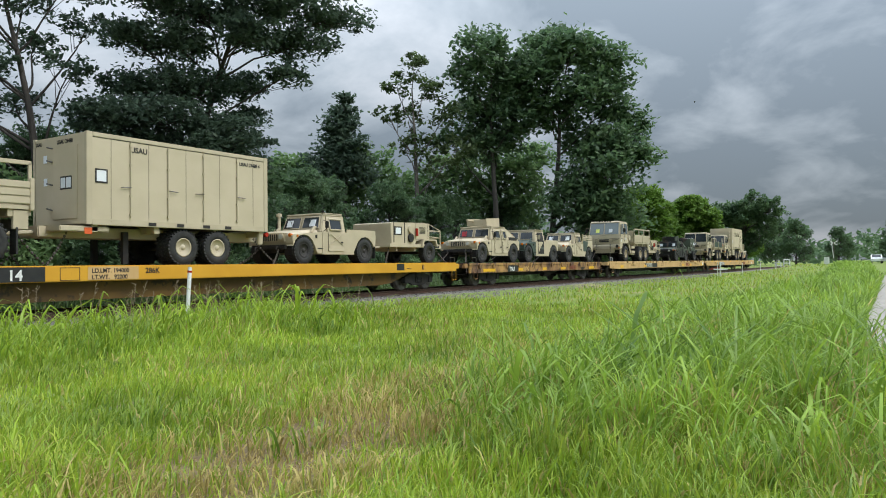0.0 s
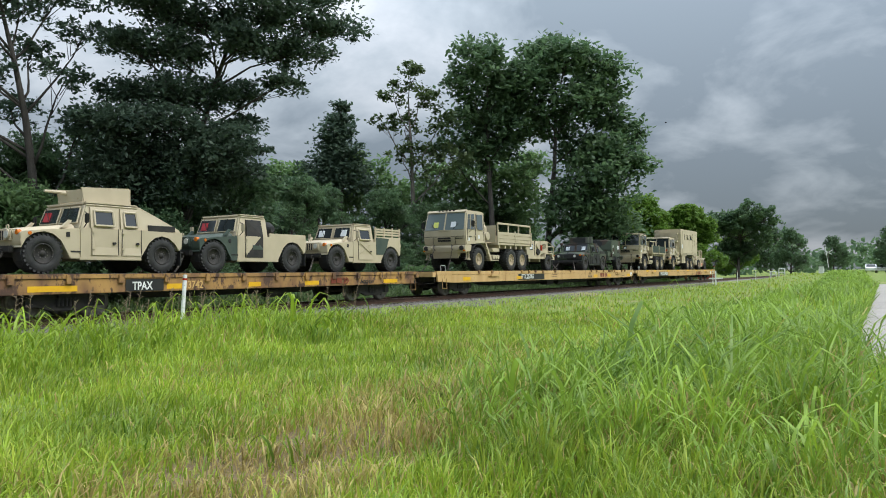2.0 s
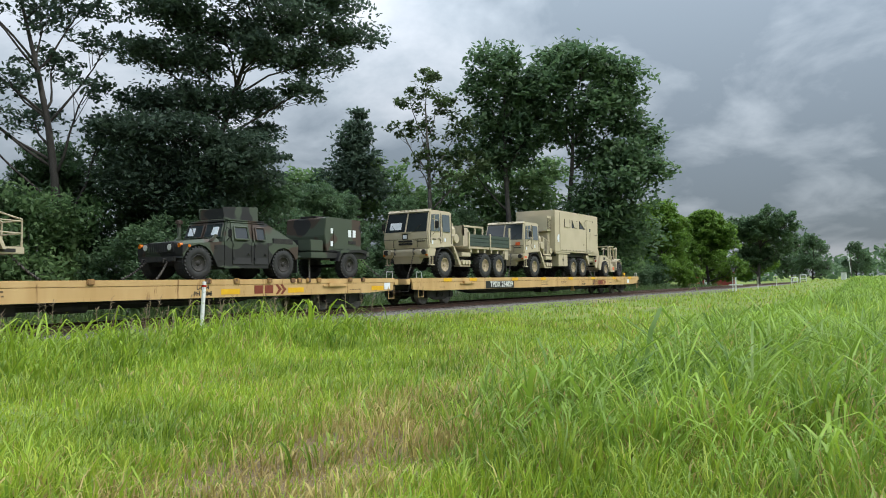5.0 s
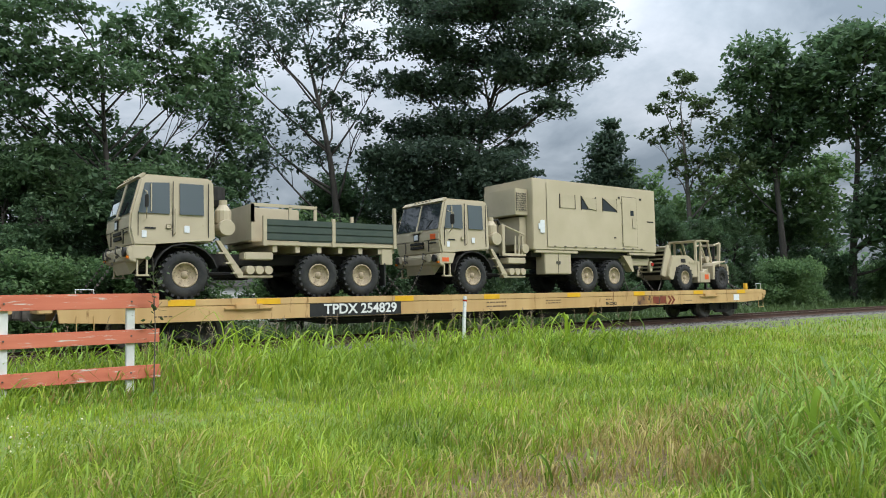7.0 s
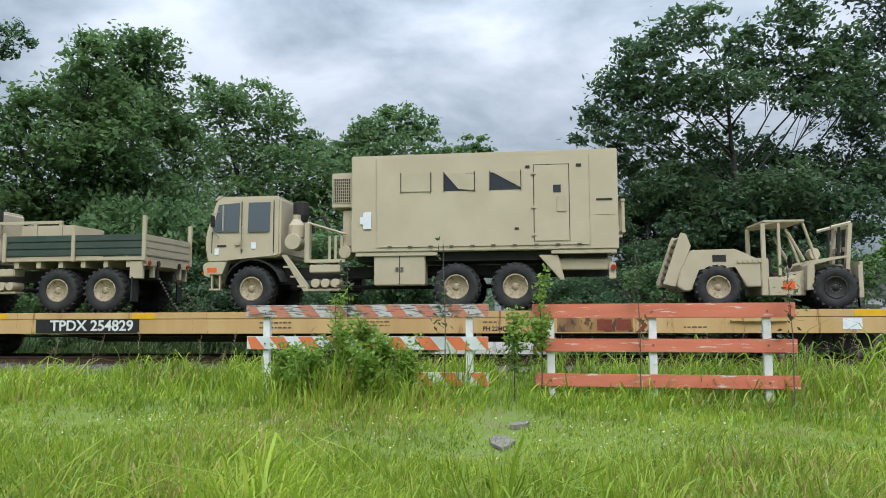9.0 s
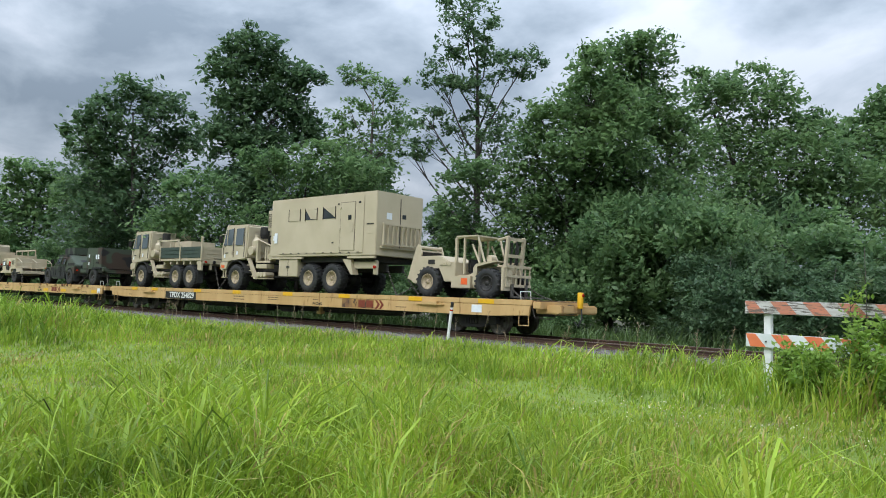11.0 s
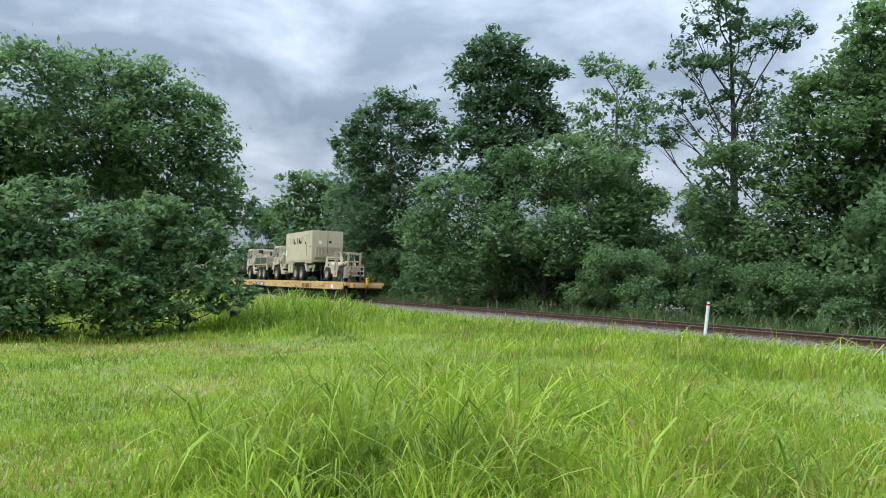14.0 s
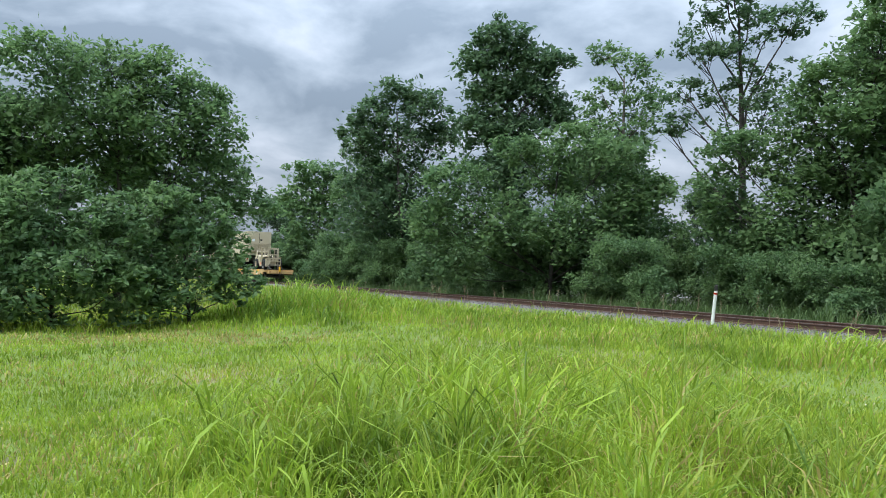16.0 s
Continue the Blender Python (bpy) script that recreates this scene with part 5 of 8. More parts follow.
        bm = tube(B(), [(0.6, s * 1.0, 1.16), (0.65, s * 1.18, 1.24), (0.65, s * 1.2, 1.5), (0.54, s * 0.94, 1.56)], 0.012)
        mir = part("mirror", bm, BLACK, t)
        part("mirror_head", box(B(), 0.62, 0.67, s * 1.2 - 0.08, s * 1.2 + 0.08, 1.26, 1.5, 0.02), paint if top == "troop" or not doors else BLACK, mir)
    bm = B()
    tube(bm, [(0.5, -0.8, 1.78), (0.5, 0.8, 1.78)], 0.03)
    part("windscreen_header", bm, paint, cab)
    back = -0.98 if top == "turret" else -0.52
    part("roof_lip", box(B(), back, 0.5, -0.91, 0.91, 1.785, 1.825, 0.012), paint, cab)
    for s in (-1, 1):
        part("drip_rail", tube(B(), [(0.5, s * 0.9, 1.745), (back, s * 0.9, 1.745)], 0.018, 5), paint, cab)
        for x in ((0.43, -0.31, -0.43, -0.99) if top == "turret" else (0.43,)):
            part("door_seam", prism(B(), [(x - 0.008, 0.46), (x + 0.008, 0.46), (x + 0.008, 1.15), (x - 0.008, 1.15)], 0, 0, 0, [s * 1.07] * 4, [s * 1.088, s * 1.088, s * 1.066, s * 1.066]), BLACK, cab)
        for x in ((0.40, -0.44) if top == "turret" else (0.40,)):
            for z in (0.6, 1.02):
                part("hinge", box(B(), x - 0.05, x + 0.03, min(s * 1.07, s * 1.1), max(s * 1.07, s * 1.1), z, z + 0.06, 0.006), paint, cab)
        part("fender_step", box(B(), 0.72, 0.98, min(s * 1.04, s * 1.068), max(s * 1.04, s * 1.068), 0.52, 0.56), BLACK, t)
        part("rocker_rail", box(B(), -1.0, 0.76, min(s * 0.96, s * 1.07), max(s * 0.96, s * 1.07), 0.33, 0.4, 0.012), paint, t)
    if top == "turret":
        bm = lathe(B(), [(0.5, 1.79), (0.5, 1.86)], 20, (-0.35, 0, 0), "z")
        tr = part("turret_ring", bm, paint, t)
        pts = [(0.35, 1.86), (0.42, 2.22), (-0.95, 2.3), (-1.0, 1.86)]
        for s in (-1, 1):
            part("armour_plate", prism(B(), pts, s * 0.56 - 0.02, s * 0.56 + 0.02), paint, tr)
        part("armour_plate", box(B(), -1.0, -0.96, -0.56, 0.56, 1.86, 2.28), paint, tr)
        part("armour_plate", box(B(), 0.34, 0.38, -0.56, 0.56, 1.86, 2.18), paint, tr)
        if paint is not CAMO:
            part("gun_mount", tube(B(), [(0.2, -0.2, 2.1), (0.62, -0.2, 2.13), (0.95, -0.2, 2.13)], 0.06, 8, 0.035), paint, tr)
        for s in (-1, 1):
            part("side_grille", box(B(), -2.1, -1.25, min(s * 0.97, s * 1.02), max(s * 0.97, s * 1.02), 1.14, 1.3), BLACK, t)
    else:
        bm = box(B(), -2.3, -0.66, -0.98, 0.98, 1.12, 1.16)
        for s in (-1, 1):
            box(bm, -2.32, -0.62, s * 1.02 - 0.03, s * 1.02 + 0.03, 1.1, 1.36 if top == "troop" else 1.26, 0.015)
        box(bm, -2.34, -2.3, -1.0, 1.0, 1.1, 1.36 if top == "troop" else 1.26)
        part("cargo_bed", bm, paint, t)
        if top == "troop":
            for s in (-1, 1):
                bm = B()
                for k in range(3):
                    box(bm, -2.32, -0.68, s * 1.0 - 0.015, s * 1.0 + 0.015, 1.42 + k * 0.1, 1.49 + k * 0.1)
                for x in (-0.7, -1.25, -1.8, -2.3):
                    box(bm, x - 0.03, x + 0.03, s * 1.0 - 0.03, s * 1.0 + 0.03, 1.3, 1.74)
                part("seat_slats", bm, paint, t, "wooden slatted troop seat")
                part("repaired_panel", prism(B(), [(-0.68, 0.66), (-1.15, 0.66), (-1.32, 0.86), (-1.5, 1.3), (-0.66, 1.33)], min(s * 1.06, s * 1.07), max(s * 1.06, s * 1.07)), GREEN, t, "dark green patch panel")
        elif not doors:
            part("soft_bundle", lathe(B(), [(0.1, -0.8), (0.24, -0.6), (0.3, 0.0), (0.24, 0.6), (0.1, 0.8)], 12, (-1.0, 0, 1.42)), RUBBER, t, "rolled black canvas top")
    part("intake_stack", lathe(B(), [(0.06, 1.1), (0.06, 1.72), (0.11, 1.74), (0.11, 1.84), (0.04, 1.86)], 12, (0.86, -0.92, 0), "z"), paint, t) if paint is CAMO or stack else None
    bm = B()
    box(bm, -2.2, 2.1, -0.5, 0.5, 0.4, 0.62)
    for x in (1.65, -1.65):
        cyl(bm, (x, 0, 0.47), 0.06, 0.95, "y", 8)
    box(bm, -2.42, -2.3, -0.9, 0.9, 0.5, 0.62, 0.02)
    part("chassis", bm, BLACK, t)
    for x in (1.65, -1.65):
        for s in (-1, 1):
            wheel(t, x, s * 1.06, 0.475, 0.32, rim or BLACK, 26)
            part("wheel_arch", cyl(B(), (x, s * 0.78, 0.5), 0.5, 0.2, "y", 16), BLACK, t)
    for s in (-1, 1):
        part("tail_lamp", cyl(B(), (-2.36, s * 0.9, 0.86), 0.05, 0.03, "x", 10), RED_LENS, t)
        part("mud_flap", box(B(), -2.28, -2.25, s * 0.9 - 0.16, s * 0.9 + 0.16, 0.2, 0.66), RUBBER, t)
    chains(t, [((2.3, s * 0.5, 0.5), (2.85, s * 0.8, 0.02)) for s in (-1, 1)])
    return t


def remap(t, f):
    """Move a vehicle's stations along its length."""
    for ob in t.children_recursive:
        if ob.parent is not t and ob.parent.matrix_basis.translation.length > 0:
            continue
        m = ob.matrix_basis.copy()
        if m.translation.length > 0:
            m.translation.x = f(m.translation.x)
            ob.matrix_basis = m
        elif ob.type == "MESH":
            for v in ob.data.vertices:
                v.co.x = f(v.co.x)


def generator_trailer(label, paint):
    """Boxy generator set on a two-wheel trailer with a railed platform behind. Origin under the axle."""
    t = thing("generator_trailer", label, "trailer", "trailers on the train")
    bm = prism(B(), [(2.65, 0.78), (2.7, 1.62), (2.5, 1.66), (0.3, 1.72), (0.05, 1.66), (0.05, 1.05), (0.9, 0.95), (1.0, 0.78)], -0.98, 0.98, 0.02)
    bodyp = part("body", bm, paint, t)
    part("rear_body", box(B(), -0.05, 1.0, -1.0, 1.0, 1.0, 1.7, 0.02), paint, t)
    bm = box(B(), 0.02, 2.8, -1.02, 1.02, 0.66, 0.8, 0.01)
    for x in (0.9, 2.2):
        box(bm, x - 0.05, x + 0.05, -0.9, 0.9, 0.5, 0.68)
    tube(bm, [(2.7, -0.5, 0.66), (3.9, 0, 0.62)], 0.05)
    tube(bm, [(2.7, 0.5, 0.66), (3.9, 0, 0.62)], 0.05)
    part("frame", bm, paint, t)
    part("drawbar_leg", tube(B(), [(3.3, 0.2, 0.7), (3.3, 0.2, 0.02)], 0.04), BLACK, t)
    part("instrument_panel", box(B(), 1.95, 2.45, 0.982, 0.99, 1.15, 1.5), BLACK, bodyp)
    part("notice", box(B(), 2.02, 2.38, 0.99, 0.996, 1.2, 1.45), PAPER, bodyp)
    for x, z in ((1.35, 1.42), (1.35, 1.05)):
        part("hose_reel", cyl(B(), (x, 1.0, z), 0.18, 0.06, "y", 18), paint if z > 1.2 else BLACK, bodyp)
    part("fire_extinguisher", cyl(B(), (0.95, 1.05, 1.3), 0.06, 0.16, "z", 12), RED_LENS, bodyp, "red fire extinguisher")
    bm = B()
    for k in range(6):
        box(bm, 0.25, 0.7, 1.0, 1.012, 1.25 + k * 0.05, 1.27 + k * 0.05)
    part("louvre", bm, BLACK, bodyp)
    bm = B()
    for x in (2.5, 1.75, 0.05):
        box(bm, x - 0.008, x + 0.008, 0.98, 1.006, 0.85, 1.66)
    part("panel_seam", bm, BLACK, bodyp)
    bm = B()
    for y in (-0.95, 0.0, 0.95):
        tube(bm, [(-0.1, y, 0.86), (-0.1, y, 1.68), (-1.0, y, 1.42), (-1.0, y, 0.78)], 0.025)
    for z in (1.12, 1.4):
        tube(bm, [(-0.1, 0.95, z + 0.02), (-1.0, 0.95, z - 0.02)], 0.018)
    for z in (0.8, 1.1, 1.4):
        tube(bm, [(-1.0, -0.95, z), (-1.0, 0.95, z)], 0.02)
    part("platform_rail", bm, paint, t)
    bm = box(B(), -1.05, 0.1, -0.98, 0.98, 0.62, 0.78, 0.01)
    part("platform", bm, paint, t)
    part("step_opening", box(B(), -0.85, -0.3, 0.975, 0.99, 0.66, 0.74), BLACK, t)
    part("mudguard", prism(B(), [(0.62, 0.72), (0.5, 1.02), (-0.48, 1.02), (-0.6, 0.72), (-0.52, 0.72), (-0.42, 0.96), (0.44, 0.96), (0.54, 0.72)], 0.72, 1.1), paint, t)
    part("axle", cyl(B(), (0, 0, 0.45), 0.06, 0.9, "y", 8), BLACK, t)
    for s in (-1, 1):
        wheel(t, 0, s * 1.05, 0.46, 0.3, BLACK, 26)
    chains(t, [((2.6, 0.8, 0.66), (3.1, 1.0, 0.02)), ((-0.8, 0.8, 0.62), (-1.4, 1.0, 0.02))])
    return t


def shelter_trailer(label, paint):
    t = thing("shelter_trailer", label, "trailer", "trailers on the train")
    bm = prism(B(), [(1.1, 0.95), (1.2, 1.5), (1.15, 2.12), (1.0, 2.18), (-0.75, 2.14), (-0.78, 0.95)], -0.95, 0.95, 0.02)
    b = part("box_body", bm, paint, t)
    part("roof_vent", box(B(), 0.5, 1.05, -0.4, 0.4, 2.17, 2.24, 0.02), BLACK, b)
    bm = box(B(), -1.0, 1.9, -0.98, 0.98, 0.72, 0.92, 0.01)
    tube(bm, [(1.8, -0.5, 0.76), (2.9, 0, 0.7)], 0.05)
    tube(bm, [(1.8, 0.5, 0.76), (2.9, 0, 0.7)], 0.05)
    box(bm, 1.2, 1.85, -0.9, 0.9, 0.95, 1.35, 0.03)
    box(bm, -1.2, -0.95, 0.7, 1.0, 0.8, 1.0, 0.02)
    part("frame", bm, paint, t)
    for x, z in ((-0.2, 1.5), (-0.45, 1.5)):
        part("notice", box(B(), x, x + 0.16, 0.952, 0.96, z, z + 0.26), PAPER, b)
    part("vent", box(B(), -0.45, -0.05, 0.952, 0.965, 1.25, 1.36), BLACK, b)
    bm = box(B(), 0.2, 0.75, 0.95, 0.97, 1.05, 1.7, 0.01)
    part("hatch", bm, paint, b)
    for z in (1.15, 1.6):
        part("sticker", box(B(), 0.78, 0.9, 0.955, 0.965, z, z + 0.18), PAPER, b)
    part("mudguard", prism(B(), [(0.68, 0.62), (0.5, 1.0), (-0.6, 1.06), (-0.95, 1.0), (-0.95, 0.9), (-0.5, 0.96), (0.42, 0.92), (0.58, 0.62)], 0.7, 1.1), paint, t)
    part("axle", cyl(B(), (0, 0, 0.47), 0.06, 0.9, "y", 8), BLACK, t)
    for s in (-1, 1):
        wheel(t, 0, s * 1.06, 0.48, 0.32, BLACK, 26)
    part("hitch", tube(B(), [(2.4, 0.1, 0.75), (2.4, 0.1, 0.03)], 0.04), STEEL, t)
    chains(t, [((-1.0, 0.7, 0.75), (-1.9, 1.0, 0.02)), ((1.6, 0.6, 0.7), (2.0, 1.0, 0.02))])
    return t


def container_trailer():
    """Twenty-foot container on a tandem trailer; origin under its rear end, body ahead."""
    t = thing("container_trailer", "tan steel twenty-foot container on a tandem-axle trailer", "trailer", "trailers on the train")
    c = part("container", box(B(), 0.0, 6.06, -1.22, 1.22, 1.06, 3.36, 0.015), TAN_B, t, "tan container with tall side doors")
    for s in (-1, 1):
        for x in (0.07, 5.99):
            part("corner_post", box(B(), x - 0.08, x + 0.08, s * 1.18 - 0.06, s * 1.18 + 0.055, 1.04, 3.38, 0.01), TAN, c)
        part("top_rail", box(B(), 0.15, 5.91, s * 1.19 - 0.05, s * 1.19 + 0.045, 3.26, 3.375, 0.01), TAN, c)
        part("bottom_rail", box(B(), 0.15, 5.91, s * 1.19 - 0.05, s * 1.19 + 0.045, 1.03, 1.18, 0.01), TAN, c)
    for x in (1.25, 2.5, 3.7, 4.85):
        rod = part("lock_rod", tube(B(), [(x, 1.245, 1.25), (x, 1.245, 3.24)], 0.018), TAN, c)
        part("lever", tube(B(), [(x, 1.26, 2.05), (x + (0.3 if x in (2.5, 4.85) else -0.3), 1.27, 2.03)], 0.014), STEEL, rod)
        bm = B()
        for z in (1.3, 1.8, 2.6, 3.12):
            box(bm, x - 0.03, x + 0.03, 1.22, 1.265, z, z + 0.06)
        part("rod_guide", bm, TAN, rod)
    bm = box(B(), 0.1, 5.9, 1.222, 1.226, 3.245, 3.255)
    for x in (0.6, 1.9, 3.1, 4.3, 5.4):
        box(bm, x - 0.004, x + 0.004, 1.222, 1.226, 1.2, 3.24)
    part("door_joint", bm, BLACK, c)
    bm = B()
    for x in (1.6, 2.4, 3.3, 4.2):
        box(bm, x - 0.12, x + 0.12, 1.236, 1.242, 1.06, 1.15)
    part("fork_pocket", bm, BLACK, c)
    for x, z, w, h in ((5.5, 2.1, 0.34, 0.36),):
        part("notice", box(B(), x, x + w, 1.226, 1.232, z, z + h), BLACK, c)
        part("paper_sheet", box(B(), x + 0.04, x + w - 0.04, 1.232, 1.238, z + 0.04, z + h - 0.04), PAPER, c)
    # end with a door
    d = part("end_door", box(B(), 6.06, 6.09, -0.25, 0.85, 1.2, 3.08, 0.01), TAN_B, c)
    for z in (1.45, 2.1, 2.7, 3.05):
        part("hinge", tube(B(), [(6.1, -0.25, z), (6.14, -0.45, z + 0.05)], 0.02), STEEL, d)
    part("notice", box(B(), 6.09, 6.096, 0.1, 0.62, 1.96, 2.3), BLACK, d)
    for y in (0.13, 0.38):
        part("paper_sheet", box(B(), 6.096, 6.1, y, y + 0.21, 2.0, 2.26), PAPER, d)
    for y, z in ((-0.72, 2.7), (-0.7, 2.1)):
        part("sticker", box(B(), 6.07, 6.075, y, y + 0.16, z, z + 0.2), PAPER, c)
    letters("container_mark", "USAU", 0.2, BLACK_PAINT, c, pose(4.85, 1.228, 2.98, 90, 0, 180))
    letters("container_code", "USAU 29488 4", 0.15, BLACK_PAINT, c, pose(1.15, 1.228, 3.03, 90, 0, 180), 0.9)
    letters("container_code", "USAU 29488", 0.15, BLACK_PAINT, c, pose(6.066, -0.1, 3.15, 90, 0, 90), 0.9)
    letters("container_mark", "USAU", 0.13, BLACK_PAINT, c, pose(6.066, -1.1, 3.17, 90, 0, 90), 0.9)
    # trailer
    bm = box(B(), -0.1, 6.9, -0.55, 0.55, 0.72, 1.0, 0.02)
    for x in (0.2, 2.0, 4.0, 5.8):
        box(bm, x - 0.08, x + 0.08, -1.15, 1.15, 0.86, 1.03)
    tube(bm, [(6.8, 0.3, 0.85), (7.9, 0, 0.75)], 0.06)
    tube(bm, [(6.8, -0.3, 0.85), (7.9, 0, 0.75)], 0.06)
    part("trailer_frame", bm, TAN, t)
    bm = box(B(), 5.4, 6.7, -1.0, 1.15, 0.86, 1.0, 0.02)
    cyl(bm, (5.9, 0.9, 0.9), 0.06, 0.3, "x", 8)
    part("front_deck", bm, TAN, t)
    part("rear_bracket", box(B(), 0.1, 0.3, 1.02, 1.14, 0.62, 1.0, 0.03), TAN, t)
    part("tail_lamp", cyl(B(), (0.0, 1.15, 0.95), 0.07, 0.06, "y", 12), RED_LENS, t)
    part("orange_placard", box(B(), 5.88, 6.08, 1.16, 1.166, 0.8, 0.96), ORANGE_CARD, t)
    bm = B()
    for x in (1.95, 3.15):
        cyl(bm, (x, 0, 0.5), 0.08, 1.0, "y", 8)
    part("axles", bm, BLACK, t)
    for x in (1.95, 3.15):
        for s in (-1, 1):
            wheel(t, x, s * 1.18, 0.5, 0.3, TAN, 30)
            wheel(t, x, s * 0.82, 0.5, 0.28, BLACK, 20)
    for s in (-1, 1):
        part("landing_leg", box(B(), 4.6, 4.75, s * 0.7 - 0.06, s * 0.7 + 0.06, 0.04, 0.9), BLACK, t)
    chains(t, [((6.3, 0.8, 0.9), (7.0, 1.1, 0.02)), ((6.3, -0.8, 0.9), (7.0, -1.1, 0.02)), ((0.2, 0.8, 0.8), (-0.5, 1.1, 0.02))])
    return t


def forklift():
    """Rough-terrain forklift; x points to its forks."""
    t = thing("rough_terrain_forklift", "tan rough-terrain forklift with an open cab and short mast", "forklift")
    bm = prism(B(), [(-2.28, 0.62), (-2.1, 0.5), (-1.9, 0.5), (-1.72, 1.1), (-0.75, 1.16), (-0.5, 0.6), (-0.1, 0.6), (-0.1, 1.3), (-0.75, 1.62), (-1.9, 1.6), (-2.2, 1.0)], -0.85, 0.72, 0.03)
    b = part("engine_hood", bm, TAN, t)
    part("vent", box(B(), -1.35, -1.0, -0.862, -0.85, 1.28, 1.46), BLACK, b)
    bm = box(B(), -0.75, -0.05, -0.87, -0.4, 1.22, 1.36, 0.01)
    for k in range(5):
        box(bm, -0.72 + k * 0.13, -0.64 + k * 0.13, -0.885, -0.87, 1.25, 1.33)
    part("side_box", bm, TAN, b)
    bm = B()
    slats = []
    for y in (-0.7, 0.62):
        prism(bm, [(-2.62, 0.7), (-2.3, 0.62), (-1.86, 1.72), (-1.98, 2.06), (-2.12, 2.1), (-2.2, 1.9)], y, y + 0.08, 0.01)
    for k in range(6):
        z = 0.85 + k * 0.19
        x = -2.46 + (z - 0.75) * 0.34
        slats.append(box(B(), x - 0.05, x + 0.16, -0.64, 0.64, z, z + 0.07, 0.01))
    cyl(bm, (-2.02, 0.0, 1.98), 0.07, 0.68, "y", 10)
    guard = part("rear_guard", bm, TAN, t)
    for q in slats:
        part("slat", q, TAN, guard)
    part("radiator_core", prism(B(), [(-2.36, 0.72), (-2.3, 0.72), (-1.92, 1.8), (-1.98, 1.8)], -0.6, 0.6), BLACK, t)
    bm = prism(B(), [(-0.1, 0.36), (1.18, 0.36), (1.24, 0.9), (1.2, 1.05), (1.0, 0.98), (0.7, 0.86), (-0.1, 0.86)], -0.7, 0.7, 0.02)
    box(bm, 0.04, 0.95, -0.9, -0.68, 0.36, 0.82, 0.02)
    box(bm, -0.12, 0.08, -0.88, 0.72, 0.36, 1.35, 0.02)
    f = part("cab_floor", bm, TAN, t)
    part("orange_placard", box(B(), 0.42, 0.78, -0.906, -0.9, 0.50, 0.74), ORANGE_CARD, f)
    bm = B()
    for x, s in ((0.0, 1), (0.0, -1)):
        box(bm, x - 0.05, x + 0.05, s * 0.72 - 0.05, s * 0.72 + 0.05, 1.3, 2.3)
        tube(bm, [(0.05, s * 0.72, 2.3), (0.45, s * 0.72, 2.34), (1.15, s * 0.7, 2.34), (1.55, s * 0.66, 1.3)], 0.05)
        tube(bm, [(0.75, s * 0.6, 2.05), (1.2, s * 0.6, 1.3)], 0.045)
        box(bm, 0.38, 0.46, s * 0.72 - 0.04, s * 0.72 + 0.04, 0.9, 2.32)
    box(bm, 0.0, 1.2, -0.78, 0.78, 2.32, 2.38, 0.01)
    part("roll_cage", bm, TAN, t)
    bm = box(B(), 0.3, 0.75, -0.3, 0.3, 0.86, 1.02, 0.04)
    box(bm, 0.22, 0.34, -0.3, 0.3, 0.95, 1.5, 0.04)
    part("seat", bm, BLACK, t)
    part("steering_wheel", lathe(B(), [(0.17, -0.012), (0.19, 0.0), (0.17, 0.012)], 16, (1.0, 0, 1.3), "x"), BLACK, t)
    part("work_lamp", cyl(B(), (1.5, 0.7, 2.3), 0.07, 0.06, "x", 12), BLACK, t)
    part("work_lamp", cyl(B(), (1.62, 0.6, 1.62), 0.09, 0.06, "x", 12), BLACK, t)
    bm = prism(B(), [(1.15, 1.14), (1.3, 1.28), (1.95, 1.36), (2.4, 1.40), (2.4, 1.34), (1.9, 1.28), (1.36, 1.18), (1.34, 0.5), (1.12, 0.5)], 0.36, 0.95, 0.01)
    prism(bm, [(1.15, 1.14), (1.3, 1.28), (1.95, 1.36), (2.4, 1.40), (2.4, 1.34), (1.9, 1.28), (1.36, 1.18), (1.34, 0.5), (1.12, 0.5)], -0.95, -0.36, 0.01)
    box(bm, 1.2, 2.5, -0.36, 0.36, 0.5, 1.2, 0.03)
    cyl(bm, (1.6, -0.3, 1.48), 0.16, 0.16, "y", 14)
    part("front_frame", bm, TAN, t)
    mast = part("mast", box(B(), 2.46, 2.58, -0.5, 0.5, 0.94, 1.06), TAN, t)
    for s in (-1, 1):
        part("mast_rail", prism(B(), [(2.44, 0.9), (2.56, 0.9), (2.72, 2.28), (2.60, 2.28)], s * 0.5 - 0.07, s * 0.5 + 0.07), TAN, mast)
        part("inner_rail", prism(B(), [(2.3, 1.3), (2.36, 1.3), (2.44, 2.2), (2.38, 2.2)], s * 0.36 - 0.04, s * 0.36 + 0.04), BLACK, mast)
        part("top_arm", tube(B(), [(2.1, s * 0.5, 2.18), (2.7, s * 0.5, 2.3)], 0.05), TAN, mast)
    for z in (1.6, 2.22):
        part("mast_crossbar", box(B(), 2.46 + (z - 0.9) * 0.116, 2.56 + (z - 0.9) * 0.116, -0.43, 0.43, z - 0.06, z + 0.06), TAN, mast)
    bm = B()
    for s in (-1, 1):
        tube(bm, [(2.5, s * 0.2, 0.8), (2.62, s * 0.2, 2.1)], 0.045)
    part("lift_cylinder", bm, BLACK, t)
    bm = B()
    for k in range(6):
        y = -0.75 + k * 0.3
        box(bm, 2.78, 2.83, y - 0.025, y + 0.025, 0.45, 1.25)
    for z in (0.5, 0.85, 1.2):
        box(bm, 2.76, 2.85, -0.8, 0.8, z - 0.05, z + 0.05)
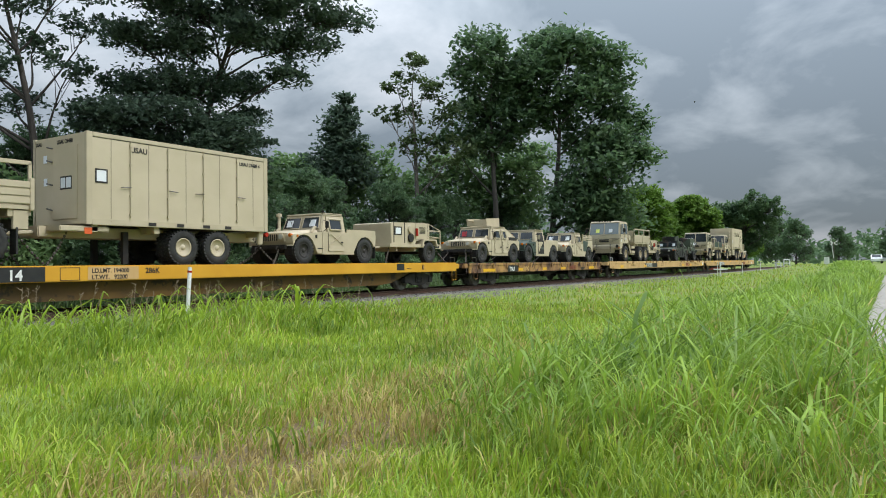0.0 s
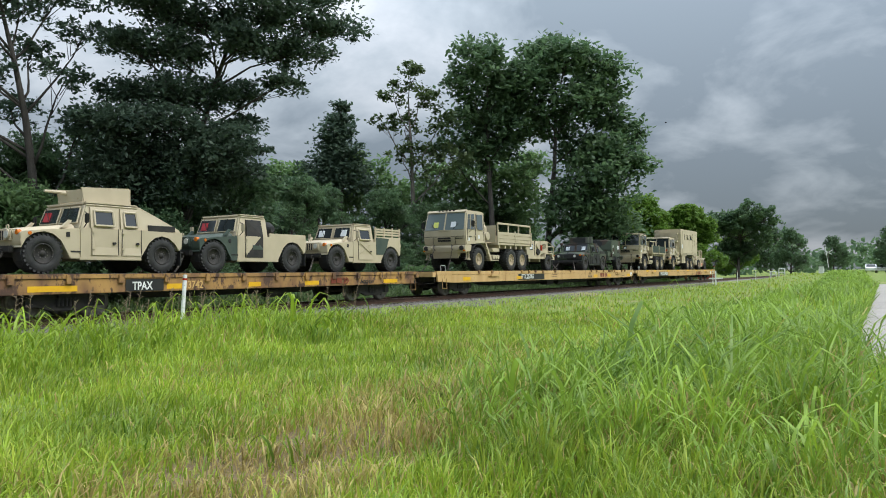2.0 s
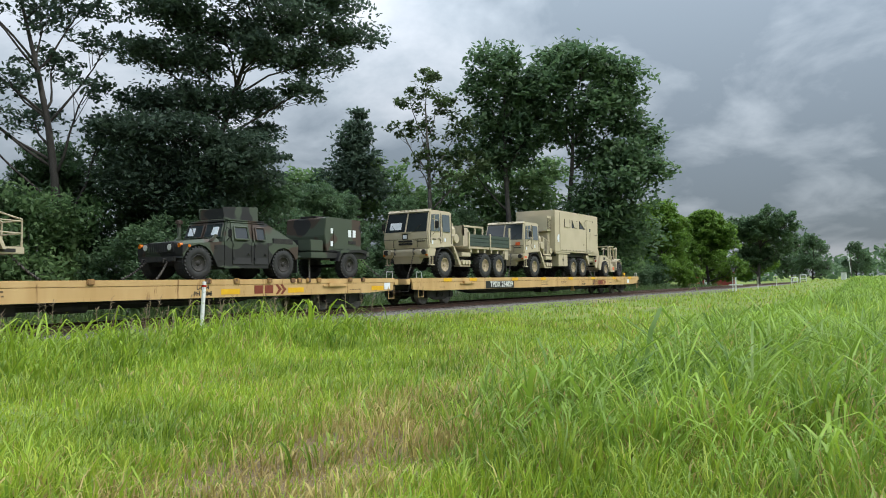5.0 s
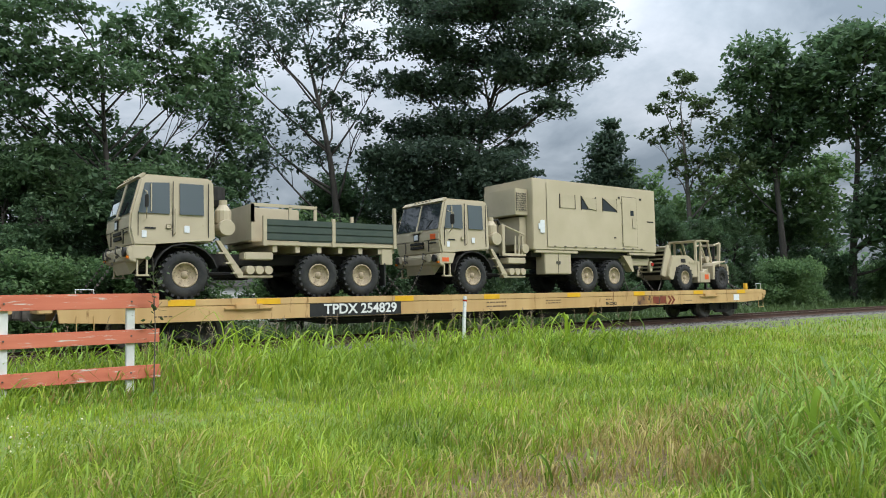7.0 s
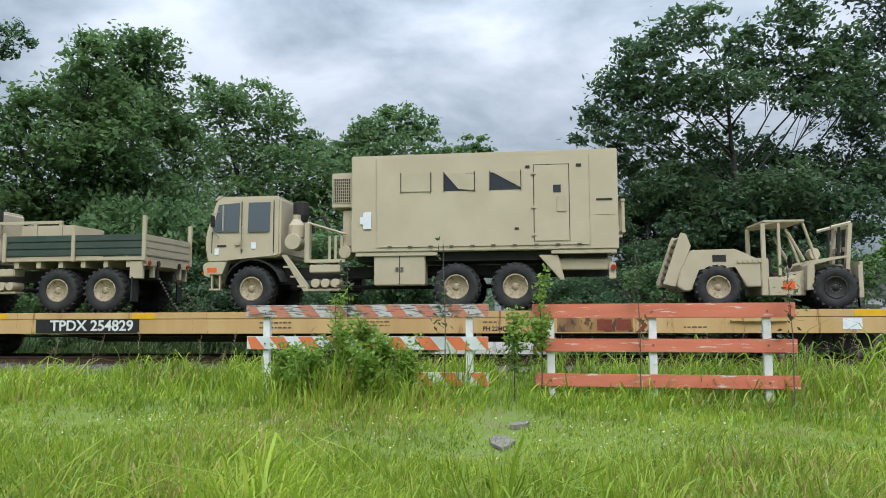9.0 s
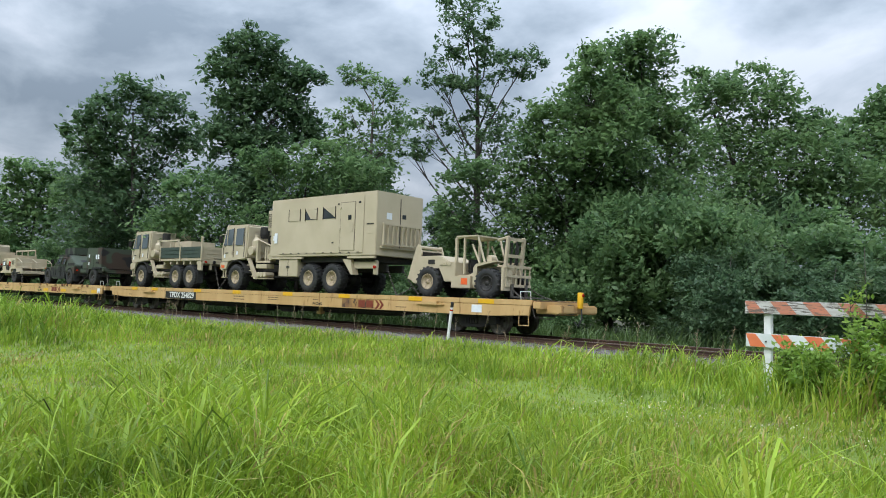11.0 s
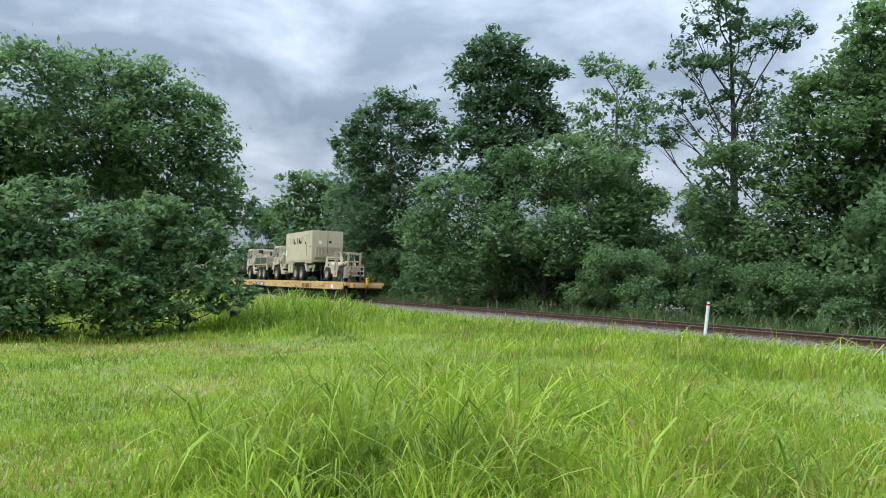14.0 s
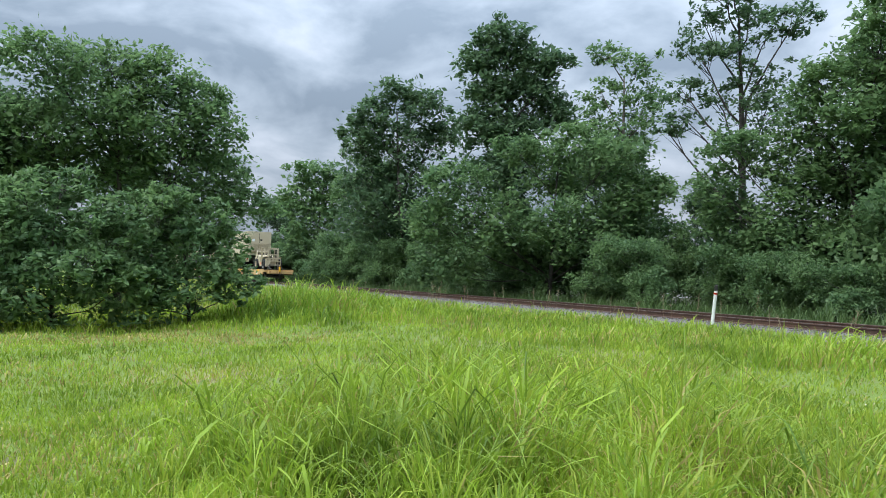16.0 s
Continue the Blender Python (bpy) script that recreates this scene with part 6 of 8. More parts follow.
    box(bm, 2.66, 2.8, -0.9, -0.45, 0.3, 1.15, 0.01)
    part("fork_carriage", bm, TAN, t)
    for y in (-0.45, 0.45):
        part("fork", prism(B(), [(2.85, 0.55), (2.9, 0.55), (2.92, 0.12), (3.75, 0.08), (3.75, 0.05), (2.85, 0.05)], y - 0.07, y + 0.07), STEEL, t)
    for s in (-1, 1):
        wheel(t, -1.25, s * 1.0, 0.59, 0.42, RIM_TAN, 18)
        wheel(t, 1.95, s * 1.0, 0.56, 0.42, BLACK, 18)
    part("axle", cyl(B(), (-1.25, 0, 0.59), 0.1, 0.8, "y", 8), BLACK, t)
    part("axle", cyl(B(), (1.95, 0, 0.56), 0.1, 0.8, "y", 8), BLACK, t)
    chains(t, [((3.0, s * 0.6, 0.4), (3.9, s * 0.9, 0.02)) for s in (-1, 1)] + [((-2.2, 0.4, 0.6), (-3.0, 0.8, 0.02)), ((-2.2, -0.4, 0.6), (-3.0, -0.8, 0.02))])
    return t


def blunt(x):
    """The cab's nose ends close before the front axle."""
    return x if x < 0.3 else 0.3 + (x - 0.3) * 0.87


def cargo_truck(label, **kinds_of):
    t = fmtv(label, "cargo", TAN, **kinds_of)
    remap(t, blunt)
    return t


place(cargo_truck("tan six-wheel army cargo truck with dark green drop sides", cover=True), MID_A, 24.45)
van = fmtv("tan six-wheel army truck with a tall box van body", "van", TAN)
remap(van, lambda x: x - 0.03 * min(1.0, max(0.0, (-x - 0.9) / 1.2)))
remap(van, blunt)
place(van, MID_A, 15.82)
lift = forklift()
remap(lift, lambda x: x if x < 0.3 else 0.3 + (x - 0.3) * 0.84)
lift.scale = (0.87, 0.87, 0.87)
place(lift, MID_A, 3.6, turn=0)
place(cargo_truck("tan six-wheel army cargo truck with rails over its bed", pale=True), MID_B, 51.4)
gen = generator_trailer("tan generator set on a two-wheel trailer with a railed platform", TAN)
place(gen, MID_B, 42.9)
place(humvee("dark camouflaged armoured jeep with a roof turret shield", CAMO, "turret"), MID_B, 35.4)
place(shelter_trailer("dark camouflaged equipment box on a two-wheel trailer", CAMO), MID_B, 30.5)
place(humvee("tan armoured jeep with a roof turret and gun mount", TAN, "turret", red_card=True), MID_E, 70.7)
place(humvee("tan open jeep with a dark green hood and no doors", TAN, "pickup", doors=False, hood=GREEN, red_card=True), MID_E, 65.6)
place(humvee("tan jeep with slatted troop seats and a green patch panel", TAN, "troop"), MID_E, 60.0)
place(cargo_truck("tan six-wheel army cargo truck at the head of the flatcar"), MID_D, 99.8)
place(container_trailer(), MID_D, 86.6)
place(humvee("tan two-door army jeep with an open cargo bed", TAN, "pickup", stack=True), MID_D, 83.1)
place(copy_thing(gen, pose(0, 0, 0)), MID_D, 77.0)


# ---- trees and shrubs ----
def fast_mesh(name, verts, faces, mat, parent=None):
    """A mesh from number arrays; all faces have the same count of corners."""
    me = bpy.data.meshes.new(name)
    verts, faces = np.asarray(verts, np.float32), np.asarray(faces, np.int32)
    n, k = faces.shape
    me.vertices.add(len(verts))
    me.vertices.foreach_set("co", verts.ravel())
    me.loops.add(n * k)
    me.loops.foreach_set("vertex_index", faces.ravel())
    me.polygons.add(n)
    me.polygons.foreach_set("loop_start", np.arange(0, n * k, k, dtype=np.int32))
    me.update(calc_edges=True)
    me.materials.append(mat)
    ob = new(name, me)
    ob.parent = parent
    return ob


def unit(v):
    return v / np.maximum(np.linalg.norm(v, axis=-1, keepdims=True), 1e-6)


def leaves(rng, centres, per, spread, size, flat=0.75, slim=0.5):
    """Four-cornered leaves, scattered round clump centres."""
    n = len(centres) * per
    c = np.repeat(centres, per, axis=0) + unit(rng.normal(size=(n, 3))) * (rng.uniform(0, 1, (n, 1)) ** 0.45) * spread * 1.9 * np.array([1, 1, flat])
    u = unit(rng.normal(size=(n, 3)) * np.array([1, 1, 0.7]))
    w = unit(np.cross(u, rng.normal(size=(n, 3)) * 0.5 + np.array([0, 0, 1.0])))
    s = size * rng.uniform(0.6, 1.35, (n, 1))
    v = np.stack([c - u * s, c + w * s * slim, c + u * s, c - w * s * slim], 1).reshape(-1, 3)
    return v, np.arange(n * 4).reshape(-1, 4)


STYLES = {
    # lobes, lobe size, lowest foliage, clumps a lobe, leaves a clump
    "broad": (22, 0.36, 0.16, 46, 34),
    "dome": (36, 0.33, 0.02, 36, 34),
    "shrub": (11, 0.45, 0.0, 22, 56),
}


def tree(name, label, H, R, style, leaf, bark, seed, size=0.16, lean=0.0, category="tree", group="trees along the railway", dense=1.0):
    """Tapered trunk with limbs, and a crown of leaf clumps gathered in uneven lobes."""
    rng = np.random.default_rng(seed)
    count, lobe, low, clumps, per = STYLES[style]
    clumps = int(clumps * dense)
    t = thing(name, label, category, group)
    bm = B()
    top = H * 0.72
    rt = max(0.05, H * 0.017) if style != "shrub" else 0.05
    trunk = []
    w1, w2 = rng.uniform(-1, 1, 2)
    for i in range(7):
        k = i / 6
        trunk.append((lean * H * k + 0.05 * R * math.sin(k * 4 + w1 * 3) * k * 2, 0.05 * R * math.cos(k * 3 + w2 * 3) * k * 2, k * top - 0.15))
    tube(bm, trunk, rt * 1.25, 8, rt * 0.25)
    lobes = []
    for i in range(count):
        a = i * 2.4 + rng.uniform(-0.5, 0.5)
        if style == "dome":
            k = rng.uniform(0, 1) ** 1.15
            el = k * math.pi / 2
            rad = (R * 0.74) * math.cos(el) * rng.uniform(0.7, 1.05)
            z, lr = H * (low + 0.14) + (H * (0.8 - low)) * math.sin(el) * rng.uniform(0.85, 1.02), R * lobe
        elif style == "shrub":
            rad = R * rng.uniform(0.1, 0.75)
            z, lr = H * rng.uniform(0.13, 0.74), R * lobe * rng.uniform(0.8, 1.1)
        else:
            k = rng.uniform(0, 1)
            rad = R * (0.25 + 0.5 * math.sin(k * math.pi * 0.9)) * rng.uniform(0.45, 1.1)
            z, lr = H * (low + 0.12 + (0.70 - low) * k), R * lobe * rng.uniform(0.75, 1.15)
        lobes.append((lean * z * 0.9 + rad * math.cos(a), rad * math.sin(a), z, lr))
    centres = []
    for x, y, z, lr in lobes:
        k = min(0.96, max(0.12, z / top - rng.uniform(0.18, 0.34)))
        p = Vector(trunk[int(k * 6)]).lerp(Vector(trunk[min(6, int(k * 6) + 1)]), k * 6 - int(k * 6))
        e = Vector((x, y, z))
        mid = p.lerp(e, 0.5) + Vector((rng.uniform(-0.1, 0.1) * R, rng.uniform(-0.1, 0.1) * R, -0.06 * R))
        limb = [p, p.lerp(mid, 0.5) + Vector((0, 0, 0.02 * R)), mid, mid.lerp(e, 0.55) + Vector((0, 0, 0.03 * R)), e]
        tube(bm, limb, rt * 0.42 * (1.1 - k * 0.5), 5, rt * 0.1)
        d = unit(rng.normal(size=(clumps, 3)))
        c = np.array([x, y, z]) + d * lr * (rng.uniform(0.62, 1.1, (clumps, 1)) if style in ("broad", "dome") else rng.uniform(0.3, 1.15, (clumps, 1))) * np.array([1, 1, 0.75])
        c = c[(c[:, 2] > H * low + 0.1) & (c[:, 2] < H)]
        centres.append(c)
        for q in c[: max(3, len(c) // 2)]:
            s = limb[3].lerp(limb[4], rng.uniform(0, 1))
            m = s.lerp(Vector(q), 0.5) + Vector(rng.normal(size=3) * 0.06 * lr)
            tube(bm, [s, m, q], rt * 0.12, 3, 0.006)
    part("trunk", bm, bark, t, smooth=True)
    centres = np.concatenate(centres)
    spread = R * lobe * {"broad": 0.13, "dome": 0.14}.get(style, 0.2)
    v, f = leaves(rng, centres, per, spread, size * 0.72)
    fast_mesh("crown", v, f, leaf, t)
    return t


def gz(x, y):
    return float(ground_z(x, y))


def plant(t, x, y, turn=0.0):
    t.matrix_basis = pose(x, y, gz(x, y) - 0.05, 0, 0, turn)
    return t


# crowns: leaves a lobe, clump size against the lobe, clump flatness, share of the lobe's inside that stays empty, half length of a leaf a metre of distance
CROWNS = {
    "broad": (3.0, 0.34, 0.62, 0.35, 0.0040),
    "open_broad": (2.5, 0.32, 0.6, 0.3, 0.0042),
    "open": (1.5, 0.34, 0.6, 0.2, 0.0036),
    "layer": (4.8, 0.44, 0.5, 0.1, 0.0036),
    "dense": (4.6, 0.38, 0.62, 0.25, 0.0042),
    "bush": (2.3, 0.21, 0.7, 0.5, 0.0044),
}


def crown_tree(name, label, style, leaf, bark, seed, *rest):
    """A tree of its own shape: leafy lobes (sideways, height, half width, half height) hung on limbs from one trunk.
    rest: category and group where they differ, then x, y, turn and the lobes."""
    *kind, x, y, turn, lobes = rest
    category, group = kind if kind else ("tree", "trees along the railway")
    rng = np.random.default_rng(seed)
    amount, clump, flat, hollow, size = CROWNS[style]
    size *= math.hypot(x, y)
    t = thing(name, label, category, group)
    us, zs = [p[0] for p in lobes], [p[1] for p in lobes]
    H = max(p[1] + p[3] for p in lobes)
    deep = 0.42 * (max(us) - min(us)) / 2
    high = sorted(lobes, key=lambda p: -p[1])[: max(2, len(lobes) // 3)]
    lean = sum(p[0] for p in high) / len(high)
    top = H * 0.86
    rt = max(0.03, H * 0.012)
    bm = B()
    wob = rng.uniform(-1, 1, 3)
    trunk = [Vector((lean * k**1.6 + 0.03 * H * wob[0] * math.sin(k * 5 + wob[1] * 3) * k, 0.03 * H * wob[2] * math.sin(k * 4) * k, k * top - 0.15)) for k in np.linspace(0, 1, 8)]
    tube(bm, trunk, rt * 1.25, 9, rt * 0.22)
    verts = []
    for u, z, ru, rz in lobes:
        v = rng.uniform(-1, 1) * deep * (1 - 0.5 * abs(u - lean) / (abs(max(us, key=abs) - lean) + 0.1))
        e = Vector((u, v, z))
        rise = z - abs(u - lean) * (0.25 if style == "layer" else 0.8) - rng.uniform(0.05, 0.12) * H
        k = min(0.97, max(0.14, rise / top))
        i = min(6, int(k * 7))
        p = trunk[i].lerp(trunk[i + 1], k * 7 - i)
        mid = p.lerp(e, 0.5) + Vector((rng.normal() * 0.08 * ru, rng.normal() * 0.2 * ru, (0.2 if style == "layer" else -0.22) * rz))
        limb = [p, p.lerp(mid, 0.5) + Vector(rng.normal(size=3) * 0.08 * rz), mid, mid.lerp(e, 0.55) + Vector(rng.normal(size=3) * 0.1 * rz), e]
        tube(bm, limb, rt * 0.45 * (1.1 - k * 0.6), 5, rt * 0.09)
        n = int(amount * math.pi * ru * rz / (size * size * 0.5))
        m = max(4, n // 26)
        d = unit(rng.normal(size=(m, 3)) + np.array([0, 0, 0.25]))
        far = hollow + (1.08 - hollow) * rng.uniform(0, 1, (m, 1)) ** 0.6
        far = np.where(rng.uniform(0, 1, (m, 1)) < 0.1, far * 1.22, far)
        c = np.array(e) + d * far * np.array([ru, ru * 0.85, rz])
        c[:, 2] = np.maximum(c[:, 2], 0.15)
        cs = clump * math.sqrt(ru * rz) * rng.uniform(0.6, 1.4, (m, 1))
        own = rng.integers(0, m, n)
        q = c[own] + rng.normal(size=(n, 3)) * cs[own] * np.array([0.62, 0.62, 0.62 * flat])
        q[:, 2] = np.maximum(q[:, 2], 0.05)
        a = unit(rng.normal(size=(n, 3)) * np.array([1, 1, 0.6]))
        w = unit(np.cross(a, rng.normal(size=(n, 3)) * 0.5 + np.array([0, 0, 1.0])))
        s = size * rng.uniform(0.6, 1.35, (n, 1))
        verts.append(np.stack([q - a * s, q + w * s * 0.5, q + a * s, q - w * s * 0.5], 1).reshape(-1, 3))
        for g in c[: max(4, m // 3)]:
            st = limb[2].lerp(limb[4], rng.uniform(0.2, 1))
            tube(bm, [st, st.lerp(Vector(g), 0.5) + Vector(rng.normal(size=3) * 0.08 * rz), g], rt * 0.11, 3, 0.008)
    part("trunk", bm, bark, t, smooth=True)
    verts = np.concatenate(verts)
    fast_mesh("crown", verts, np.arange(len(verts)).reshape(-1, 4), leaf, t)
    t.matrix_basis = pose(x, y, gz(x, y) - 0.05, 0, 0, turn)
    return t


LAB = {
    "oak": "tall dark green oak with several limbs and gaps of sky",
    "pine": "dark flat-layered conifer with wide spreading limbs",
    "sparse": "thin tree with bare grey limbs and scattered leaves",
    "dome": "dense rounded dark green tree reaching to the ground",
    "conifer": "slender dark conifer behind the line",
    "mid": "leafy green tree in the wood beside the line",
    "light": "bright green leafy tree beyond the crossing",
}
# the trees that stand out
crown_tree("pine_tree", LAB["pine"], "layer", LEAF_PINE, BARK, 11, 19.0, 24.5, -38, (
    (1.6, 13.5, 2.7, 0.7), (5.1, 13.2, 1.8, 0.5), (6.2, 12.1, 1.4, 0.5), (3.6, 12, 2.1, 0.6), (0.7, 11.8, 2.1, 0.6), (-1.4, 12.3, 1.6, 0.6), (4.5, 10.7, 1.6, 0.5), (2.6, 10.7, 1.6, 0.6), (-0.3, 10.4, 1.8, 0.6), (-2.1, 10.6, 1.3, 0.5), (4, 9.2, 1, 0.4), (2.3, 9.3, 1.3, 0.5), (0.2, 8.8, 2.1, 0.7), (-1.6, 8.8, 1.5, 0.6), (2.6, 7.9, 0.8, 0.4), (1.6, 7, 1.5, 0.5), (-0.9, 7.3, 1.9, 0.7), (-2.7, 7.2, 1.3, 0.7), (1.6, 14.7, 3.1, 0.8), (-1, 14.4, 2.2, 0.7), (3.6, 14.8, 1.7, 0.5), (-1.4, 6, 1.7, 0.9), (1.2, 6.1, 1.6, 0.7), (-0.2, 5, 2.2, 0.9), (2.3, 5.8, 1, 0.5), (-2.5, 5.5, 1.2, 0.8), (3.1, 6.7, 0.7, 0.3), (0.7, 5.4, 1.4, 0.7)))
crown_tree("thin_tree", LAB["sparse"], "open", LEAF_PINE, BARK, 12, 15.1, 27.6, -29, (
    (-4.3, 11.5, 1.4, 0.8), (-2.9, 12.2, 1.5, 0.7), (-0.8, 12, 1.3, 0.8), (0.6, 12.6, 1.5, 0.7), (1.5, 11.1, 1.1, 0.6), (-0.4, 10.1, 1.2, 0.7), (-1.8, 9.1, 1.1, 0.6), (-4.2, 9.1, 1.4, 1), (-5.2, 10.1, 1.2, 1.1), (0.9, 9.1, 1.1, 0.5), (-3.2, 7.6, 1.5, 0.8), (-1, 8, 1.2, 0.6), (1.4, 7.5, 1, 0.5), (-4.7, 6.4, 1.5, 1.2), (-1.5, 14, 2, 1), (-3.9, 13.6, 1.7, 1), (0.6, 14.5, 1.7, 0.9)))
crown_tree("conifer", LAB["conifer"], "layer", LEAF_PINE, BARK, 17, 47.3, 40.1, -50, (
    (0.2, 15.6, 0.8, 0.7), (-0, 14.4, 1.3, 0.8), (-0.4, 13.3, 1.7, 0.9), (-0, 12.1, 2.1, 1), (-0.5, 10.9, 2.5, 1.1), (0.1, 9.5, 2.9, 1.2)))
crown_tree("thin_tree", LAB["sparse"], "open", LEAF_DRY, BARK_PALE, 16, 47.0, 32.3, -55, (
    (-0.2, 17.2, 1.4, 1), (-1.6, 15.6, 1.4, 1.1), (0.9, 15.5, 1.6, 1.1), (2.1, 13.3, 1.6, 1.1), (-0.6, 13.3, 1.2, 1), (-2.2, 13.4, 1.1, 0.9), (3.2, 10.8, 1.6, 1.1), (0.7, 11, 1.6, 1), (-0.8, 10.9, 1.2, 0.8), (1.6, 9.5, 1.8, 1.1)))
crown_tree("oak_tree", LAB["oak"], "dense", LEAF_DARK, BARK, 15, 52.0, 27.9, -62, (
    (-0.9, 18.8, 2.1, 1.6), (-2, 16.8, 1.7, 1.5), (1.4, 17.3, 1.9, 1.5), (0.4, 15.3, 2.3, 1.6), (-1.9, 13.8, 2, 1.6), (1.3, 13.2, 2.1, 1.3), (-1.2, 11.2, 2, 1.3), (-3.9, 11.6, 1.2, 0.9), (0.4, 11.6, 1.8, 1)))
crown_tree("oak_tree", LAB["oak"], "dense", LEAF_DARK, BARK, 14, 54.8, 24.5, -66, (
    (0.2, 19.6, 2.4, 1.5), (1.7, 18.4, 2.1, 1.7), (-1.2, 16.3, 2.5, 1.7), (4.3, 17.5, 2.2, 1.6), (5, 15.2, 2, 1.7), (2.7, 14.9, 2.6, 1.7), (0.1, 13.7, 2.3, 1.3), (6.2, 12.8, 2, 1.4), (5.2, 10.9, 2.6, 1.4), (7.3, 10.1, 1.7, 0.8), (2.9, 11.5, 2, 1.2), (4.1, 8.5, 2.8, 1.9), (2.1, 6.3, 2.3, 2.3), (4.6, 4.9, 2.8, 2.3)))
crown_tree("rounded_tree", LAB["dome"], "open_broad", LEAF_DARK, BARK, 13, 6.3, 27.6, -13, (
    (-5.5, 8.6, 0.9, 1), (-4.8, 10.1, 1, 0.8), (-3.5, 11.3, 1.2, 0.8), (-1.7, 11.7, 1.2, 0.8), (-0.4, 11.1, 1, 0.9), (1.6, 11.8, 1.2, 0.9), (3, 10.9, 1, 0.7), (3.9, 9.5, 1, 0.8), (-3.9, 9.6, 1.2, 0.9), (-2.3, 9.6, 1.3, 0.9), (-0.7, 9.2, 1.3, 0.9), (1, 10, 1.3, 0.9), (2.3, 8.8, 1.2, 0.8), (3.9, 7.8, 1.2, 0.8), (-5, 6.9, 1.2, 1), (-3.3, 6.8, 1.2, 0.8), (-0.1, 7.3, 1.3, 0.9), (1.6, 6.8, 1.2, 0.9), (3.3, 6, 1.2, 0.9), (-4.8, 4.9, 1.4, 1.2), (-2.7, 4.7, 1.4, 1.2), (-0.5, 5, 1.5, 1.2), (2, 4.5, 1.5, 1.2), (-1.6, 7.8, 1.2, 0.8), (-1.1, 6.1, 1.5, 1), (-2.6, 6, 1.2, 0.9), (1.2, 5.6, 1.3, 1), (-3.6, 8.1, 1.2, 0.9), (2.9, 4.5, 1.3, 1.1), (-4.2, 11.1, 0.9, 0.7), (2.4, 10.1, 1, 0.7)))
crown_tree("oak_tree", LAB["mid"], "broad", LEAF_MID, BARK, 31, -21.5, 30.1, 36, (
    (0.1, 13.5, 1.9, 1.2), (1.5, 14, 1.5, 1), (-1.1, 11.7, 1.8, 1.3), (1.4, 11.8, 2.1, 1.5), (2.3, 10.6, 1.6, 1.3), (-1.3, 9, 2.1, 1.5), (0.9, 7.9, 2.1, 1.6), (3.7, 9.8, 1.4, 1.3), (-1.7, 6.1, 2.3, 1.7), (2.7, 6.4, 2.6, 2), (0.7, 4.7, 2.9, 1.7)))
crown_tree("leafy_tree", LAB["mid"], "broad", LEAF_MID, BARK, 34, -20.5, 43.4, 25, (
    (-0.5, 15.7, 2, 1), (-2.1, 14.3, 1.7, 1.3), (1.1, 14, 2.1, 1.3), (3.1, 12.7, 1.7, 1.2), (-1.2, 11.2, 2.8, 2), (2.4, 10.3, 2.8, 2), (-3.3, 15.9, 0.9, 0.7), (-0, 7.2, 4.5, 2.6), (5.4, 8.1, 3, 2.3)))
crown_tree("leafy_tree", LAB["mid"], "broad", LEAF_MID, BARK, 32, -14.1, 53.2, 15, (
    (-1.7, 14.9, 2, 1.4), (0.5, 16.1, 2, 1.2), (2.7, 15.6, 1.5, 1.2), (-0.4, 13, 3.3, 2), (6.6, 14.5, 1.4, 0.9), (4.1, 13, 2, 1.5), (-3.9, 12.9, 2, 1.5), (0.4, 9, 5.1, 3), (6.9, 10.8, 2.6, 2.2)))
crown_tree("rounded_tree", LAB["dome"], "broad", LEAF_MID, BARK, 21, -33.0, -1.3, 92, (
    (-2.8, 9.5, 1.7, 1), (-0.7, 10, 1.6, 0.9), (1.1, 9.5, 1.4, 1), (2.9, 9, 1.3, 0.8), (-1.5, 8.1, 2.2, 1.3), (0.9, 7.6, 2.2, 1.3), (3.2, 7.3, 1.4, 1.3), (-3.3, 6.9, 2.2, 1.3), (4.5, 5.8, 0.9, 1.1), (2.1, 5.7, 2.2, 1.4), (-0.6, 5.8, 2.2, 1.4), (-3.8, 5, 2, 1.4), (5.1, 4.4, 1.2, 0.9), (-5.4, 6.9, 2.1, 1.6), (-5.2, 4.7, 2.3, 1.8), (2.8, 3.6, 2.1, 1.5)))
crown_tree("oak_tree", LAB["oak"], "broad", LEAF_DARK, BARK, 22, -56.9, 19.1, 71, (
    (-0.8, 16.3, 2.1, 1.3), (-3.1, 14.6, 1.9, 1.4), (1.7, 15.3, 1.9, 1.4), (-4, 12.3, 1.6, 1.6), (-0.7, 12.5, 3, 2), (2.7, 12.6, 2.1, 1.6), (-2.9, 9.3, 2.2, 1.7), (0.8, 9, 3, 2.1), (-2.4, 6.3, 2.8, 2.3), (1.8, 5.5, 2.8, 2.3)))
crown_tree("leafy_tree", LAB["mid"], "broad", LEAF_MID, BARK, 33, -83.2, 17.3, 78, (
    (-0.3, 12.6, 2.8, 1.5), (-1.8, 9.9, 2.4, 2.3), (2.1, 10.6, 2.4, 2.3), (0.2, 7.3, 3.7, 2.4), (-0.9, 4.7, 3.3, 2.6)))
crown_tree("oak_tree", LAB["oak"], "dense", LEAF_DARK, BARK, 20, -44.6, 22.7, 63, (
    (-0.6, 18, 1.9, 1.1), (-2.2, 16.3, 1.6, 1.3), (1, 16.4, 1.9, 1.3), (2.9, 16.2, 1.2, 1), (-1.4, 14, 1.8, 1.3), (1.3, 14, 2.1, 1.3), (-2.2, 11.6, 1.8, 1.3), (0.2, 11.3, 2.1, 1.4), (3, 12.8, 1.4, 1.3), (-0.5, 8.5, 2.7, 1.9)))
